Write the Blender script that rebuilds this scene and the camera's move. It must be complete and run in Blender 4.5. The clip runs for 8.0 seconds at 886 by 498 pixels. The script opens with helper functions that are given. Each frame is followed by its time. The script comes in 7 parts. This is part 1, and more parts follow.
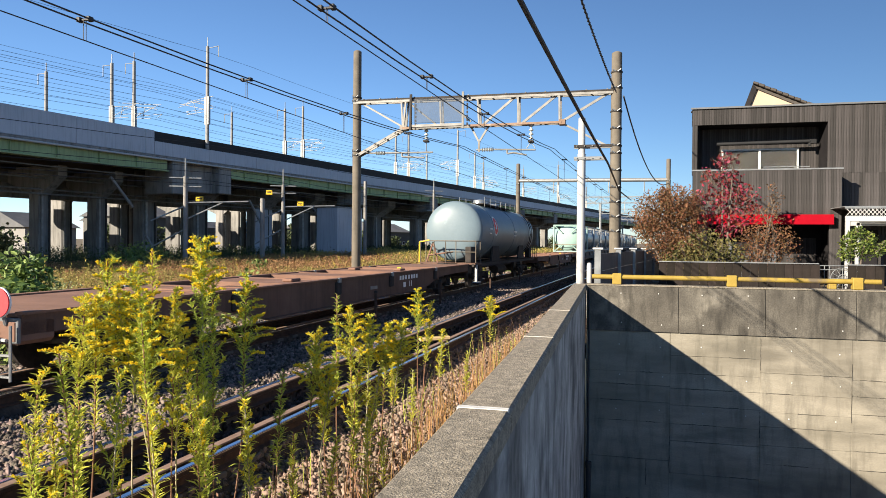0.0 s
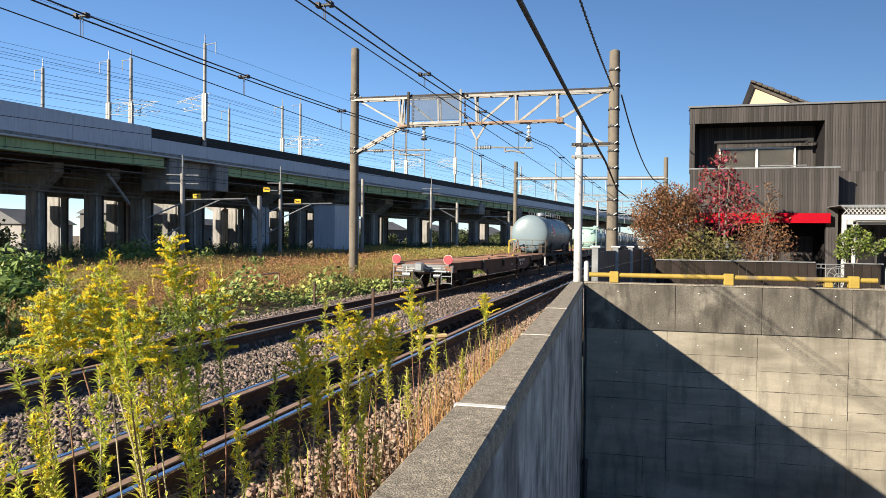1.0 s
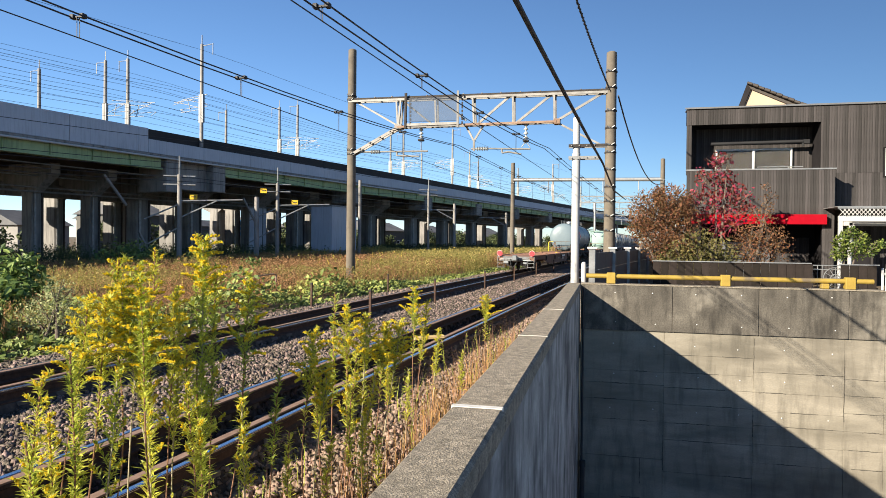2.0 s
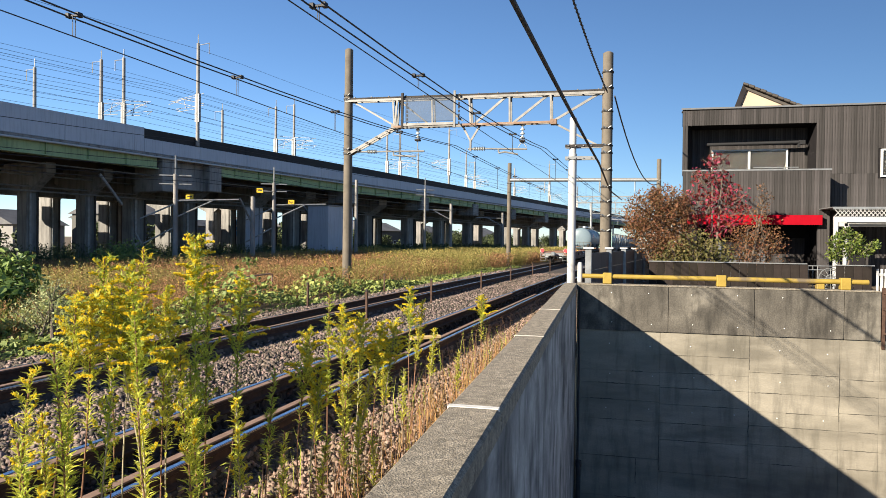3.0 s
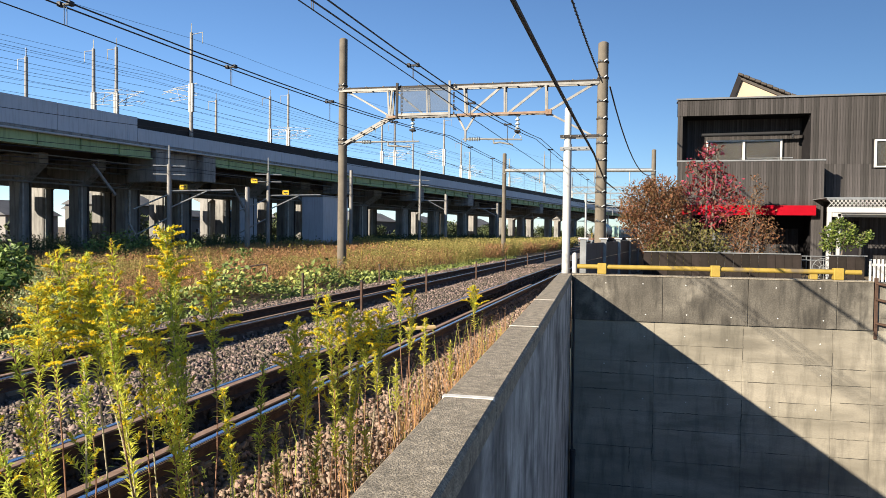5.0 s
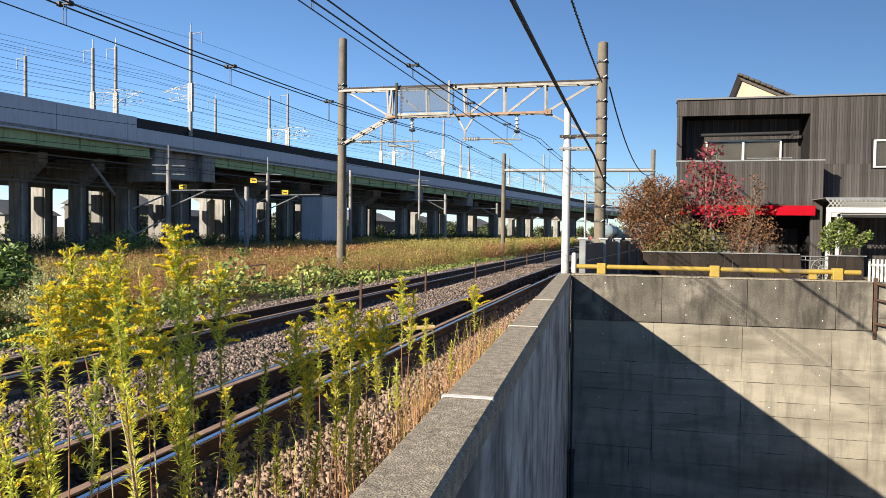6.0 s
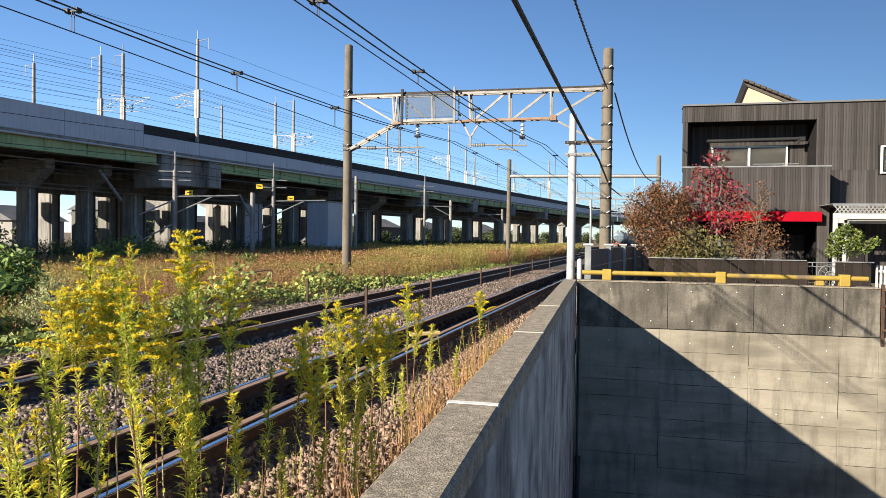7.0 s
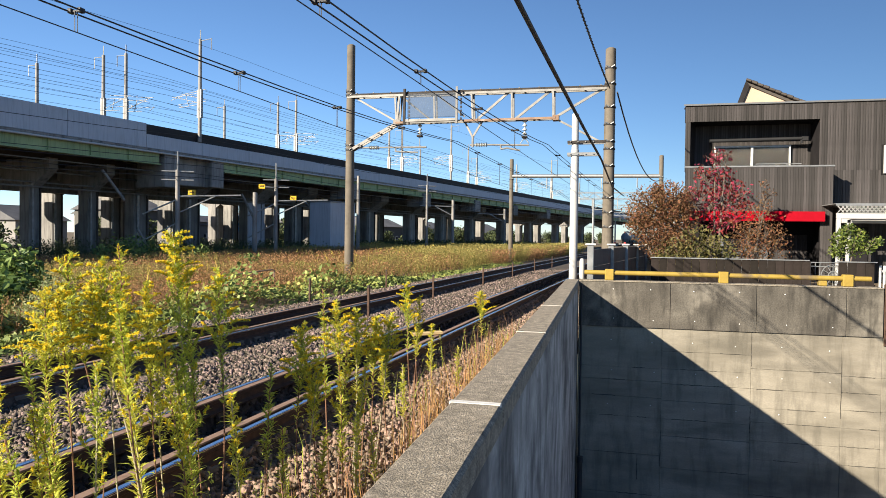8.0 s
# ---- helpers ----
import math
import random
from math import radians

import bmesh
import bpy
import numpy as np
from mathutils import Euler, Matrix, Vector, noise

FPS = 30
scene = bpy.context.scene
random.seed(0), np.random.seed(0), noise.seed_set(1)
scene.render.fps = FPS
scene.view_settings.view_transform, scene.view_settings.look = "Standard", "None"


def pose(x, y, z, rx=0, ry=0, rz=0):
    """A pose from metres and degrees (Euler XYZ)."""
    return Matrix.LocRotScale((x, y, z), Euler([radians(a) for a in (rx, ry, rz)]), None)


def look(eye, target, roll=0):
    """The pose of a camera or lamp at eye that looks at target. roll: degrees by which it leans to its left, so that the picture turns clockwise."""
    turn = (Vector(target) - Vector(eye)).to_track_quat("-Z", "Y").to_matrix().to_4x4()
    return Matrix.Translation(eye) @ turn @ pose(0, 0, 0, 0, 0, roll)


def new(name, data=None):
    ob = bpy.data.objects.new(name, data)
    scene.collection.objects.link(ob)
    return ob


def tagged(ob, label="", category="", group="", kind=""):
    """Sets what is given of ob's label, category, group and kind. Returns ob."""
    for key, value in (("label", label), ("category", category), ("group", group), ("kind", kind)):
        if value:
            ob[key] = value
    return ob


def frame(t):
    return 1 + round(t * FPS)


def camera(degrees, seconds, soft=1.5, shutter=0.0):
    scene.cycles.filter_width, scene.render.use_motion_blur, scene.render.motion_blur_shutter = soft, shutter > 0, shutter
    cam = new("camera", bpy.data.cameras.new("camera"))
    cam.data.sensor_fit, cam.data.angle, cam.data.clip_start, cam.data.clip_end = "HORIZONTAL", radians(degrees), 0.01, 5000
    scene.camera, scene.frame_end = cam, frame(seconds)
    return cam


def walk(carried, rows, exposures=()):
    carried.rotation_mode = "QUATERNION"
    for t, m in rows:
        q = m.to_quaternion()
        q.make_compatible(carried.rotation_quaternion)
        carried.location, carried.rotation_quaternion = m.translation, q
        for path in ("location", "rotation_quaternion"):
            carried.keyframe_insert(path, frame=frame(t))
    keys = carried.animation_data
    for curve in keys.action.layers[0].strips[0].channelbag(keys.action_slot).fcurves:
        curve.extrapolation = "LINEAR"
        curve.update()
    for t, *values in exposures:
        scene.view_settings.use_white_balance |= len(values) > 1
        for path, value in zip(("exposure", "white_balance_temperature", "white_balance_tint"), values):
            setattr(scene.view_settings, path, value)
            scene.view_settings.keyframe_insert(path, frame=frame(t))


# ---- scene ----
# ---- camera ----
EYE = (0.0, 0.0, 1.92)


def aim(left, up, lean):
    """Handheld view from one standing point: degrees to the left of +Y, up, and lean."""
    a, b = radians(left), radians(up)
    d = Vector((-math.sin(a) * math.cos(b), math.cos(a) * math.cos(b), math.sin(b)))
    return look(EYE, Vector(EYE) + d * 10.0, lean)


cam = camera(66.24, 8.0, soft=0.6)
walk(cam, [
    (0.0, aim(13.914, -0.615, 0.504)),
    (0.5, aim(13.775, -0.690, 0.572)),
    (1.0, aim(13.692, -0.801, 0.634)),
    (1.5, aim(13.628, -0.733, 0.625)),
    (3.0, aim(13.163, -0.696, 0.723)),
    (3.5, aim(13.187, -0.970, 0.729)),
    (4.0, aim(13.105, -1.199, 0.645)),
    (4.5, aim(12.845, -1.469, 0.619)),
    (6.0, aim(12.679, -1.497, 0.737)),
    (6.5, aim(12.862, -1.229, 0.787)),
    (7.0, aim(13.129, -1.006, 0.776)),
    (7.5, aim(13.297, -0.926, 0.724)),
    (8.0, aim(13.324, -1.027, 0.794)),
])

# ---- light ----
SUN = Vector((0.60, 0.68, -0.41)).normalized()  # the way sunlight travels
world = bpy.data.worlds.new("sky")
scene.world = world
world.use_nodes = True
wn = world.node_tree.nodes
sky = wn.new("ShaderNodeTexSky")
sky.sky_type, sky.sun_disc = "NISHITA", False
sky.sun_elevation = math.asin(-SUN.z)
sky.sun_rotation = -math.atan2(-SUN.x, -SUN.y)
sky.altitude, sky.air_density, sky.dust_density, sky.ozone_density = 10, 0.9, 0.0, 6.0
wn["Background"].inputs["Strength"].default_value = 0.05
world.node_tree.links.new(sky.outputs[0], wn["Background"].inputs["Color"])
sun = new("sun", bpy.data.lights.new("sun", "SUN"))
sun.data.energy, sun.data.angle, sun.data.color = 5.0, radians(0.53), (1.0, 0.89, 0.73)
sun.matrix_world = look((0, 0, 60), Vector((0, 0, 60)) + SUN)
scene.view_settings.exposure = 1.4

# ---- materials ----
MATS = {}


def mat(name, dark, light, rough=0.8, metal=0.0, scale=6.0, fine=60.0, bump=0.15, third=None, third_at=0.62, streak=0.0, vary=0.0,
        spec=0.4, leaf=0.0, speck=0.35, island=0.0, stretch=(1, 1, 1), bump_scale=None, run=(3.0, 3.0, 0.22)):
    """A weathered surface: two colours mixed at two scales, a third in patches, streaks that run down, relief.
    vary: brightness from object to object; island: from piece to piece; leaf: light let through."""
    m = bpy.data.materials.new(name)
    m.use_nodes = True
    nt = m.node_tree
    n, l = nt.nodes, nt.links
    b = n["Principled BSDF"]
    b.inputs["Roughness"].default_value, b.inputs["Metallic"].default_value = rough, metal
    b.inputs["Specular IOR Level"].default_value = spec
    co = n.new("ShaderNodeTexCoord")
    mp = n.new("ShaderNodeMapping")
    mp.inputs["Scale"].default_value = stretch
    geo = n.new("ShaderNodeNewGeometry")
    l.new(geo.outputs["Position"] if vary < 0 else co.outputs["Object"], mp.inputs["Vector"])

    def noise_of(sc, detail=4.0, vec=None):
        t = n.new("ShaderNodeTexNoise")
        t.inputs["Scale"].default_value, t.inputs["Detail"].default_value = sc, detail
        t.inputs["Roughness"].default_value = 0.6
        l.new((vec or mp).outputs[0], t.inputs["Vector"])
        return t.outputs["Fac"]

    def ramp(fac, lo, hi):
        r = n.new("ShaderNodeMapRange")
        r.inputs["From Min"].default_value, r.inputs["From Max"].default_value = lo, hi
        l.new(fac, r.inputs["Value"])
        return r.outputs[0]

    def mix(fac, a, c, how="MIX"):
        x = n.new("ShaderNodeMix")
        x.data_type, x.blend_type = "RGBA", how
        for sock, v in ((x.inputs["Factor"], fac), (x.inputs["A"], a), (x.inputs["B"], c)):
            if isinstance(v, bpy.types.NodeSocket):
                l.new(v, sock)
            elif isinstance(v, tuple):
                sock.default_value = (*v, 1)
            else:
                sock.default_value = v
        return x.outputs["Result"]

    big, small = noise_of(scale), noise_of(fine, 6.0)
    col = mix(ramp(big, 0.3, 0.7), dark, light)
    col = mix(ramp(small, 0.35, 0.7), mix(speck, col, tuple(c * (0.5 if speck > 0.5 else 1.0) for c in dark)), col)
    if third:
        col = mix(ramp(noise_of(scale * 0.45, 7.0), third_at, third_at + 0.12), col, third)
    if streak:
        sm = n.new("ShaderNodeMapping")
        sm.inputs["Scale"].default_value = run
        l.new(co.outputs["Object"], sm.inputs["Vector"])
        f = n.new("ShaderNodeMath")
        f.operation = "MULTIPLY"
        f.inputs[1].default_value = streak
        l.new(ramp(noise_of(2.6, 7.0, sm), 0.48, 0.68), f.inputs[0])
        col = mix(f.outputs[0], col, tuple(c * 0.28 for c in dark))
    if island or vary > 0:
        src = geo.outputs["Random Per Island"] if island else n.new("ShaderNodeObjectInfo").outputs["Random"]
        hs = n.new("ShaderNodeHueSaturation")
        r = n.new("ShaderNodeMapRange")
        k = island or vary
        r.inputs["To Min"].default_value, r.inputs["To Max"].default_value = 1 - k, 1 + k
        l.new(src, r.inputs["Value"])
        l.new(r.outputs[0], hs.inputs["Value"])
        h2 = n.new("ShaderNodeMapRange")
        h2.inputs["To Min"].default_value, h2.inputs["To Max"].default_value = 0.5 + 0.05 * k, 0.5 - 0.05 * k
        l.new(src, h2.inputs["Value"])
        l.new(h2.outputs[0], hs.inputs["Hue"])
        l.new(col, hs.inputs["Color"])
        col = hs.outputs[0]
    l.new(col, b.inputs["Base Color"])
    rr = n.new("ShaderNodeMapRange")
    rr.inputs["To Min"].default_value, rr.inputs["To Max"].default_value = max(rough - 0.12, 0.03), min(rough + 0.12, 1)
    l.new(small, rr.inputs["Value"])
    l.new(rr.outputs[0], b.inputs["Roughness"])
    if bump:
        bp = n.new("ShaderNodeBump")
        bp.inputs["Strength"].default_value, bp.inputs["Distance"].default_value = bump, 0.02
        l.new(noise_of(bump_scale, 5.0) if bump_scale else small, bp.inputs["Height"])
        l.new(bp.outputs[0], b.inputs["Normal"])
    if leaf:
        tr = n.new("ShaderNodeBsdfTranslucent")
        l.new(col, tr.inputs["Color"])
        mx = n.new("ShaderNodeMixShader")
        mx.inputs[0].default_value = leaf
        l.new(b.outputs[0], mx.inputs[1])
        l.new(tr.outputs[0], mx.inputs[2])
        l.new(mx.outputs[0], n["Material Output"].inputs["Surface"])
    MATS[name] = m
    return m


mat("soil", (0.09, 0.065, 0.04), (0.2, 0.15, 0.09), 0.95, scale=1.5, fine=40, bump=0.5, third=(0.12, 0.12, 0.05))
mat("ballast", (0.03, 0.023, 0.018), (0.11, 0.086, 0.066), 0.92, scale=9, fine=38, bump=1.0, third=(0.18, 0.14, 0.105), bump_scale=26)
mat("stone", (0.07, 0.053, 0.042), (0.27, 0.215, 0.172), 0.9, scale=14, fine=90, bump=0.3, island=0.8)
# darkened copy of stone: rail shadow between the rails put into the colour
mat("stone_shaded", (0.03, 0.023, 0.018), (0.12, 0.092, 0.072), 0.9, scale=14, fine=90, bump=0.3, island=0.8)
mat("stone_pale", (0.16, 0.108, 0.076), (0.33, 0.245, 0.18), 0.9, scale=14, fine=90, bump=0.3, island=0.4)
# rust brown, darkened further to deepen the shade below the rail heads
mat("rail_side", (0.035, 0.019, 0.012), (0.1, 0.052, 0.032), 0.8, metal=0.0, scale=10, fine=90, bump=0.2)
mat("rail_rust", (0.2, 0.125, 0.085), (0.32, 0.215, 0.16), 0.7, metal=0.1, scale=10, fine=90, bump=0.1)
mat("rail_steel", (0.5, 0.52, 0.56), (0.68, 0.7, 0.74), 0.2, metal=1.0, scale=8, fine=70, bump=0.02)
mat("sleeper", (0.09, 0.075, 0.06), (0.17, 0.15, 0.125), 0.9, scale=5, fine=60)
mat("concrete", (0.175, 0.156, 0.12), (0.355, 0.32, 0.252), 0.9, scale=0.9, fine=40, bump=0.3, third=(0.14, 0.125, 0.097), third_at=0.54, streak=0.42, run=(2.2, 2.2, 0.4), vary=0.03, speck=0.45, stretch=(0.6, 1, 2.2))
mat("concrete_dark", (0.07, 0.062, 0.05), (0.17, 0.153, 0.124), 0.92, scale=1.7, fine=36, bump=0.4, third=(0.22, 0.198, 0.16), third_at=0.55, streak=0.75, run=(2.2, 2.2, 0.45), vary=0.03, speck=0.6)
mat("concrete_inner", (0.17, 0.168, 0.162), (0.5, 0.487, 0.46), 0.85, scale=2.2, fine=30, bump=0.5, third=(0.09, 0.09, 0.09), third_at=0.52, streak=0.9, run=(1.3, 1.3, 0.4), stretch=(1, 0.7, 0.9))
mat("joint_dirt", (0.05, 0.045, 0.037), (0.13, 0.117, 0.095), 0.95, scale=4, fine=40)
# pale only to throw sunlight back onto the shaded pit walls
mat("concrete_bounce", (0.42, 0.4, 0.36), (0.55, 0.53, 0.48), 0.9, scale=0.8, fine=30, bump=0.2)
mat("coping", (0.23, 0.197, 0.148), (0.62, 0.53, 0.405), 0.93, scale=16, fine=120, bump=0.6, third=(0.05, 0.044, 0.036), third_at=0.61, speck=0.95, vary=0.06)
mat("sealant_worn", (0.3, 0.28, 0.24), (0.58, 0.54, 0.47), 0.9, scale=12, fine=60)
mat("white_sealant", (0.42, 0.41, 0.38), (0.74, 0.73, 0.7), 0.8, scale=8, fine=60)
mat("pole_concrete", (0.108, 0.092, 0.072), (0.17, 0.147, 0.115), 0.9, scale=3, fine=60, bump=0.15, streak=0.3)
mat("pole_white", (0.402, 0.402, 0.389), (0.470, 0.470, 0.456), 0.45, scale=2, fine=30, bump=0.05, streak=0.06)
mat("galvanised", (0.2, 0.205, 0.205), (0.33, 0.34, 0.34), 0.5, metal=0.5, scale=4, fine=60, bump=0.05, third=(0.3, 0.22, 0.15), third_at=0.66)
mat("truss_steel", (0.110, 0.106, 0.097), (0.193, 0.194, 0.190), 0.6, metal=0.3, scale=3, fine=50, bump=0.08, third=(0.24, 0.14, 0.08), third_at=0.6)
mat("lattice_pale", (0.15, 0.145, 0.135), (0.27, 0.262, 0.245), 0.55, metal=0.15, scale=3, fine=50, bump=0.08, third=(0.28, 0.19, 0.12), third_at=0.62)
mat("lattice_rust", (0.17, 0.1, 0.065), (0.28, 0.19, 0.13), 0.75, scale=3, fine=50, bump=0.1, third=(0.34, 0.31, 0.28), third_at=0.6)
mat("mast_grey", (0.2, 0.19, 0.175), (0.3, 0.29, 0.27), 0.7, scale=2, fine=30, bump=0.05)
mat("wire", (0.018, 0.018, 0.02), (0.04, 0.04, 0.042), 0.6, scale=4, fine=40, bump=0)
mat("insulator", (0.360, 0.372, 0.348), (0.444, 0.450, 0.420), 0.25, scale=5, fine=40, bump=0)
mat("via_panel", (0.37, 0.4, 0.45), (0.45, 0.48, 0.53), 0.6, scale=0.4, fine=8, bump=0.04, streak=0.25)
mat("via_black", (0.012, 0.012, 0.013), (0.022, 0.022, 0.023), 0.7, scale=1, fine=9, bump=0.05)
mat("via_green", (0.25, 0.33, 0.16), (0.34, 0.43, 0.22), 0.6, scale=0.6, fine=9, bump=0.05, streak=0.35)
mat("via_concrete", (0.16, 0.154, 0.143), (0.30, 0.288, 0.267), 0.9, scale=0.5, fine=12, bump=0.2, streak=0.6, run=(1.2, 1.2, 0.15), vary=0.2)
# far darker than via_concrete: the shade below the deck is in this colour
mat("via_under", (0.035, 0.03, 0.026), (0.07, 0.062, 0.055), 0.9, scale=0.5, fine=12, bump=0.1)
mat("house_wood", (0.035, 0.032, 0.031), (0.08, 0.073, 0.070), 0.85, scale=1.4, fine=70, bump=0.3, vary=0.32, spec=0.15, stretch=(6, 6, 0.5))
# near black, so the shade of recess and interior is part of the colour
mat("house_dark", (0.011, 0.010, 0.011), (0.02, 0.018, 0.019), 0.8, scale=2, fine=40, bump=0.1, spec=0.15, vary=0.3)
mat("plaster", (0.36, 0.275, 0.2), (0.42, 0.33, 0.25), 0.9, scale=1, fine=50)
mat("roof_tile", (0.036, 0.029, 0.024), (0.064, 0.053, 0.044), 0.7, scale=2, fine=30)
mat("red_cloth", (0.26, 0.003, 0.010), (0.36, 0.005, 0.016), 0.9, scale=1.2, fine=80, bump=0.1, spec=0.08)
mat("white_frame", (0.493, 0.493, 0.476), (0.578, 0.578, 0.561), 0.45, scale=3, fine=30, bump=0)
mat("yellow_paint", (0.25, 0.17, 0.03), (0.36, 0.25, 0.045), 0.55, scale=4, fine=50, bump=0.1, third=(0.13, 0.1, 0.06), third_at=0.56)
mat("fence_steel", (0.035, 0.038, 0.044), (0.085, 0.09, 0.098), 0.55, metal=0.1, scale=1.2, fine=20, bump=0.1, streak=0.5, third=(0.13, 0.035, 0.02), third_at=0.57)
mat("fence_wood", (0.016, 0.013, 0.011), (0.034, 0.027, 0.023), 0.9, scale=3, fine=60, vary=0.3, spec=0.12)
mat("shutter_grey", (0.128, 0.132, 0.136), (0.176, 0.180, 0.184), 0.5, metal=0.2, scale=2, fine=30)
mat("wagon_brown", (0.088, 0.047, 0.031), (0.165, 0.09, 0.062), 0.75, scale=1.5, fine=25, bump=0.15, third=(0.12, 0.06, 0.042), streak=0.3)
mat("wagon_deck", (0.15, 0.08, 0.055), (0.25, 0.135, 0.09), 0.85, scale=1.2, fine=25, bump=0.25, third=(0.17, 0.08, 0.05))
mat("wagon_under", (0.02, 0.017, 0.015), (0.052, 0.043, 0.037), 0.85, scale=4, fine=40, bump=0.1)
mat("tank_blue", (0.128, 0.174, 0.200), (0.166, 0.217, 0.246), 0.42, scale=0.8, fine=14, bump=0.03, third=(0.3, 0.39, 0.44), third_at=0.6)
mat("tank_green", (0.240, 0.368, 0.328), (0.304, 0.424, 0.376), 0.45, scale=0.8, fine=14, bump=0.03)
mat("tank_steel", (0.24, 0.26, 0.27), (0.34, 0.36, 0.37), 0.35, metal=0.6, scale=0.8, fine=14, bump=0.03)
mat("disc_red", (0.66, 0.03, 0.04), (0.78, 0.05, 0.06), 0.5, scale=5, fine=40, bump=0)
mat("disc_white", (0.76, 0.75, 0.72), (0.85, 0.84, 0.81), 0.5, scale=5, fine=40, bump=0)
mat("wheel_steel", (0.05, 0.042, 0.038), (0.1, 0.085, 0.075), 0.6, metal=0.5, scale=6, fine=50)
mat("leaf_green", (0.40, 0.46, 0.06), (0.6, 0.65, 0.13), 0.5, scale=9, fine=50, bump=0, leaf=0.55, island=0.3, speck=0.1)
mat("leaf_lime", (0.52, 0.54, 0.07), (0.74, 0.72, 0.14), 0.5, scale=9, fine=50, bump=0, leaf=0.5, island=0.28, speck=0.15)
mat("leaf_pale", (0.28, 0.31, 0.13), (0.4, 0.42, 0.2), 0.6, scale=9, fine=50, bump=0, leaf=0.3, island=0.35)
mat("flower", (0.82, 0.65, 0.025), (0.93, 0.8, 0.06), 0.7, scale=20, fine=70, bump=0, leaf=0.5, island=0.2, speck=0.1)
mat("flower_green", (0.7, 0.6, 0.03), (0.85, 0.74, 0.06), 0.7, scale=20, fine=70, bump=0, leaf=0.5, island=0.25, speck=0.1)
mat("stem_green", (0.16, 0.2, 0.05), (0.25, 0.27, 0.08), 0.7, scale=8, fine=50, bump=0)
mat("stem_pale", (0.3, 0.26, 0.17), (0.42, 0.37, 0.25), 0.8, scale=8, fine=50, bump=0)
mat("stem_brown", (0.16, 0.08, 0.045), (0.26, 0.14, 0.08), 0.8, scale=8, fine=50, bump=0)
mat("dry_grass", (0.34, 0.19, 0.065), (0.52, 0.32, 0.12), 0.8, scale=3, fine=40, bump=0, leaf=0.3, island=0.35)
mat("weed_brown", (0.22, 0.12, 0.052), (0.42, 0.26, 0.115), 0.85, scale=0.35, fine=4, bump=0, leaf=0.35, island=0.5, third=(0.34, 0.3, 0.09))
mat("weed_olive", (0.22, 0.195, 0.055), (0.44, 0.385, 0.12), 0.8, scale=0.35, fine=4, bump=0, leaf=0.4, island=0.5)
mat("vine_green", (0.140, 0.19, 0.045), (0.32, 0.375, 0.105), 0.6, scale=0.8, fine=8, bump=0, leaf=0.3, island=0.5, third=(0.34, 0.33, 0.07), third_at=0.55)
mat("tree_rust", (0.13, 0.062, 0.028), (0.27, 0.145, 0.062), 0.7, scale=1.5, fine=12, bump=0, leaf=0.35, island=0.5, third=(0.15, 0.135, 0.04))
mat("tree_red", (0.12, 0.014, 0.018), (0.34, 0.05, 0.042), 0.6, scale=2.5, fine=12, bump=0, leaf=0.3, island=0.65)
mat("tree_olive", (0.1, 0.1, 0.03), (0.2, 0.17, 0.05), 0.7, scale=1.5, fine=12, bump=0, leaf=0.3, island=0.5)
mat("citrus_leaf", (0.07, 0.115, 0.02), (0.19, 0.235, 0.045), 0.5, scale=3, fine=20, bump=0, leaf=0.3, island=0.5, third=(0.4, 0.3, 0.03), third_at=0.62)
mat("bark", (0.09, 0.07, 0.055), (0.18, 0.145, 0.115), 0.9, scale=8, fine=60, bump=0.4)
mat("sign_yellow", (0.7, 0.42, 0.02), (0.78, 0.5, 0.04), 0.5, scale=5, fine=30, bump=0)
mat("sign_blue", (0.03, 0.2, 0.5), (0.05, 0.25, 0.58), 0.5, scale=5, fine=30, bump=0)
mat("far_wall", (0.15, 0.145, 0.135), (0.22, 0.212, 0.195), 0.9, scale=0.3, fine=4, bump=0, vary=0.6)
mat("far_roof", (0.08, 0.08, 0.085), (0.15, 0.15, 0.15), 0.8, scale=0.5, fine=5, bump=0)
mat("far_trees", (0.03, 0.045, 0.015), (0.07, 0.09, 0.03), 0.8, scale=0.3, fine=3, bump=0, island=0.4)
mat("dark_pipe", (0.02, 0.02, 0.022), (0.035, 0.035, 0.037), 0.5, scale=4, fine=40, bump=0)


def glass_material(name, tint):
    m = bpy.data.materials.new(name)
    m.use_nodes = True
    b = m.node_tree.nodes["Principled BSDF"]
    b.inputs["Base Color"].default_value = (*tint, 1)
    b.inputs["Roughness"].default_value, b.inputs["Transmission Weight"].default_value, b.inputs["IOR"].default_value = 0.03, 1.0, 1.3
    MATS[name] = m


glass_material("glass", (0.8, 0.82, 0.82))
net = mat("net_film", (0.05, 0.07, 0.1), (0.08, 0.1, 0.13), 0.6, scale=1.5, fine=30, bump=0)
net.node_tree.nodes["Principled BSDF"].inputs["Alpha"].default_value = 0.42

# ---- building helpers ----
def place(ob, parent=None, m=None):
    if parent is not None:
        ob.parent = parent
    if m is not None:
        ob.matrix_basis = m
    return ob


def part(name, bm, material, parent=None, label="", smooth=False, m=None):
    """Links a bmesh as one mesh object under a thing or a part."""
    me = bpy.data.meshes.new(name)
    bmesh.ops.recalc_face_normals(bm, faces=bm.faces)
    bm.to_mesh(me)
    bm.free()
    me.materials.append(MATS[material])
    if smooth:
        me.shade_smooth()
        me.set_sharp_from_angle(angle=radians(40))
    ob = place(new(name, me), parent, m)
    return tagged(ob, label)


def piece(name, me, parent, m):
    return place(new(name, me), parent, m)


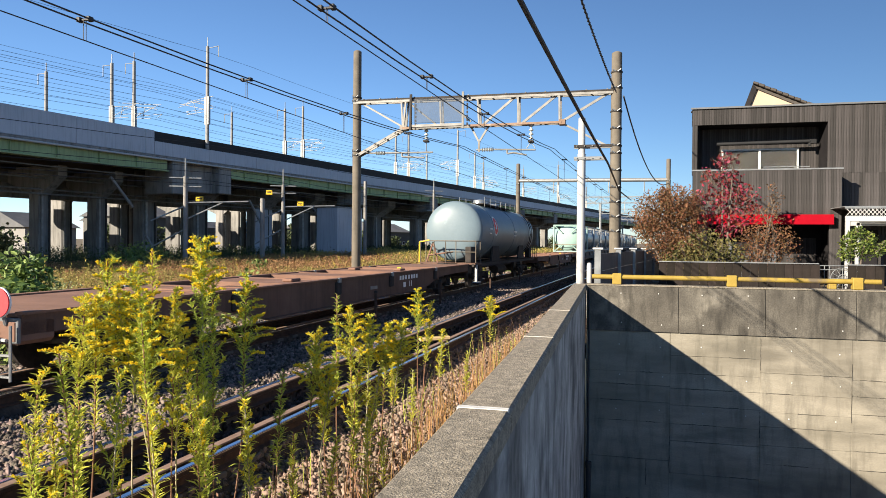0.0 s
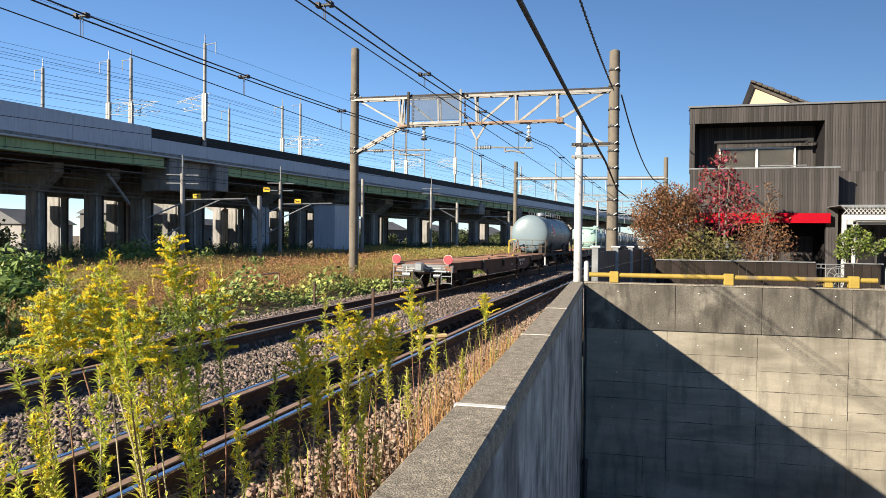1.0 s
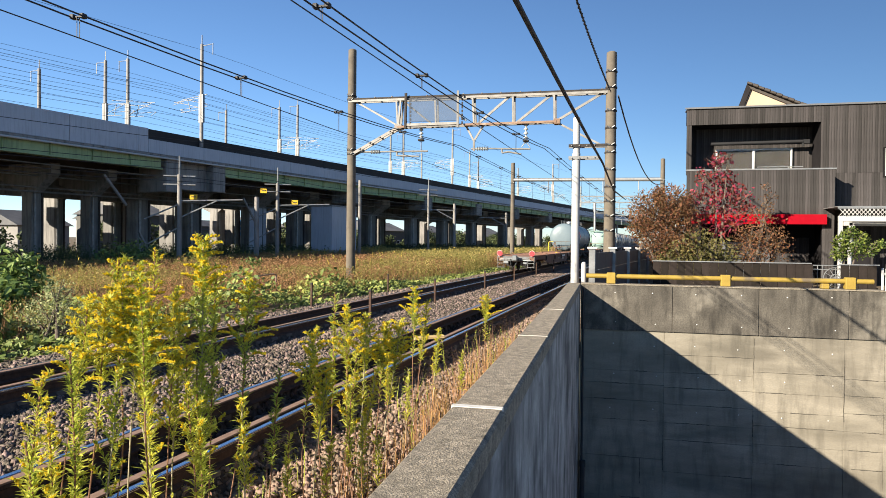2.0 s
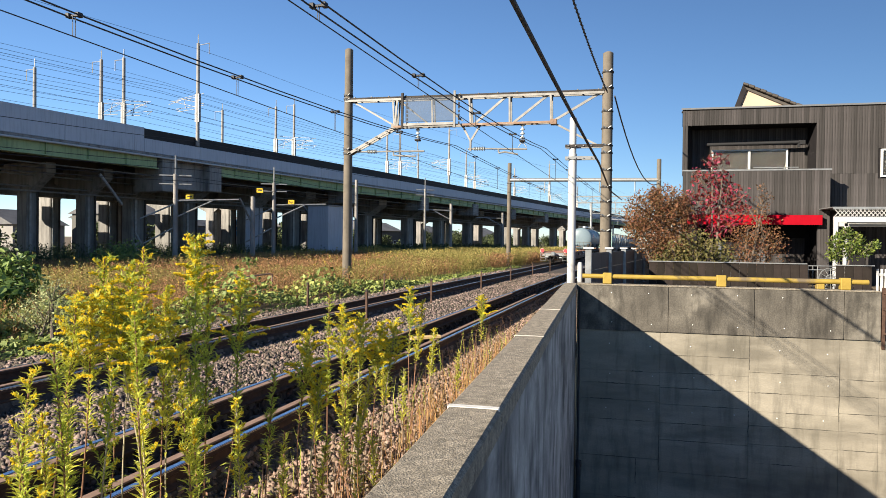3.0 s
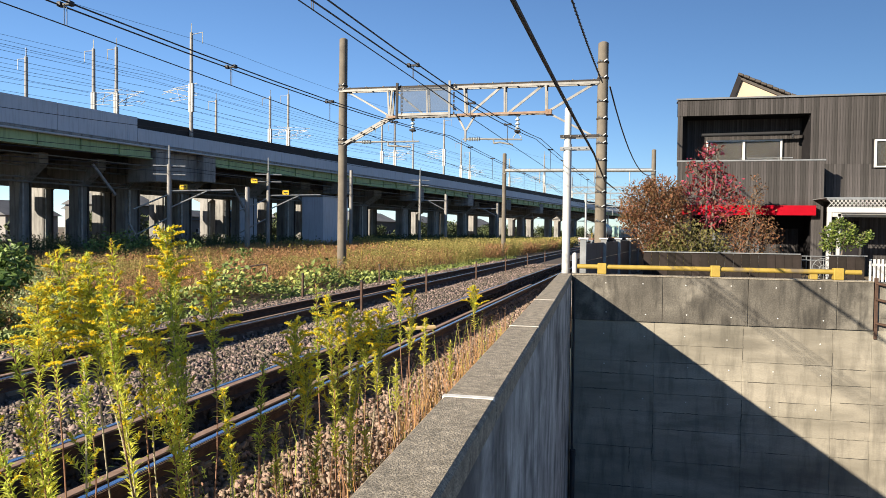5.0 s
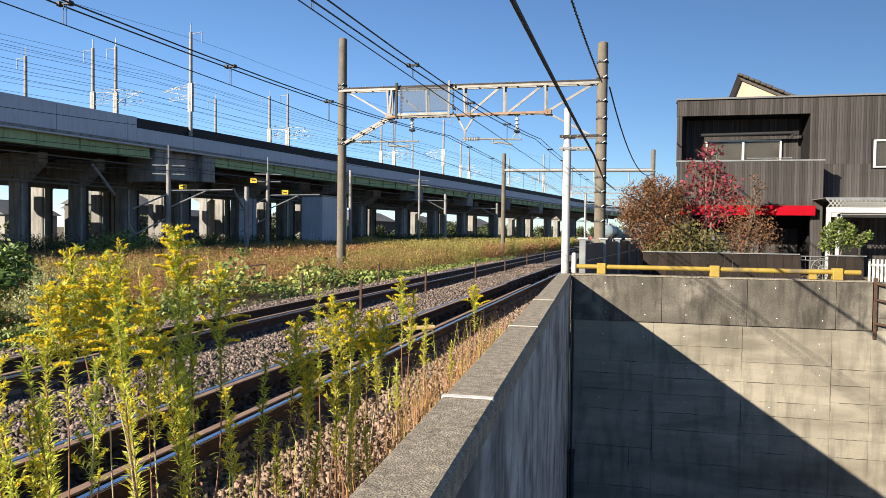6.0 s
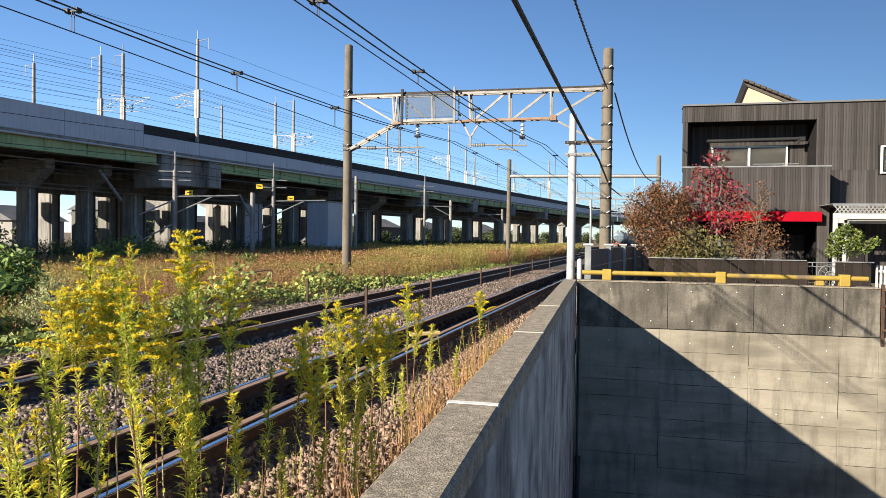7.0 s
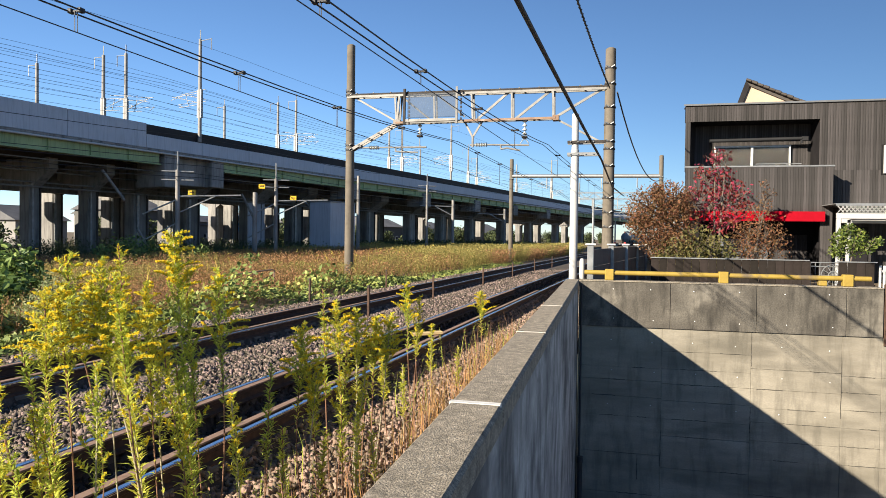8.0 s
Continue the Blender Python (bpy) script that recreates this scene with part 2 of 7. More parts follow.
def thing(name, label, category, m=None, group="", kind=""):
    ob = new(name)
    ob.empty_display_size = 0.1
    if m is not None:
        ob.matrix_basis = m
    return tagged(ob, label, category, group, kind)


def box(bm, lo, hi, bevel=0.0, m=None):
    c = [(a + b) / 2 for a, b in zip(lo, hi)]
    s = [abs(b - a) for a, b in zip(lo, hi)]
    mm = Matrix.Translation(c) @ Matrix.Diagonal((*s, 1))
    r = bmesh.ops.create_cube(bm, size=1.0, matrix=(m @ mm) if m else mm)
    if bevel:
        es = list({e for v in r["verts"] for e in v.link_edges})
        bmesh.ops.bevel(bm, geom=es, offset=bevel, segments=1, affect="EDGES", profile=0.5)
    return bm


def boxed(lo, hi, bevel=0.0, m=None):
    return box(bmesh.new(), lo, hi, bevel, m)


def rod(bm, a, b, r0, r1=None, seg=10, caps=True):
    a, b = Vector(a), Vector(b)
    d = b - a
    mm = Matrix.Translation((a + b) / 2) @ d.to_track_quat("Z", "Y").to_matrix().to_4x4()
    bmesh.ops.create_cone(bm, cap_ends=caps, segments=seg, radius1=r0, radius2=r0 if r1 is None else r1, depth=d.length, matrix=mm)
    return bm


def rods(pairs, r, seg=8):
    bm = bmesh.new()
    for a, b in pairs:
        rod(bm, a, b, r, seg=seg)
    return bm


def beam(bm, a, b, w, h):
    """A bar of rectangular section from a to b."""
    a, b = Vector(a), Vector(b)
    d = b - a
    mm = Matrix.Translation((a + b) / 2) @ d.to_track_quat("Y", "Z").to_matrix().to_4x4()
    box(bm, (-w / 2, -d.length / 2, -h / 2), (w / 2, d.length / 2, h / 2), 0, mm)
    return bm


def sweep(bm, pts, r, seg=6):
    """A round tube along points."""
    pts = [Vector(p) for p in pts]
    rings = []
    for i, p in enumerate(pts):
        d = (pts[min(i + 1, len(pts) - 1)] - pts[max(i - 1, 0)]).normalized()
        s = d.cross(Vector((0, 0, 1)))
        s = s.normalized() if s.length > 1e-4 else Vector((1, 0, 0))
        u = s.cross(d)
        rings.append([bm.verts.new(p + (s * math.cos(k * math.tau / seg) + u * math.sin(k * math.tau / seg)) * r) for k in range(seg)])
    for a, b in zip(rings, rings[1:]):
        for k in range(seg):
            bm.faces.new((a[k], a[(k + 1) % seg], b[(k + 1) % seg], b[k]))
    bm.faces.new(rings[0][::-1]), bm.faces.new(rings[-1])
    return bm


def lathe(bm, profile, seg=24, m=None):
    """Turns (radius, z) points about z."""
    rings = []
    for r, z in profile:
        rings.append([bm.verts.new(((m or Matrix()) @ Vector((r * math.cos(k * math.tau / seg), r * math.sin(k * math.tau / seg), z)))) for k in range(seg)])
    for a, b in zip(rings, rings[1:]):
        for k in range(seg):
            bm.faces.new((a[k], a[(k + 1) % seg], b[(k + 1) % seg], b[k]))
    bm.faces.new(rings[0][::-1]), bm.faces.new(rings[-1])
    return bm


def extrude_profile(bm, prof, path):
    """Sweeps a closed (sideways, up) outline along (x, y, z) points, kept upright."""
    rings = []
    for i, p in enumerate(path):
        a, b = Vector(path[max(i - 1, 0)]), Vector(path[min(i + 1, len(path) - 1)])
        d = b - a
        d.z = 0
        d.normalize()
        s = Vector((d.y, -d.x, 0))
        rings.append([bm.verts.new(Vector(p) + s * u + Vector((0, 0, v))) for u, v in prof])
    n = len(prof)
    for a, b in zip(rings, rings[1:]):
        for k in range(n):
            bm.faces.new((a[k], a[(k + 1) % n], b[(k + 1) % n], b[k]))
    bm.faces.new(rings[0][::-1]), bm.faces.new(rings[-1])
    return bm


def from_arrays(name, verts, faces, material, parent=None, label="", m=None):
    me = bpy.data.meshes.new(name)
    me.from_pydata([tuple(v) for v in verts], [], [tuple(int(i) for i in f) for f in faces])
    me.materials.append(MATS[material])
    return tagged(place(new(name, me), parent, m), label)


# ---- plan: tracks, in metres; +Y runs along the concrete wall ----
NEAR, FAR = 4.34, 8.26


def bend(y):
    s = max(0.0, y - 14.6)
    if s < 25:
        return 0.000238 * s * s
    return 0.149 + 0.0119 * (s - 25) + 0.00007 * (s - 25) ** 2


def track_x(y, c):
    return -c + 0.0617 * y + bend(y)


def track_dir(y):
    d = (bend(y + 0.5) - bend(y - 0.5)) + 0.0617
    return Vector((d, 1, 0)).normalized()


def along(y, c, side=0.0, z=0.0):
    d = track_dir(y)
    return Vector((track_x(y, c) + d.y * side, y - d.x * side, z))


# ---- ground, pit and walls ----
# eastward reach and depth are chosen so sunlit floor brightens the wall
PIT_X0, PIT_X1, PIT_Y0, PIT_Y1, PIT_Z = -0.48, 26.0, 0.9, 14.12, -3.7


def ground_z(x, y):
    if x >= -0.78 and y < 1.0:
        return 0.38
    if x >= -0.5 and y > 14:
        return 0.4 if x >= 0.2 else -0.2
    if y > 120:
        return -0.3
    u = x - track_x(y, NEAR)
    if -6.2 < u < 4.0:
        return -0.6
    return -0.38 + 0.1 * noise.noise((x * 0.2, y * 0.2, 0))


def build_ground():
    xs = [-2500, -900, -400, -200, -120, -80] + list(np.arange(-60, -14, 3.0)) + list(np.arange(-14, -1.5, 1.0)) + [-1.4, -0.78, PIT_X0 - 0.02, -0.46, 0.19, 0.21, 1, 2, 4, 6, 9, 13, 16, 22, PIT_X1, 40, 80, 200, 500, 2500]
    ys = [-2500, -400, -100, -40, -15, -6, -2, PIT_Y0 - 0.3, PIT_Y0, 2, 4, 6, 8, 10, 12, PIT_Y1 + 0.02, 14.5] + list(np.arange(16, 60, 2.5)) + list(np.arange(60, 160, 8)) + [180, 250, 400, 800, 2500]
    bm = bmesh.new()
    grid = [[bm.verts.new((x, y, ground_z(x, y))) for y in ys] for x in xs]
    for i in range(len(xs) - 1):
        for j in range(len(ys) - 1):
            mx, my = (xs[i] + xs[i + 1]) / 2, (ys[j] + ys[j + 1]) / 2
            if PIT_X0 - 0.02 < mx < PIT_X1 and PIT_Y0 < my < PIT_Y1 + 0.02:
                continue
            bm.faces.new((grid[i][j], grid[i + 1][j], grid[i + 1][j + 1], grid[i][j + 1]))
    ob = part("ground", bm, "soil")
    tagged(ob, "bare brown soil with weeds under it", "ground", kind="structure")


def build_pit():
    # unseen floor and closing walls; floor and south wall pale to bounce light
    tagged(part("pit_floor", boxed((PIT_X0, PIT_Y0, PIT_Z - 0.3), (PIT_X1, PIT_Y1, PIT_Z)), "concrete_bounce"), "unseen pit floor, made pale to bounce light", "floor", kind="structure")
    tagged(part("wall_south", boxed((PIT_X0, PIT_Y0 - 0.3, PIT_Z), (PIT_X1, PIT_Y0, 0.36)), "concrete_bounce"), "unseen concrete wall added to close the pit", "wall", kind="structure")
    tagged(part("wall_east", boxed((PIT_X1, PIT_Y0 - 0.3, PIT_Z), (PIT_X1 + 0.3, PIT_Y1 + 0.3, 0.36)), "concrete"), "unseen concrete wall added to close the pit", "wall", kind="structure")
    # far wall: core, then cast lifts in front of it with open joints
    w = thing("wall_north", "weathered concrete pit wall with tie holes and dark streaks", "wall", kind="structure")
    part("core", boxed((PIT_X0 + 0.004, PIT_Y1 + 0.03, PIT_Z), (PIT_X1, PIT_Y1 + 0.34, 1.06)), "concrete_dark", w)
    xs = [PIT_X0 + 0.005, 1.3, 2.88, 4.44, 5.06]
    for i in range(4):
        part("upper_panel", boxed((xs[i] + (0.006 if i else 0), PIT_Y1 - 0.035, 0.16), (xs[i + 1], PIT_Y1 + 0.028, 1.058), 0.008), "concrete_dark", w)
    part("cap", boxed((PIT_X0 + 0.005, PIT_Y1 - 0.045, 1.06), (5.06, PIT_Y1 + 0.345, 1.085), 0.008), "coping", w)
    # formwork lifts, each column with its own joint heights
    lifts = (((PIT_X0 + 0.005, 1.16), (-0.65, -0.91, -1.24, -1.64, -2.39, -3.2)),
             ((1.16, 2.81), (-0.29, -0.64, -0.94, -1.27, -1.64, -1.98, -2.62, -3.3)),
             ((2.81, 4.39), (-0.55, -0.94, -1.3, -1.58, -1.94, -2.3, -3.0)),
             ((4.39, 5.06), (-0.6, -0.91, -1.24, -1.58, -1.93, -2.28, -3.0)),
             ((5.06, 9.0), (-0.6, -0.91, -1.24, -1.58, -1.93, -2.28, -3.0)))
    for i, ((a, b), cuts) in enumerate(lifts):
        zs = (0.157, *cuts, PIT_Z)
        for j in range(len(zs) - 1):
            t = 0.0016 * ((i * 7 + j * 5) % 4)
            gap = 0.0012 + 0.0016 * ((i + 2 * j) % 3)
            part("cast_panel", boxed((a + 0.0025, PIT_Y1 + 0.001 - t, zs[j + 1] + gap), (b, PIT_Y1 + 0.029, zs[j]), 0.004), "concrete", w)
    part("cast_panel", boxed((9.0, PIT_Y1 + 0.002, PIT_Z), (PIT_X1, PIT_Y1 + 0.029, 1.0), 0.003), "concrete", w)
    rs = np.random.RandomState(12)
    for (a, b), cuts in lifts[:4]:
        for z in cuts:
            for _ in range(2):
                ln = rs.uniform(0.15, 0.5)
                x = rs.uniform(a + 0.05, max(a + 0.1, b - ln))
                pts = [(x + ln * k / 6, PIT_Y1 - 0.0035, z + 0.004 + 0.004 * rs.randn()) for k in range(7)]
                part("joint_crack", sweep(bmesh.new(), pts, rs.uniform(0.003, 0.006), 4), "joint_dirt", w, "dark broken lift joint")
    for x, z0, z1 in ((1.16, -1.9, -2.6), (0.72, -2.4, -2.9), (2.81, -1.3, -1.8), (2.81, 0.1, -0.5), (4.39, -0.3, -1.4)):
        part("joint_crack", sweep(bmesh.new(), [(x + 0.004 * math.sin(9 * k), PIT_Y1 - 0.0035, z0 + (z1 - z0) * k / 5) for k in range(6)], 0.007, 4), "joint_dirt", w, "dark open upright joint")
    plug = bmesh.new()
    rod(plug, (0, 0.004, 0), (0, -0.006, 0), 0.014, 0.009, 8)
    first = part("tie_plug", plug, "white_sealant", w, "pale mortar plug", m=pose(0.2, PIT_Y1 - 0.035, 0.92))
    for row, z in enumerate((0.92, 0.32, -0.12, -0.72, -1.4)):
        for k in range(6):
            x = 0.15 + 0.8 * k + (0.04 if row % 2 else 0) + 0.03 * math.sin(k * 5 + row)
            if (row, k) != (0, 0):
                piece("tie_plug", first.data, w, pose(x, PIT_Y1 - (0.035 if row < 2 else 0.004), z + 0.015 * math.sin(k * 3 + row)))
    # wall beside the tracks
    v = thing("wall_west", "grey concrete parapet wall along the railway", "wall", kind="structure")
    ys = [-3.0, 0.9, 3.41, 6.14, 8.64, 11.4, 14.46]
    for a, b in zip(ys, ys[1:]):
        part("wall_panel", boxed((-0.745, a + 0.005, PIT_Z), (-0.495, b - 0.005, 0.93), 0.004), "concrete_inner", v)
    part("core", boxed((-0.73, -3.0, PIT_Z), (-0.51, 14.455, 0.925)), "concrete_dark", v)
    for a, b in zip(ys, ys[1:]):
        part("coping_stone", boxed((-0.765, a + 0.006, 0.932), (-0.482, b - 0.006, 1.072), 0.018), "coping", v)
    for y, wd in ((3.41, 0.024), (6.14, 0.012), (8.64, 0.011)):
        part("joint_filler", boxed((-0.76, y - wd, 1.0), (-0.494, y + wd, 1.0755), 0.0015), "white_sealant" if y < 4 else "sealant_worn", v, "pale mortar in the joint")
    t = thing("drain_pipe", "black plastic drain pipe in the wall corner", "pipe")
    bm = bmesh.new()
    rod(bm, (-0.40, 14.0, PIT_Z), (-0.40, 14.0, -2.55), 0.05, seg=12)
    part("pipe", bm, "dark_pipe", t, smooth=True)
    bm = bmesh.new()
    rod(bm, (-0.40, 14.0, -2.62), (-0.40, 14.0, -2.5), 0.062, seg=12)
    part("collar", bm, "dark_pipe", t)
    bm = bmesh.new()
    rod(bm, (-0.42, 14.03, -2.5), (-0.42, 14.03, 1.0), 0.022, seg=8)
    part("cable_duct", bm, "dark_pipe", t)


def build_yellow_rail():
    t = thing("guard_rail", "yellow painted steel pipe rail on the pit wall", "railing")
    y, z = 14.27, 1.235
    bm = bmesh.new()
    rod(bm, (-0.38, y, z), (4.9, y, z + 0.0), 0.047, seg=14)
    part("pipe", bm, "yellow_paint", t, smooth=True)
    for x in (0.12, 2.3, 4.5):
        p = part("bracket", boxed((x - 0.09, y - 0.075, 1.085), (x + 0.09, y + 0.075, z + 0.075), 0.014), "yellow_paint", t, "chipped yellow bracket")
    part("bracket", boxed((4.0, y - 0.07, 1.085), (4.14, y + 0.07, z - 0.05), 0.014), "yellow_paint", t, "low yellow foot plate")


# ---- tracks ----
RAIL = [(-0.0325, 0.0), (0.0325, 0.0), (0.0325, -0.045), (0.012, -0.06), (0.009, -0.13), (0.064, -0.15), (0.064, -0.165), (-0.064, -0.165), (-0.064, -0.15), (-0.009, -0.13), (-0.012, -0.06), (-0.0325, -0.045)]
HEAD = [(-0.03, 0.003), (-0.024, 0.006), (0.024, 0.006), (0.031, 0.002), (0.033, -0.012), (0.031, -0.012), (0.029, -0.001), (-0.03, -0.001)]


def build_track(c, name, label):
    t = thing(name, label, "railway track", kind="structure")
    ys = [-12 + 1.5 * i for i in range(24)] + [25 + 3 * i for i in range(16)] + [76 + 6 * i for i in range(30)]
    for side in (-0.566, 0.566):
        r = part("rail", extrude_profile(bmesh.new(), RAIL, [along(y, c, side) for y in ys]), "rail_side", t, "rusty steel running rail")
        part("rail_head", extrude_profile(bmesh.new(), HEAD, [along(y, c, side, 0.001) for y in ys]), "rail_steel", r, "polished steel running surface")
        inner = side - math.copysign(0.122, side)
        g_ys = [y for y in ys if y < 28]
        g = part("guard_bar", extrude_profile(bmesh.new(), RAIL, [along(y, c, inner, 0.012) for y in g_ys]), "rail_side", t, "brown rusty guard rail beside the running rail")
        top = [(u, v + 0.004) for u, v in ((-0.043, 0.0), (0.043, 0.0), (0.043, -0.016), (-0.043, -0.016))]
        part("guard_top", extrude_profile(bmesh.new(), top, [along(y, c, inner, 0.013) for y in g_ys]), "rail_rust", g, "worn brown top")
    s = bmesh.new()
    for x0, x1, top in ((-1.0, -0.66, -0.37), (-0.66, -0.46, -0.166), (-0.46, 0.46, -0.33), (0.46, 0.66, -0.166), (0.66, 1.0, -0.37)):
        box(s, (x0, -0.115, -0.42), (x1, 0.115, top), 0.012)
    first = part("sleeper", s, "sleeper", t, "weathered sleeper", m=pose(*along(-6, c)))
    y = -5.4
    while y < 150:
        if y < 60 or int(y / 0.6) % 2 == 0:
            d = track_dir(y)
            piece("sleeper", first.data, t, Matrix.Translation(along(y, c)) @ Matrix.Rotation(-math.atan2(d.x, d.y), 4, "Z"))
        y += 0.6


BED = [(-2.6, -0.55), (-2.1, -0.26), (-1.1, -0.16), (-0.64, -0.15), (-0.5, -0.17), (-0.42, -0.37), (0.42, -0.37), (0.5, -0.17), (0.63, -0.17), (0.72, -0.32), (1.0, -0.29), (1.6, -0.16),
       (3.28, -0.13), (3.42, -0.17), (3.5, -0.37), (4.34, -0.37), (4.42, -0.17), (4.55, -0.17), (4.64, -0.34), (5.2, -0.3), (6.0, -0.31), (6.9, -0.37), (7.4, -0.55)]


def build_ballast_bed():
    ys = [-12 + 2 * i for i in range(30)] + [50 + 6 * i for i in range(35)]
    bm = extrude_profile(bmesh.new(), BED + [(7.4, -0.75), (-2.6, -0.75)], [along(y, FAR, 0) for y in ys])
    for v in bm.verts:
        if v.co.y < 16 and v.co.x > -0.77:
            v.co.x = -0.77
    tagged(part("ballast_bed", bm, "ballast"), "grey brown ballast under two tracks", "ballast", kind="structure")


def stones(name, rows, material, label, seed):
    """Loose broken stones: rows of (centre, size)."""
    rs = np.random.RandomState(seed)
    b = bmesh.new()
    bmesh.ops.create_cube(b, size=1.3)
    bmesh.ops.triangulate(b, faces=b.faces)
    base = np.array([v.co[:] for v in b.verts])
    idx = {v: i for i, v in enumerate(b.verts)}
    b.faces.ensure_lookup_table()
    face = np.array([[idx[v] for v in f.verts] for f in b.faces])
    b.free()
    n = len(rows)
    v = base[None] + 0.34 * rs.randn(n, len(base), 3)
    v *= np.stack([0.75 + 0.7 * rs.rand(n), 0.6 + 0.5 * rs.rand(n), 0.5 + 0.4 * rs.rand(n)], 1)[:, None]
    for i, j in ((0, 1), (1, 2), (0, 2), (0, 1)):
        a = rs.rand(n) * 6.28
        ca, sa = np.cos(a)[:, None], np.sin(a)[:, None]
        p, q = v[..., i].copy(), v[..., j].copy()
        v[..., i], v[..., j] = p * ca - q * sa, p * sa + q * ca
    rows = np.array(rows)
    v = v * rows[:, None, 3:4] + rows[:, None, :3]
    fs = (face[None] + (np.arange(n) * len(base))[:, None, None]).reshape(-1, 3)
    me = bpy.data.meshes.new(name)
    me.vertices.add(v.shape[0] * v.shape[1])
    me.vertices.foreach_set("co", v.reshape(-1))
    me.loops.add(fs.size)
    me.loops.foreach_set("vertex_index", fs.reshape(-1).astype(np.int32))
    me.polygons.add(len(fs))
    me.polygons.foreach_set("loop_start", (np.arange(len(fs)) * 3).astype(np.int32))
    me.update(calc_edges=True)
    me.validate()
    me.materials.append(MATS[material])
    tagged(new(name, me), label, "ballast", kind="stuff")


def build_stones():
    rs = np.random.RandomState(3)
    for name, lo, hi, y0, y1, dens, mt, label, size in (
            ("ballast_stones", 0.68, 3.38, 2.5, 44, 430, "stone", "angular grey brown ballast stones between the tracks", 0.031),
            ("ballast_stones", 4.55, 6.7, 2.0, 36, 400, "stone_pale", "pale pinkish ballast stones beside the wall", 0.028),
            ("ballast_stones", -2.2, -0.66, 4.5, 48, 230, "stone", "brown ballast stones beside the weeds", 0.038),
            ("ballast_stones", -0.44, 0.44, 3.5, 46, 230, "stone_shaded", "ballast stones between the rails, darkened for shade", 0.036),
            ("ballast_stones", 3.4, 4.45, 2.2, 44, 230, "stone_shaded", "ballast stones between the rails, darkened for shade", 0.036)):
        rows = []
        n = int((hi - lo) * (y1 - y0) * dens)
        for _ in range(n):
            y = y0 + (y1 - y0) * rs.rand() ** 1.5
            u = lo + (hi - lo) * rs.rand()
            z = np.interp(u, *zip(*BED))
            p = along(y, FAR, u)
            if p.x > -0.8 and p.y < 14.6:
                continue
            s = size * (0.55 + 0.8 * rs.rand()) * (1 + max(0, y - 12) * 0.02)
            rows.append((p.x, p.y, z + 0.012 + 0.02 * rs.rand(), s))
        stones(name, rows, mt, label, int(rs.randint(999)))


build_ground()
build_pit()
build_yellow_rail()
build_track(FAR, "track_1", "far railway track with guard rails on ballast")
build_track(NEAR, "track_2", "near railway track with guard rails on ballast")
build_ballast_bed()
build_stones()

# ---- elevated railway ----
VIA = Matrix.Translation((-42, 0, 0)) @ Matrix.Rotation(-radians(13.38), 4, "Z")
SPANS = [(-30, 8), (8.2, 26), (26.2, 44.9), (51.2, 69.5), (70.2, 86), (86.6, 102), (102.6, 118), (118.6, 136), (136.6, 154), (154.6, 175), (175.6, 200), (201, 240)]


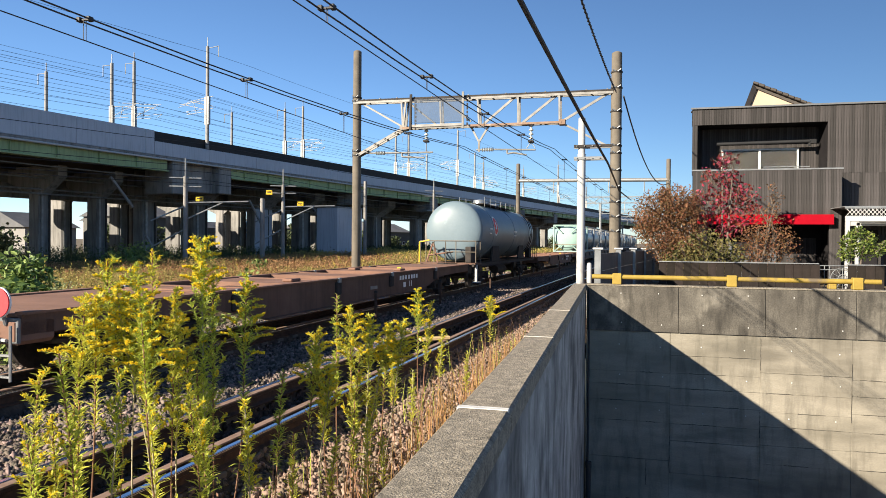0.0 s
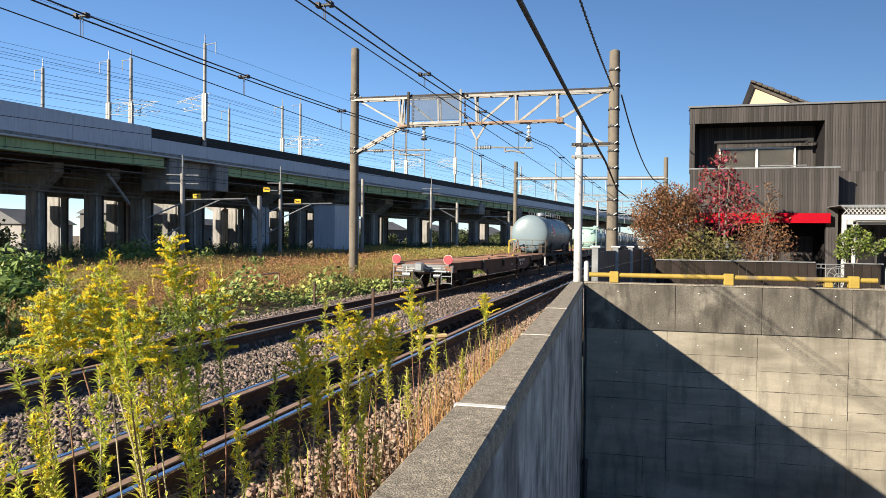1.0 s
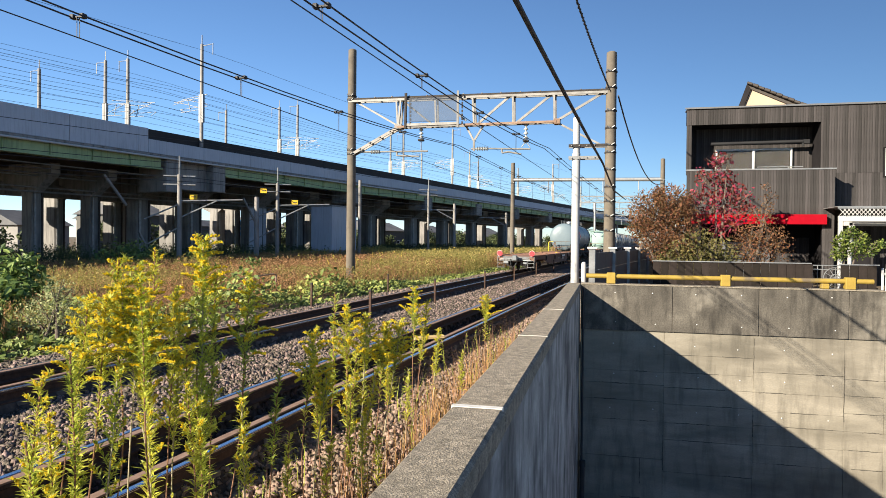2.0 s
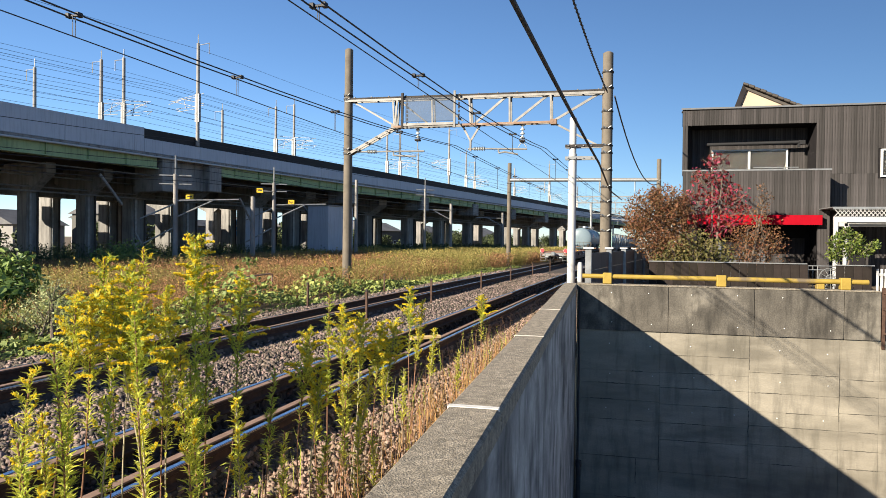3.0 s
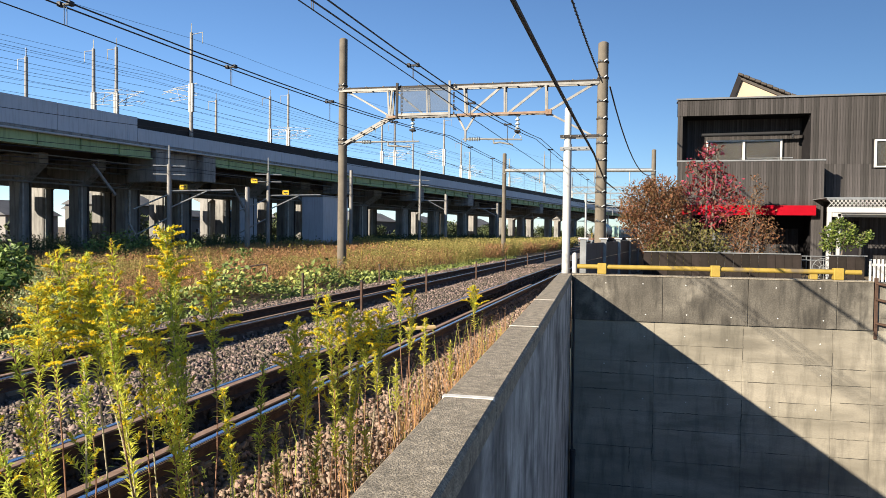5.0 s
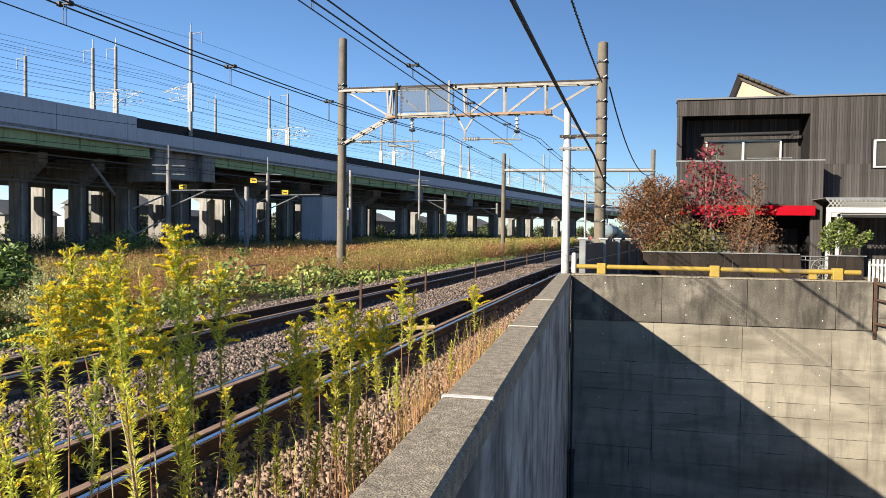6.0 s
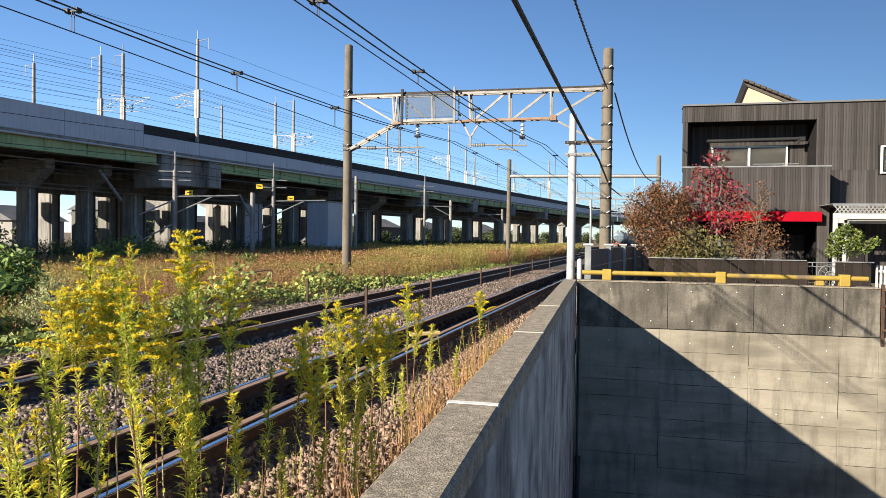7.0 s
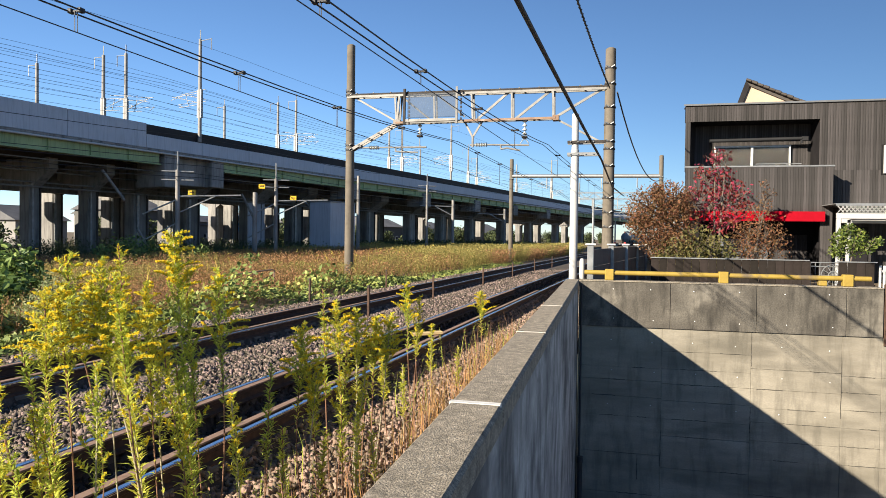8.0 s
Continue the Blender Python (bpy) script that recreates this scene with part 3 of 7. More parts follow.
def build_viaduct():
    v = thing("viaduct", "elevated railway with grey noise barriers and pale green girders", "viaduct", VIA, kind="structure")
    part("deck", boxed((-13.5, -60, 7.95), (-0.25, 300, 8.3)), "via_under", v, "concrete deck slab coloured dark for underside shade")
    y = -30.0
    while y < 240:
        e = 43.6 if y < 43.6 <= y + 5.2 else y + 5.2
        h = 9.74 if y < 43.5 else 8.98
        part("barrier_panel", boxed((-0.12, y + 0.012, 8.02), (0.0, e - 0.012, h), 0.01), "via_panel", v, "pale grey barrier panel")
        if y >= 43.5:
            part("black_panel", boxed((-0.3, y + 0.01, 8.96), (-0.19, e - 0.01, 9.72)), "via_black", v, "black upper barrier panel")
        y = e
    part("far_barrier", boxed((-13.6, -60, 8.0), (-13.45, 300, 9.7)), "via_panel", v)
    part("fascia", boxed((-0.3, -60, 7.78), (0.06, 300, 8.0), 0.02), "via_concrete", v, "narrow concrete edge beam")
    part("gutter_pipe", rods([((0.16, -60, 7.74), (0.16, 300, 7.74))], 0.07), "pole_white", v, "pale gutter pipe")
    for a, b in SPANS:
        g = part("girder", boxed((-0.55, a, 6.98), (-0.2, b, 7.76), 0.02), "via_green", v, "pale green steel girder")
        part("flange", boxed((-0.72, a, 6.9), (0.0, b, 6.978)), "via_green", g)
        k = a + 1.5
        while k < b - 0.5:
            part("stiffener", boxed((-0.2, k, 6.98), (-0.06, k + 0.03, 7.74)), "via_green", g)
            k += 2.9
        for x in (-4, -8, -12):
            part("inner_girder", boxed((x - 0.2, a, 6.7), (x + 0.2, b, 7.94)), "via_under", v, "inner girder coloured dark for underside shade")
    # piers: hammerheads under each girder joint and plain columns between
    def pier(y, w=2.2, cap=True, blue=False, x=-5.6, d=1.2, ztop=6.6):
        y = 9.7 + (y - 9.7) * (1.06 if x > -8 else 1.03)
        p = thing("viaduct_pier", "grey concrete viaduct pier in shade", "pier", VIA @ pose(x, y, 0), "piers under the elevated railway")
        c = part("column", boxed((-d / 2, -w / 2, -0.6), (d / 2, w / 2, ztop - 1.2), 0.08), "via_concrete", p)
        if blue:
            part("cover", boxed((d / 2 - 0.02, -w / 2 - 0.12, -0.6), (d / 2 + 0.14, w / 2 + 0.12, 4.9), 0.03), "via_panel", p, "blue grey painted cover panel")
        part("downpipe", rods([((d / 2 + 0.1, w * 0.3, -0.5), (d / 2 + 0.1, w * 0.3, ztop - 1.0))], 0.07, 8), "via_under", p, "dark downpipe")
        part("ladder_strip", boxed((d / 2 + 0.02, -w * 0.35, 0.2), (d / 2 + 0.09, -w * 0.2, ztop - 1.4)), "galvanised", p, "narrow cable duct")
        if cap:
            b = bmesh.new()
            vs = [(-d / 2 - 2.6, ztop - 0.75), (-d / 2, ztop - 1.7), (d / 2, ztop - 1.7), (d / 2 + 1.9, ztop - 0.5), (d / 2 + 1.9, ztop + 0.25), (-d / 2 - 2.6, ztop + 0.3)]
            fr = [b.verts.new((xx, -w / 2 + 0.1, zz)) for xx, zz in vs]
            bk = [b.verts.new((xx, w / 2 - 0.1, zz)) for xx, zz in vs]
            b.faces.new(fr), b.faces.new(bk[::-1])
            for i in range(6):
                b.faces.new((fr[i], fr[(i + 1) % 6], bk[(i + 1) % 6], bk[i]))
            part("pier_cap", b, "via_concrete", p)
    for y, w, blue in ((-8, 1.9, 0), (8, 1.9, 0), (18, 1.7, 0), (28, 1.2, 0), (37.1, 0.85, 0), (41.2, 0.85, 0), (45.2, 1.4, 0), (50.2, 1.6, 0), (57.5, 2.1, 1), (63.6, 1.8, 0), (77.0, 2.0, 0), (87, 1.9, 0), (96, 1.9, 0), (106, 2.0, 0), (119, 2.0, 0), (133, 2.0, 0), (150, 2.0, 0), (170, 2.3, 0), (195, 2.3, 0)):
        pier(y, w, True, bool(blue))
    for y, w in ((30, 1.6), (37.8, 1.0), (43.6, 0.9), (48.7, 1.2), (55.0, 1.0), (62.7, 1.1), (69.0, 1.4), (75.5, 1.6), (80, 1.9), (91, 2.0), (101, 2.0), (113, 2.0), (127, 2.0), (142, 2.0), (160, 2.0), (182, 2.3)):
        pier(y, w, True, False, -12.0)
    for y, w in ((24, 1.6), (39.0, 1.2), (47.5, 1.2), (54.0, 1.4), (60.0, 1.4), (67.0, 1.6), (86, 2.0), (99, 2.0), (116, 2.0), (138, 2.0), (165, 2.0)):
        pier(y, w, True, False, -18.5)
    # broad cap block at the long pier, carrying the girder ends
    part("pier_block", boxed((-3.0, 45.2, 5.3), (0.02, 46.6, 7.9), 0.05), "via_concrete", v, "concrete bearing block")
    part("pier_block", boxed((-3.4, 46.6, 5.6), (-0.7, 49.8, 7.9), 0.05), "via_concrete", v, "concrete bearing block")
    part("pier_block", boxed((-3.0, 49.8, 5.6), (0.02, 51.1, 7.9), 0.05), "via_concrete", v, "concrete bearing block")
    for y in (69.8, 86.3, 102.3, 118.3, 136.3, 154.3):
        part("pier_block", boxed((-2.4, y - 1.0, 5.7), (0.01, y + 1.0, 7.4), 0.05), "via_concrete", v, "concrete bearing block")
    for y0, y1, x in ((-30, 36.5, -9.8), (37, 72, -10.2), (73, 160, -10.2)):
        part("tie_beam", boxed((x - 0.5, y0, 4.9), (x + 0.5, y1, 7.9), 0.04), "via_concrete", v, "concrete tie beam between piers")
    for x, z, r in ((-4.7, 4.95, 0.06), (-4.7, 5.25, 0.045), (-4.4, 6.0, 0.05), (-1.2, 6.5, 0.04)):
        part("service_pipe", rods([((x, -30, z), (x, 200, z))], r, 8), "galvanised", v, "thin service pipe along the piers")
    # pale slanting rods between deck and ground
    for y, x, z0, z1 in ((44.2, -1.4, -0.4, 2.2), (54.6, -1.2, 3.0, 5.4), (41.0, -1.0, 4.2, 6.2), (63.0, -1.0, 3.8, 5.2)):
        part("drain_pipe", rods([((x, y - 0.2, z1), (x + 0.1, y + 1.5, z0))], 0.1, 8), "galvanised", v, "pale slanting rod below the deck")


def build_masts():
    # place along the railway, sideways, top height
    rows = [(48.5, 0.02, 17.0, 1), (45.35, -7, 15.75, 1), (47.38, -7, 16.38, 1), (43.24, -12, 15.15, 0), (63.28, -12, 15.36, 0), (65.84, -7, 15.8, 1), (68.79, -7, 16.58, 1),
            (94.65, -0.8, 17.4, 1), (88.32, -7, 16.1, 1), (91.78, -7, 16.77, 1), (106.2, -12, 16.0, 0), (113.9, -7, 16.9, 1), (117.5, -7, 15.7, 1), (140, -0.8, 17.4, 1), (137, -7, 16.5, 1), (160, -7, 16.5, 1), (185, -0.8, 17.3, 1), (183, -7, 16.4, 1)]
    for y, x, top, arms in rows:
        m = thing("overhead_mast", "slim grey steel mast on the elevated railway", "mast", VIA @ pose(x, y, 8.3), "masts on the elevated railway")
        h = top - 8.3
        b = bmesh.new()
        rod(b, (0, 0, 0 if x < 0 else 0.72), (0, 0, h), 0.15, 0.12, 10)
        part("pole", b, "mast_grey", m, smooth=True)
        part("spike", rods([((0, 0, h), (0, 0, h + 0.7))], 0.035), "galvanised", m)
        part("top_arm", rods([((0, 0, h - 0.15), (1.2 if x > -3 else -1.1, 0, h - 0.1)), ((1.15 if x > -3 else -1.05, 0, h - 0.1), (1.15 if x > -3 else -1.05, 0, h - 0.95))], 0.03), "galvanised", m, "thin bracket with hanging insulator")
        if arms:
            for sgn, ln in ((-1, 3.0),) if x > -3 else ((1, 2.6),):
                z0 = h * 0.42
                for rod_ends in [((0, 0, z0 + 0.9), (sgn * ln, 0, z0 + 0.75)),
                                 ((0, 0, z0 + 0.1), (sgn * ln * 0.9, 0, z0 + 0.75)),
                                 ((0, 0, z0), (sgn * ln * 0.75, 0, z0 - 0.1)),
                                 ((sgn * ln * 0.4, 0, z0 - 0.05), (sgn * ln * 0.5, 0, z0 + 0.8)),
                                 ((0, 0.6, z0 + 1.3), (sgn * ln * 0.95, 0.6, z0 + 1.05)),
                                 ((0, 0.6, z0 + 0.5), (sgn * ln * 0.8, 0.6, z0 + 1.05)),
                                 ((0, 0.6, z0 + 0.35), (sgn * ln, 0.6, z0 + 0.3)),
                                 ((sgn * ln, 0.6, z0 + 0.3), (sgn * ln * 0.8, 0.6, z0 + 0.05)),
                                 ((sgn * ln * 0.6, 0, z0 + 0.8), (sgn * ln * 1.05, 0, z0 + 0.55))]:
                    part("bracket_tube", rods([rod_ends], 0.024, 6), "galvanised", m, "pale steel bracket tube")
            part("insulator_rack", boxed((-0.22, -0.1, h * 0.3), (0.22, 0.1, h * 0.55)), "galvanised", m)
    for i, (x, z, r) in enumerate([(1.1, 16.0, 0.016), (-1.8, 13.2, 0.018), (-2.4, 12.5, 0.018), (-2.4, 13.6, 0.016), (-4.6, 12.4, 0.018), (-4.6, 13.5, 0.018), (-8, 15.4, 0.016), (-8.1, 14.6, 0.016), (-12.5, 14.4, 0.016), (-12.5, 13.3, 0.016), (-10, 12.5, 0.018), (-10, 13.3, 0.018), (-0.5, 11.0, 0.015), (-6.8, 11.3, 0.015)]):
        w = bmesh.new()
        pts = []
        for k in range(0, 61):
            y = -40 + 4.6 * k
            pts.append((x, y, z + 0.5 * (abs(((y - 3.8) % 45.4) / 22.7 - 1) ** 2 - 0.5)))
        sweep(w, pts, r * 0.7, 4)
        tagged(part("overhead_wire", w, "wire", None, "", m=VIA), "thin dark wire above the elevated railway", "wire", "wires above the elevated railway")


build_viaduct()
build_masts()

# ---- overhead line of the two tracks ----
def portal_frame_pole(name, x, y, z0, z1, r, label, bands=()):
    t = thing(name, label, "pole", pose(x, y, 0), "poles of the overhead line")
    b = bmesh.new()
    rod(b, (0, 0, z0), (0, 0, z1), r * 1.08, r * 0.94, 20)
    part("shaft", b, "pole_concrete", t, smooth=True)
    b = bmesh.new()
    rod(b, (0, 0, z1), (0, 0, z1 + 0.05), r * 0.94, r * 0.6, 20)
    part("cap", b, "pole_concrete", t)
    for z in bands:
        b = bmesh.new()
        rod(b, (0, 0, z - 0.03), (0, 0, z + 0.03), r * 1.09, seg=20)
        k = part("clamp_band", b, "wagon_under", t, "dark steel band")
        for s in (-1, 1):
            part("bolt", rods([((s * r * 0.2, -r * 1.0, z), (s * r * 0.75, -r * 1.2, z + 0.07))], 0.03, 6), "galvanised", k)
    return t


P_L, P_R = Vector((-11.6, 29.9, 0)), Vector((0.14, 28.7, 0))


def build_portal():
    portal_frame_pole("overhead_pole", P_L.x, P_L.y, -0.4, 10.75, 0.2, "tall round concrete pole with steel bands", (8.4, 8.6, 5.9, 6.1))
    portal_frame_pole("overhead_pole", P_R.x, P_R.y, -0.4, 9.68, 0.22, "round concrete pole with many steel bands", (8.9, 8.25, 7.3, 6.6, 5.9, 5.6, 4.9, 4.2, 3.6, 3.0, 2.4))
    t = thing("truss_beam", "weathered steel lattice beam across the tracks", "beam")
    d = (P_R - P_L)
    L = d.length
    u = d / L

    def P(s, z, off=0.0):
        q = P_L + u * s + Vector((-u.y, u.x, 0)) * off
        return Vector((q.x, q.y, z))

    def top(s):
        return 8.44 - 0.0238 * s

    def bot(s):
        return 7.08 - 0.0125 * s
    for off in (-0.16, 0.16):
        # dark chord over a pale web: the lit lower face is put into colour
        c = part("top_chord", beam(bmesh.new(), P(-0.15, top(0), off), P(L - 0.1, top(L), off), 0.1, 0.07), "wagon_under", t, "brown weathered top chord")
        part("web", beam(bmesh.new(), P(-0.1, top(0) - 0.09, off * 1.18), P(L - 0.12, top(L) - 0.09, off * 1.18), 0.018, 0.1), "lattice_pale", c)
        part("bottom_chord", beam(bmesh.new(), P(2.36, bot(2.4), off), P(9.6, bot(9.6), off), 0.09, 0.09), "lattice_rust" if off < 0 else "truss_steel", t, "rusty bottom chord")
        for s0, s1 in ((2.31, 2.4), (2.54, 2.42), (4.18, 4.24), (5.92, 6.0), (7.72, 7.74), (9.49, 9.51)):
            part("post", beam(bmesh.new(), P(s0, top(s0) - 0.03, off), P(s1, bot(s1), off), 0.06, 0.075), "lattice_pale" if off < 0 else "truss_steel", t)
    for s0 in np.arange(0.4, L - 0.2, 0.85):
        part("tie", beam(bmesh.new(), P(s0, top(s0) + 0.05, -0.2), P(s0, top(s0) + 0.05, 0.2), 0.05, 0.03), "truss_steel", t)
    for k in range(18):
        s0, s1 = 2.5 + 0.39 * k, 2.5 + 0.39 * (k + 1)
        part("lacing", beam(bmesh.new(), P(s0, bot(s0), -0.15 if k % 2 else 0.15), P(s1, bot(s1), 0.15 if k % 2 else -0.15), 0.04, 0.03), "truss_steel", t)
    # pale braces with duller flanges: sunlit face and dark edge set by colour
    for a, za, b, zb, w, mt in ((0.15, 8.38, 2.36, 7.12, 0.075, "lattice_pale"), (2.52, 8.3, 3.96, 7.16, 0.07, "truss_steel"), (4.26, 8.26, 5.6, 7.2, 0.07, "truss_steel"), (6.15, 7.04, 7.64, 8.22, 0.1, "lattice_pale"),
                                (7.89, 7.02, 9.43, 8.17, 0.1, "lattice_pale"), (9.62, 7.02, L - 0.2, 8.13, 0.1, "lattice_pale"), (9.6, 6.93, L - 0.25, 5.86, 0.08, "lattice_pale")):
        k = part("brace", beam(bmesh.new(), P(a, za, -0.05), P(b, zb, -0.05), w * 0.5, w), mt, t, "steel angle brace")
        part("flange", beam(bmesh.new(), P(a, za + w * 0.45, 0.02), P(b, zb + w * 0.45, 0.02), w, 0.02), "truss_steel", k)
    # the stout twin knee brace on the tall pole
    for off in (-0.13, 0.13):
        part("knee", beam(bmesh.new(), P(0.02, 5.86, off), P(2.42, 7.05, off), 0.06, 0.13), "lattice_pale", t, "pale steel knee brace")
    for k in range(4):
        s0 = 0.5 + 0.5 * k
        part("batten", beam(bmesh.new(), P(s0, 5.88 + 0.496 * s0, -0.2), P(s0, 5.88 + 0.496 * s0, 0.2), 0.09, 0.05), "truss_steel", t)
    part("gusset", boxed((-0.17, -0.19, -0.1), (0.17, 0.19, 0.1), 0.01, Matrix.Translation(P(2.4, 7.07))), "lattice_pale", t)
    part("gusset", boxed((-0.13, -0.19, -0.12), (0.13, 0.19, 0.1), 0.01, Matrix.Translation(P(9.6, 6.98))), "lattice_rust", t)
    # netting panel hung on the beam
    n = thing("net_panel", "grey blue mesh panel framed on the lattice beam", "panel")
    part("mesh", boxed(P(3.05, 7.2, -0.3) - Vector((0, 0.004, 0)), P(5.28, 8.24, -0.3)), "net_film", n, "see-through mesh film").visible_shadow = False
    part("side_bar", beam(bmesh.new(), P(2.83, 6.93, -0.3), P(2.84, 8.52, -0.3), 0.09, 0.1), "wagon_under", n, "dark upright bar")
    part("side_bar", beam(bmesh.new(), P(5.3, 6.88, -0.3), P(5.3, 8.48, -0.3), 0.09, 0.1), "lattice_pale", n, "pale upright bar")
    for s0, z0, z1 in ((3.07, 6.9, 8.3), (5.5, 7.0, 8.36)):
        for k in range(8):
            za = z0 + (z1 - z0) * k / 8
            part("chain_link", beam(bmesh.new(), P(s0, za + 0.02, -0.3), P(s0, za + 0.13, -0.3), 0.06, 0.06), "wagon_under", n)
    part("bottom_bar", beam(bmesh.new(), P(2.9, 7.1, -0.3), P(5.25, 7.07, -0.3), 0.06, 0.11), "lattice_pale", n, "pale bottom bar")
    part("lower_bar", beam(bmesh.new(), P(2.9, 6.99, -0.28), P(5.6, 6.96, -0.28), 0.06, 0.05), "truss_steel", n)
    part("top_bar", beam(bmesh.new(), P(3.0, 8.27, -0.3), P(5.3, 8.25, -0.3), 0.04, 0.04), "wagon_under", n)

    def string(h, x, y, z0, z1, cups, r, name="insulator"):
        """Porcelain cups on a rod, from z0 down to z1."""
        b = bmesh.new()
        prof = [(0.025, z0), (0.025, z0 - 0.06)]
        step = (z0 - z1 - 0.1) / cups
        for k in range(cups):
            z = z0 - 0.07 - k * step
            prof += [(0.03, z), (r, z - step * 0.5), (r, z - step * 0.65), (0.03, z - step * 0.75)]
        lathe(b, prof + [(0.02, z1)], 14, Matrix.Translation((x, y, 0)))
        part(name, b, "insulator", h, smooth=True)

    def lying(h, a, b, cups):
        """A ribbed insulator lying along the beam from s=a to s=b."""
        q, e = P(a[0], a[1]), P(b[0], b[1])
        d = e - q
        prof = [(0.03, 0.0)]
        for k in range(cups):
            z = d.length * (k + 0.15) / cups
            prof += [(0.045, z), (0.1, z + 0.035), (0.045, z + 0.06)]
        bm = bmesh.new()
        lathe(bm, prof + [(0.03, d.length)], 12, Matrix.Translation(q) @ d.to_track_quat("Z", "Y").to_matrix().to_4x4())
        part("arm_insulator", bm, "insulator", h, smooth=True)
    for s0, zt, zi, zd in ((3.48, 7.22, 6.45, 5.95), (8.27, 7.06, 6.24, 6.1)):
        x, y = P(s0, 0).x, P(s0, 0).y
        h = thing("catenary_hanger", "grey insulator hanger with a steady arm below the beam", "hanger", None, "hangers below the lattice beam")
        string(h, x, y, zt, zi, 4, 0.1)
        part("clamp", boxed((x - 0.12, y - 0.15, zi - 0.06), (x + 0.12, y + 0.15, zi + 0.03), 0.02), "wagon_under", h)
        part("drop_rod", rods([((x, y, zi), (x, y, zd))], 0.022, 6), "galvanised", h)
        if s0 < 5:
            lying(h, (0.98, 5.99), (1.46, 5.98), 6)
            part("steady_arm", rods([(P(0.2, 6.0), P(0.98, 5.99)), (P(1.46, 5.98), P(3.8, 5.93)), (P(2.3, 5.96), P(2.3, 5.76)), (P(2.3, 5.78), P(3.4, 5.7))], 0.04, 8), "lattice_pale", h, "pale steady arm")
        else:
            lying(h, (6.08, 5.96), (6.62, 5.95), 7)
            part("steady_arm", rods([(P(5.85, 5.96), P(6.08, 5.96)), (P(6.62, 5.95), P(8.47, 5.87)), (P(7.22, 5.92), P(7.24, 5.74)), (P(7.24, 5.74), P(7.5, 5.78)), (P(7.5, 5.78), P(8.08, 5.66))], 0.038, 8), "lattice_pale", h, "pale steady arm")
            part("spreader", rods([(P(8.27, 6.22), P(8.08, 5.95)), (P(8.27, 6.22), P(8.45, 5.95))], 0.02, 6), "galvanised", h)
            for s1 in (5.6, 6.38):
                part("v_strut", beam(bmesh.new(), P(s1, 6.96), P(5.96, 6.3), 0.05, 0.08), "lattice_pale", h)
            part("v_post", beam(bmesh.new(), P(5.96, 6.36), P(5.96, 5.86), 0.08, 0.11), "lattice_pale", h)


def sag(a, b, z0, z1, drop, n=16, f=None):
    out = []
    for i in range(n + 1):
        k = i / n
        y = a + (b - a) * k
        out.append((y, z0 + (z1 - z0) * k - drop * 4 * k * (1 - k)))
    return out


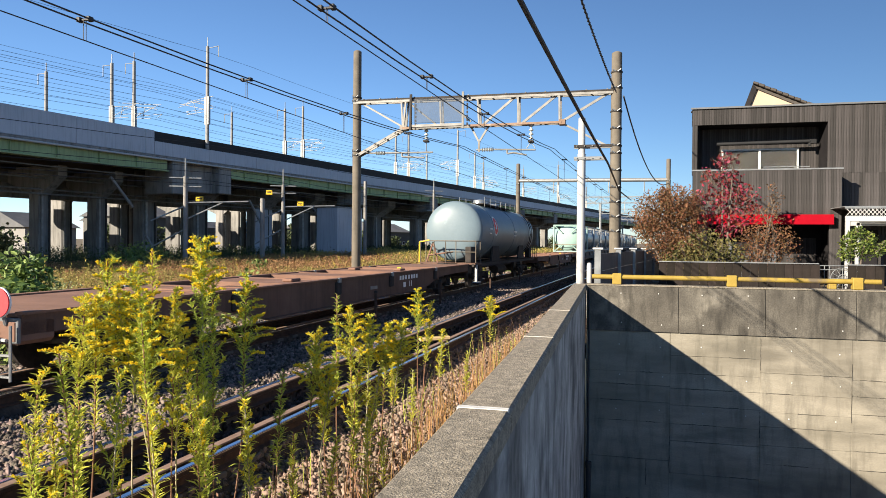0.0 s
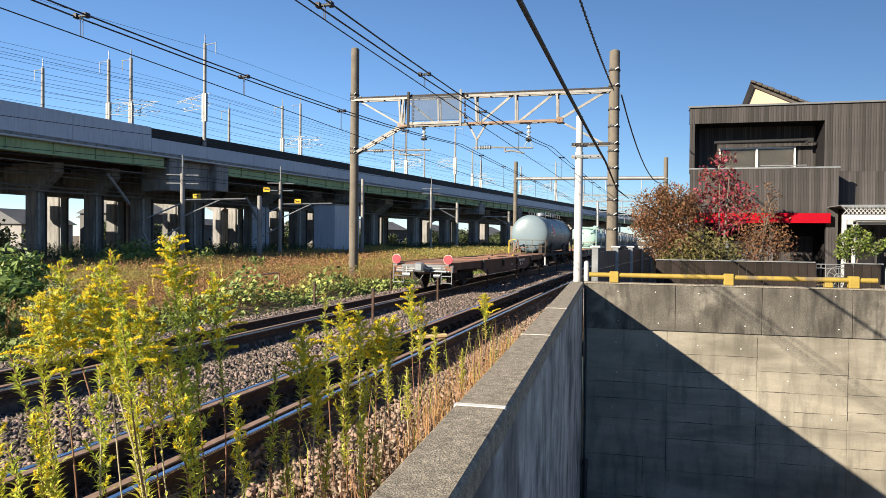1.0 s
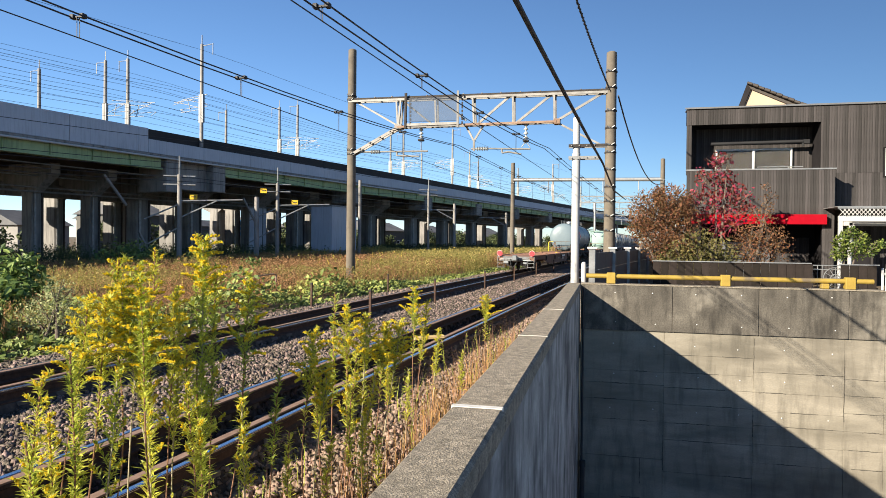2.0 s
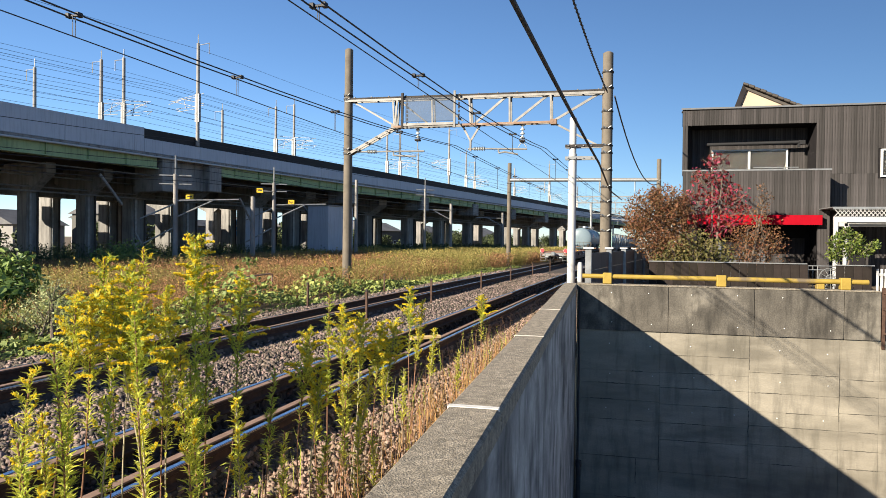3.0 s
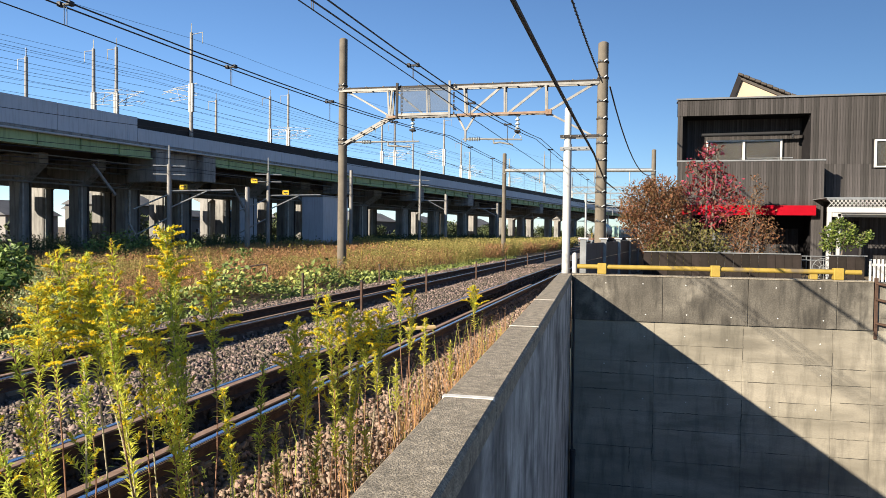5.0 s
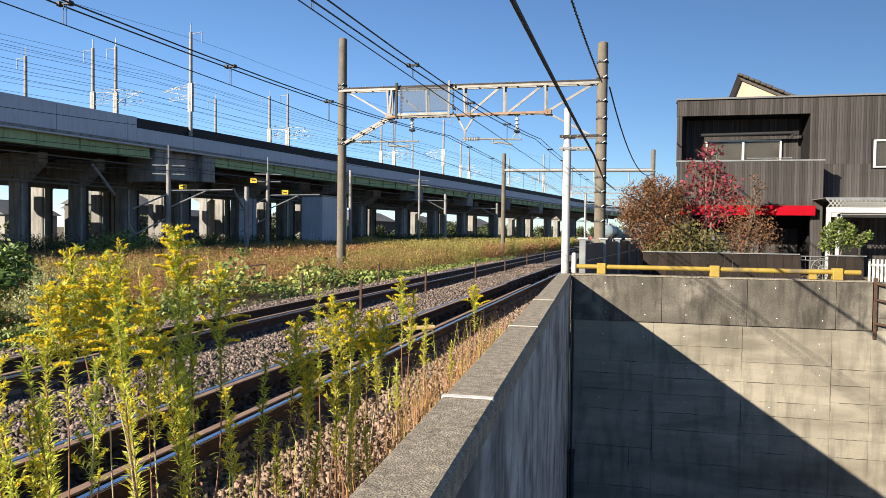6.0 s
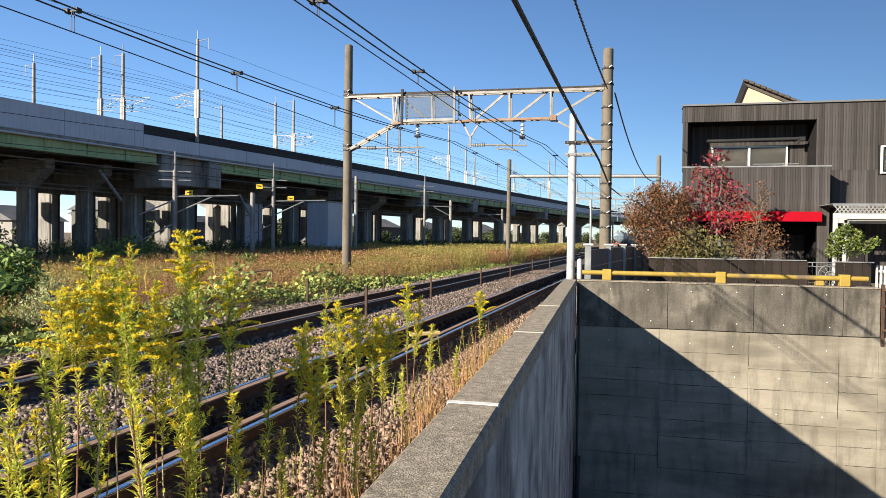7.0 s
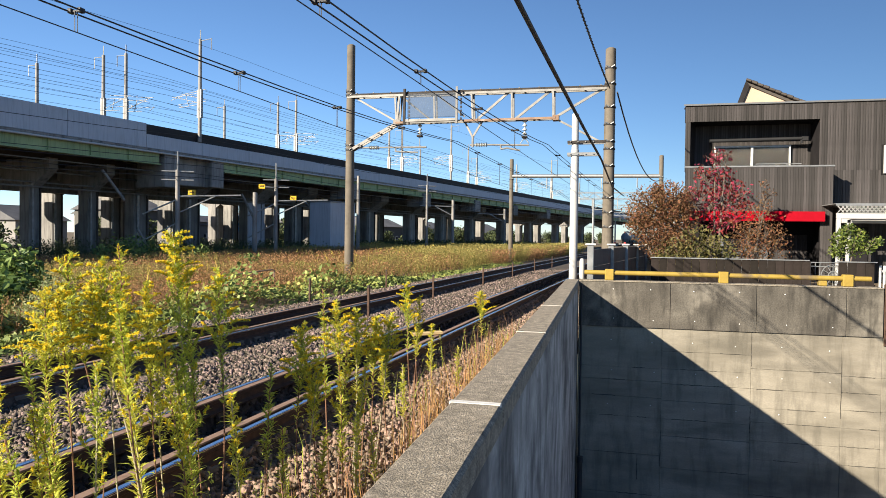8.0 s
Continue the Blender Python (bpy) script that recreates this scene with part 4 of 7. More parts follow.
def build_wires():
    for c, za, zb, dp in ((NEAR, 6.2, 5.9, 0.95), (FAR, 6.2, 6.1, 0.95)):
        for off in (-0.11, 0.11):
            w = bmesh.new()
            pts = [along(y, c, off, z) for y, z in sag(-18, 29.2, za, zb, dp) + sag(29.2, 61, zb, 6.1, 0.06)[1:] + sag(61, 110, 6.1, 5.9, 0.5)[1:] + sag(110, 170, 5.9, 5.9, 0.6)[1:]]
            sweep(w, pts, 0.013, 6)
            tagged(part("messenger_wire", w, "wire"), "thick black messenger wire above the track", "wire", "overhead line wires")
        w = bmesh.new()
        sweep(w, [along(-18 + 6 * k, c, 0, 4.9) for k in range(32)], 0.009, 6)
        tagged(part("contact_wire", w, "wire"), "thin black contact wire above the track", "wire", "overhead line wires")
        for y in (8.65, 12.87, 17.5, 22.5, 33, 38, 43, 48, 53):
            zz = np.interp(y, *zip(*sag(-18, 29.2, za, zb, dp))) if y < 29 else np.interp(y, *zip(*sag(29.2, 61, zb, 6.1, 0.06)))
            h = thing("dropper", "small black clamp and dropper between overhead wires", "clamp", None, "droppers of the overhead line")
            d = track_dir(y)
            a = along(y, c, 0, zz)
            part("clamp", rods([(a - Vector((0.13, 0, 0)), a + Vector((0.13, 0, 0)))], 0.022, 6), "wire", h)
            for o in (-0.09, 0.09):
                part("clip", boxed(along(y, c, o, zz) - Vector((0.035, 0.05, 0.03)), along(y, c, o, zz) + Vector((0.035, 0.05, 0.04)), 0.008), "wire", h)
            part("loop", rods([(a + d * 0.025, along(y, c, 0, 4.9) + d * 0.025), (a - d * 0.025, along(y, c, 0, 4.9) - d * 0.025)], 0.006, 5), "wire", h)
    # feeder cable beside the pit and a bundled cable to the pole
    w = bmesh.new()
    pts = [(-1.207 + 0.0617 * y, y, z) for y, z in sag(-18.6, 17.88, 5.26, 3.96, 0.3, 24)] + [(0.26, 25.7, 3.84), (1.19, 44.7, 4.66)]
    sweep(w, pts, 0.0275, 8)
    tagged(part("feeder_cable", w, "wire"), "thick black feeder cable above the wall", "cable")
    w = bmesh.new()
    pts = [(-1.62 + 0.0617 * y, y, z) for y, z in sag(-18, 28.3, 8.2, 8.0, 1.05, 30)]
    sweep(w, pts, 0.022, 6)
    for i in range(150):
        y = 12 + 16 * i / 150
        z = np.interp(y, *zip(*sag(-18, 28.3, 8.2, 8.0, 1.05, 30)))
        a = Vector((-1.62 + 0.0617 * y, y, z))
        k = i * 1.9
        rod(w, a + Vector((0.025 * math.cos(k), -0.05, 0.025 * math.sin(k))), a + Vector((0.025 * math.cos(k + 1.9), 0.05, 0.025 * math.sin(k + 1.9))), 0.016, seg=5)
    tagged(part("bundled_cable", w, "wire"), "twisted black cable bundle fixed to the concrete pole", "cable")
    w = bmesh.new()
    sweep(w, [(P_R.x + 0.28 + (4.6 - 0.42) * k, 28.6 + 31.4 * k, 7.9 - 0.9 * k - 1.7 * 4 * k * (1 - k) * (1 - 0.3 * k)) for k in [i / 14 for i in range(15)]], 0.032, 6)
    tagged(part("bundled_cable", w, "wire"), "twisted black cable bundle sagging to a far pole", "cable")
    # thin signal wires in front of the elevated railway
    for i, (z, o) in enumerate(((6.6, 0), (6.2, 0.5), (5.7, 0), (5.4, 0.6), (8.1, 0.3))):
        w = bmesh.new()
        sweep(w, [VIA @ Vector((5.4 + o, -20 + 7 * k, z + 0.25 * math.cos(k * 1.35))) for k in range(24)], 0.018, 5)
        tagged(part("signal_wire", w, "wire"), "thin dark line wire before the elevated railway", "wire", "line wires")


def build_white_pole():
    x, y = -1.0, 23.3
    t = thing("signal_pole", "white painted steel pole with grey brackets", "pole", pose(x, y, 0))
    b = bmesh.new()
    rod(b, (0, 0, -0.4), (0, 0, 4.9), 0.135, 0.135, 20)
    part("shaft", b, "pole_white", t, smooth=True)
    b = bmesh.new()
    rod(b, (0, 0, 4.9), (0, 0, 6.1), 0.115, 0.115, 20)
    part("upper_shaft", b, "pole_white", t, smooth=True)
    b = bmesh.new()
    rod(b, (0, 0, 6.1), (0, 0, 6.14), 0.115, 0.07, 20)
    part("cap", b, "pole_white", t)
    for z, w in ((5.15, 1.0), (4.75, 0.75)):
        a = part("bracket", boxed((-0.25, -0.16, z - 0.05), (w, -0.13, z + 0.05), 0.006), "wagon_under" if z > 5 else "galvanised", t, "dark steel cross bracket" if z > 5 else "grey steel cross bracket")
        for k in range(4):
            part("bolt", rods([((-0.15 + 0.25 * k, -0.2, z), (-0.15 + 0.25 * k, 0.0, z))], 0.02, 6), "galvanised", a)
        part("rear_bracket", boxed((-0.25, 0.13, z - 0.05), (w, 0.16, z + 0.05), 0.006), "galvanised", t)
    s = thing("marker_post", "short white marker post beside the wall end", "post", pose(-0.62, 20.5, 0))
    b = bmesh.new()
    lathe(b, [(0.075, -0.3), (0.075, 1.25), (0.06, 1.32), (0.02, 1.34)], 14)
    part("shaft", b, "pole_white", s, smooth=True)


def build_far_poles():
    # second portal, farther on
    for x, y, z1, r in ((-8.25, 61.4, 9.0, 0.19), (4.6, 60, 9.0, 0.19)):
        portal_frame_pole("overhead_pole", x, y, -0.4, z1, r, "round concrete pole beside the far bend", (7.2,))
    t = thing("pipe_beam", "white steel pipe beam across the tracks", "beam")
    part("pipe", rods([((-8.25, 61.4, 7.5), (4.6, 60, 7.3))], 0.16, 12), "galvanised", t, smooth=True)
    for k in (0.25, 0.42, 0.62, 0.85):
        part("hanger", rods([((-8.25 + 12.85 * k, 61.4 - 1.4 * k, 7.4), (-8.25 + 12.85 * k, 61.4 - 1.4 * k, 6.3))], 0.05, 6), "galvanised", t)
    for y, w in ((92, 13), (125, 14), (158, 15), (190, 16)):
        c = track_x(y, NEAR + 2)
        f = thing("lattice_portal", "distant grey lattice portal over the tracks", "portal", pose(c + 2, y, 0), "distant portals")
        for s in (-1, 1):
            part("leg", rods([((s * w / 2, 0, -0.3), (s * w / 2, 0, 9.2))], 0.2, 8), "galvanised", f)
        bm = bmesh.new()
        for z in (7.2, 8.0):
            beam(bm, (-w / 2, 0, z), (w / 2, 0, z), 0.14, 0.14)
        n = 14
        for i in range(n):
            beam(bm, (-w / 2 + w * i / n, 0, 7.2 + 0.8 * (i % 2)), (-w / 2 + w * (i + 1) / n, 0, 8.0 - 0.8 * (i % 2)), 0.09, 0.09)
        part("lattice", bm, "galvanised", f)
        for k in (-0.3, -0.05, 0.2):
            part("hanger", rods([((k * w, 0, 7.2), (k * w, 0, 6.0))], 0.06, 6), "galvanised", f)
    # poles of the low line before the elevated railway
    for x, y, z1, r, arms in ((-24.6, 47.9, 6.2, 0.15, 1), (-22.0, 58.9, 7.4, 0.17, 0), (-17.4, 78.3, 6.3, 0.2, 2), (-26.8, 38.7, 6.0, 0.16, 1), (-18.4, 70.0, 7.4, 0.14, 3), (-13.8, 96, 6.0, 0.2, 2), (-25.1, 45.6, 5.0, 0.19, 0)):
        t = thing("line_pole", "grey line pole with small cross arms in the weeds", "pole", pose(x, y, 0), "line poles before the elevated railway")
        b = bmesh.new()
        rod(b, (0, 0, -0.4), (0, 0, z1), r, r * 0.85, 12)
        part("shaft", b, "via_concrete", t, smooth=True)
        if arms in (1, 3):
            for z in (z1 - 0.1, z1 - 0.65):
                part("cross_arm", rods([((-0.9, -0.4, z), (0.9, 0.4, z))], 0.05, 6), "galvanised", t)
            part("spike", rods([((0, 0, z1), (0, 0, z1 + 1.2))], 0.05, 6), "galvanised", t)
        if arms == 1:
            part("stay", rods([((0, 0, z1 - 2.8), (2.2, 1.0, z1 - 1.6)), ((0, 0, z1 - 3.4), (-1.9, -0.9, z1 - 4.6)), ((0, 0, z1 - 1.9), (-1.9, -0.9, z1 - 2.9)), ((0, 0, z1 - 1.7), (3.6, 1.6, z1 - 1.55))], 0.05, 6), "galvanised", t)
        if arms == 2:
            part("bracket", rods([((0, 0, z1 - 0.8), (-3.6, -1.6, z1 - 0.75)), ((0, 0, z1 - 1.9), (-2.0, -0.9, z1 - 0.8))], 0.06, 6), "galvanised", t)
    for x, y, z in ((-25.3, 47.0, 5.55), (-23.4, 48.4, 4.75), (-26.3, 39.5, 4.6)):
        s = thing("yellow_sign", "small yellow board on the line pole", "sign", pose(x, y, z, 0, 0, 18), "yellow boards")
        part("board", boxed((-0.24, -0.02, -0.17), (0.24, 0.02, 0.17), 0.01), "sign_yellow", s)
        part("mark", boxed((-0.15, -0.03, -0.02), (0.15, -0.021, 0.04)), "dark_pipe", s, "dark bar of unreadable writing")
    s = thing("road_sign", "blue road direction sign behind the weeds", "sign", VIA @ pose(-14, 68, 0, 0, 0, 30))
    part("board", boxed((-1.1, -0.04, 2.2), (1.1, 0.04, 4.0), 0.03), "sign_blue", s)
    part("post", rods([((0, 0.1, -0.4), (0, 0.1, 4.0))], 0.08), "galvanised", s)
    part("bar", boxed((-0.8, -0.06, 3.2), (0.5, -0.045, 3.4)), "white_frame", s, "white bars of unreadable writing")
    part("bar", boxed((-0.8, -0.06, 2.7), (0.8, -0.045, 2.85)), "white_frame", s, "white bars of unreadable writing")
    # thin stakes along the ballast
    for c, side, ys in ((FAR, 1.55, (16.2, 21.5, 28.3, 34.5, 41, 48)), (FAR, -1.9, (19.6, 26.0))):
        for y in ys:
            p = along(y, c, side, 0)
            k = thing("stake", "thin rusty steel stake in the ballast", "stake", pose(p.x, p.y, 0), "stakes along the track")
            b = boxed((-0.03, -0.03, -0.4), (0.03, 0.03, 0.62 if side > 0 else 0.5), 0.006)
            part("bar", b, "rail_side", k)
            part("tip", boxed((-0.035, -0.035, 0.621 if side > 0 else 0.501), (0.035, 0.035, 0.68 if side > 0 else 0.56), 0.006), "wagon_under", k)


build_portal()
build_wires()
build_white_pole()
build_far_poles()

# ---- house, fences and trees beyond the pit ----
def clad(parent, x0, x1, z0, z1, y, w=0.092, seed=0, wood="house_wood"):
    """Upright boards, one by one, on a wall face."""
    n = max(1, round((x1 - x0) / w))
    w = (x1 - x0) / n
    first = part("plank", boxed((0.003, -0.02, z0), (w - 0.003, 0, z1), 0.003), wood, parent, m=pose(x0, y, 0))
    for i in range(1, n):
        piece("plank", first.data, parent, pose(x0 + i * w, y - 0.004 * ((i * 7 + seed) % 3), 0))


def window(name, parent, x0, x1, z0, z1, y, sashes, m=None):
    w = part(name, boxed((x0, y, z0), (x0 + 0.06, y + 0.1, z1)), "white_frame", parent, "white framed window")
    part("frame", boxed((x1 - 0.06, y, z0), (x1, y + 0.1, z1)), "white_frame", w)
    part("frame", boxed((x0 + 0.06, y, z1 - 0.06), (x1 - 0.06, y + 0.1, z1)), "white_frame", w)
    part("sill", boxed((x0 + 0.06, y - 0.02, z0), (x1 - 0.06, y + 0.1, z0 + 0.05)), "white_frame", w)
    for i in range(1, sashes):
        xm = x0 + (x1 - x0) * i / sashes
        part("mullion", boxed((xm - 0.04, y + 0.01, z0 + 0.05), (xm + 0.04, y + 0.09, z1 - 0.06)), "white_frame", w)
    for i in range(sashes):
        a, b = x0 + (x1 - x0) * i / sashes, x0 + (x1 - x0) * (i + 1) / sashes
        part("pane", boxed((a + 0.06, y + 0.045, z0 + 0.05), (b - 0.06, y + 0.053, z1 - 0.06)), "glass", w, "dark reflecting glass pane").visible_shadow = False
        part("blind", boxed((a + 0.06, y + 0.07, z0 + 0.05), (b - 0.06, y + 0.085, z1 - 0.06)), "curtain", w, "brown drawn blind")


mat("curtain", (0.018, 0.014, 0.009), (0.03, 0.023, 0.014), 0.9, scale=0.3, fine=40)
X0, X1, YF, YB, ZR = 3.12, 15.0, 29.0, 38.0, 7.3
RECESS = 1.15


def build_house():
    h = thing("house", "dark brown timber clad house with a balcony and red awning", "house")
    # shell with the balcony recess left open
    part("wall", boxed((X0 + 0.4, YF + RECESS, 0.3), (X1, YF + RECESS + 0.2, ZR)), "house_dark", h)
    part("wall", beam(bmesh.new(), (X0 + 0.12, YF + 0.21, (ZR + 4.7) / 2), (X0 + 0.4, YF + RECESS, (ZR + 4.7) / 2), 0.2, ZR - 4.7), "house_dark", h)
    part("wall", beam(bmesh.new(), (X0 + 0.72, YF + RECESS + 0.2, ZR / 2 + 0.15), (X0 + 2.4, YB, ZR / 2 + 0.15), 0.2, ZR - 0.3), "house_dark", h)
    part("wall", boxed((8.05, YF + 0.002, 0.3), (8.25, YF + RECESS, ZR)), "house_dark", h)
    part("wall", boxed((8.25, YF + 0.002, 0.3), (X1, YF + 0.2, ZR)), "house_dark", h)
    part("wall", boxed((X1 - 0.2, YF + 0.2, 0.3), (X1, YB, ZR)), "house_dark", h)
    part("lintel", boxed((X0, YF + 0.002, 6.68), (8.05, YF + 0.2, ZR)), "house_dark", h)
    part("corner_post", boxed((X0, YF + 0.002, 4.7), (3.32, YF - 0.0, 6.68)), "house_dark", h)
    part("roof", boxed((X0 + 2.2, YF - 0.05, ZR), (X1 + 0.05, YB, ZR + 0.06), 0.01), "roof_tile", h)
    part("roof", boxed((X0, YF - 0.05, ZR), (X0 + 0.7, YF + 0.6, ZR + 0.055), 0.01), "roof_tile", h)
    part("roof", boxed((X0 + 0.7, YF - 0.05, ZR), (X0 + 2.2, YF + 4.0, ZR + 0.055), 0.01), "roof_tile", h)
    # soffit colour already carries the recess shade
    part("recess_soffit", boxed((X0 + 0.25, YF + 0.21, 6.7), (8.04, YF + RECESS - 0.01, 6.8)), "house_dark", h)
    part("roof_edge", boxed((X0 - 0.07, YF - 0.08, ZR + 0.02), (X1, YF - 0.05, ZR + 0.085)), "shutter_grey", h, "thin metal roof edge")
    part("balcony_floor", boxed((X0 + 0.5, 28.05, 4.0), (8.25, YF + RECESS, 4.2)), "house_dark", h)
    part("balcony_wall", boxed((3.05, 28.0, 2.95), (8.27, 28.12, 4.74)), "house_dark", h)
    part("balcony_side", boxed((8.15, 28.12, 0.3), (8.27, YF, 4.74)), "house_dark", h)
    part("balcony_side", beam(bmesh.new(), (3.12, 28.13, 2.5), (3.34, YF, 2.5), 0.12, 4.4), "house_dark", h)
    part("shop_jamb", boxed((7.86, 28.0, 0.3), (8.27, 28.12, 2.95)), "house_dark", h)
    # back wall coloured near black for the shaded interior
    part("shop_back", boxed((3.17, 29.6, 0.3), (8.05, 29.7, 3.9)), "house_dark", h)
    part("balcony_rail", boxed((3.02, 27.96, 4.74), (8.32, 28.16, 4.8), 0.008), "galvanised", h, "thin metal coping")
    part("hand_rail", rods([((5.6, 28.1, 4.87), (7.2, 28.1, 4.87)), ((6.7, 28.1, 4.8), (6.7, 28.1, 4.87))], 0.02, 6), "galvanised", h)
    clad(h, X0, 8.05, 6.68, ZR - 0.02, YF, seed=1)
    clad(h, X0, 3.32, 4.7, 6.678, YF, seed=2)
    clad(h, 8.05, 10.2, 4.7, ZR - 0.02, YF, seed=3)
    clad(h, 8.05, 10.2, 3.15, 4.698, YF, seed=4)
    clad(h, 10.2, 10.95, 5.65, ZR - 0.02, YF, seed=5)
    clad(h, 10.2, X1, 3.15, 4.5, YF, seed=6)
    clad(h, 10.95, X1, 4.5, ZR - 0.02, YF, seed=7)
    clad(h, 3.05, 8.27, 3.06, 4.738, 28.0, seed=8)
    clad(h, 7.86, 8.27, 0.4, 3.058, 28.0, seed=9)
    clad(h, 8.28, 14.8, 0.4, 3.148, YF, seed=10)
    clad(h, 3.56, 8.05, 4.25, 6.68, YF + RECESS, seed=11)
    clad(h, 6.6, 7.85, 0.4, 2.2, 29.6, seed=12)
    window("window", h, 4.39, 7.29, 4.4, 5.82, YF + RECESS - 0.13, 2)
    window("window", h, 10.28, 11.4, 4.56, 5.62, YF - 0.1, 1)
    part("shutter", boxed((4.6, 29.5, 0.35), (6.4, 29.58, 2.0)), "shutter_grey", h, "grey roller shutter")
    for k in range(16):
        part("shutter_slat", boxed((4.6, 29.475, 0.4 + 0.1 * k), (6.4, 29.5, 0.485 + 0.1 * k), 0.008), "shutter_grey", h)
    # rolled sunshade under the recess
    b = bmesh.new()
    rod(b, (4.15, 29.7, 6.0), (7.6, 29.7, 6.04), 0.07, seg=12)
    part("sunshade_roll", b, "via_black", h, "rolled dark sunshade", smooth=True)
    part("sunshade_bracket", boxed((7.6, 29.65, 5.94), (7.85, 29.75, 6.12), 0.02), "via_black", h)
    part("sunshade_bracket", boxed((7.55, 29.63, 5.84), (7.62, 29.71, 5.98), 0.01), "via_black", h)
    # red awning valance
    aw = part("awning", boxed((3.2, 27.72, 2.68), (7.95, 27.75, 3.05), 0.004), "red_cloth", h, "bright red awning valance")
    part("awning_top", boxed((3.2, 27.75, 3.0), (7.95, 28.0, 3.03)), "red_cloth", aw)
    # tiled gable of a neighbour behind
    # stands turned a little away behind the dark house
    g = thing("gabled_roof", "brown tiled gable roof with cream wall behind the house", "house",
              Matrix.Translation(EYE) @ Matrix.Scale(1.04, 4) @ Matrix.Translation(-Vector(EYE)) @ Matrix.Translation((7.12, 38.6, 0)) @ Matrix.Rotation(radians(-14), 4, "Z") @ Matrix.Translation((-7.12, -38.6, 0)))

    def prism(outline, y0, y1):
        b = bmesh.new()
        fr = [b.verts.new((x, y0, z)) for x, z in outline]
        bk = [b.verts.new((x, y1, z)) for x, z in outline]
        b.faces.new(fr), b.faces.new(bk[::-1])
        k = len(outline)
        for i in range(k):
            b.faces.new((fr[i], fr[(i + 1) % k], bk[(i + 1) % k], bk[i]))
        return b
    part("wall", prism([(6.65, 0.3), (6.65, 8.3), (7.3, 10.16), (10.7, 8.3), (10.7, 0.3)], 38.95, 45.0), "plaster", g, "cream rendered gable wall")
    # left verge in the near-black colour: its shade is painted in
    part("verge_board", prism([(7.12, 10.42), (6.37, 8.26), (6.62, 8.26), (7.3, 10.12)], 38.82, 38.94), "house_dark", g, "brown roof verge")
    part("verge_board", prism([(7.13, 10.42), (7.305, 10.12), (10.85, 8.24), (11.3, 8.24)], 38.83, 38.94), "roof_tile", g, "brown roof verge")
    part("roof_plane", beam(bmesh.new(), (7.2, 41.9, 10.4), (11.3, 41.9, 8.27), 5.9, 0.1), "roof_tile", g)
    for k in range(15):
        f = (k + 0.5) / 15
        part("verge_tile", boxed((-0.15, -0.16, -0.02), (0.15, 0.16, 0.1 + 0.02 * (k % 2)), 0.025, Matrix.Translation((7.12 + 4.18 * f, 38.75, 10.42 - 2.18 * f)) @ Matrix.Rotation(math.atan2(2.18, 4.18) - 0.07, 4, "Y")), "roof_tile", g)
    # white pergola porch
    p = thing("pergola", "white timber porch frame with slatted roof", "porch")
    y0 = 26.4
    for x, d in ((7.95, 0), (8.55, 0.9)):
        part("post", boxed((x, y0 + d, 0.3), (x + 0.13, y0 + d + 0.13, 2.75), 0.01), "pole_white", p)
    part("head_beam", boxed((7.95, y0, 2.75), (12.5, y0 + 0.14, 2.95), 0.01), "pole_white", p)
    part("head_beam", boxed((8.4, y0 + 0.9, 2.62), (12.5, y0 + 1.05, 2.8), 0.01), "pole_white", p)
    part("top_rail", boxed((7.9, y0 - 0.05, 3.2), (12.5, y0, 3.26)), "galvanised", p)
    # added sheet that casts one solid shadow on the wall below
    part("roof_sheet", boxed((7.9, y0 + 0.02, 3.262), (12.5, YF - 0.03, 3.29)), "galvanised", p, "flat sheet added to shade the porch wall")
    for k in range(34):
        x = 7.95 + 0.13 * k
        for s0, s1, dy in ((0, 0.2, 0.0), (0.2, 0, 0.012)):
            part("lattice_strip", beam(bmesh.new(), (x + s0, y0 - 0.035 - dy, 2.96), (x + s1, y0 - 0.035 - dy, 3.19), 0.01, 0.022), "pole_white", p)
    # flat near-black panel in place of the doorway's shaded opening
    part("doorway", boxed((9.05, YF - 0.07, 0.38), (9.8, YF - 0.03, 2.5), 0.01), "house_dark", p, "porch doorway, near-black panel for its shaded opening")


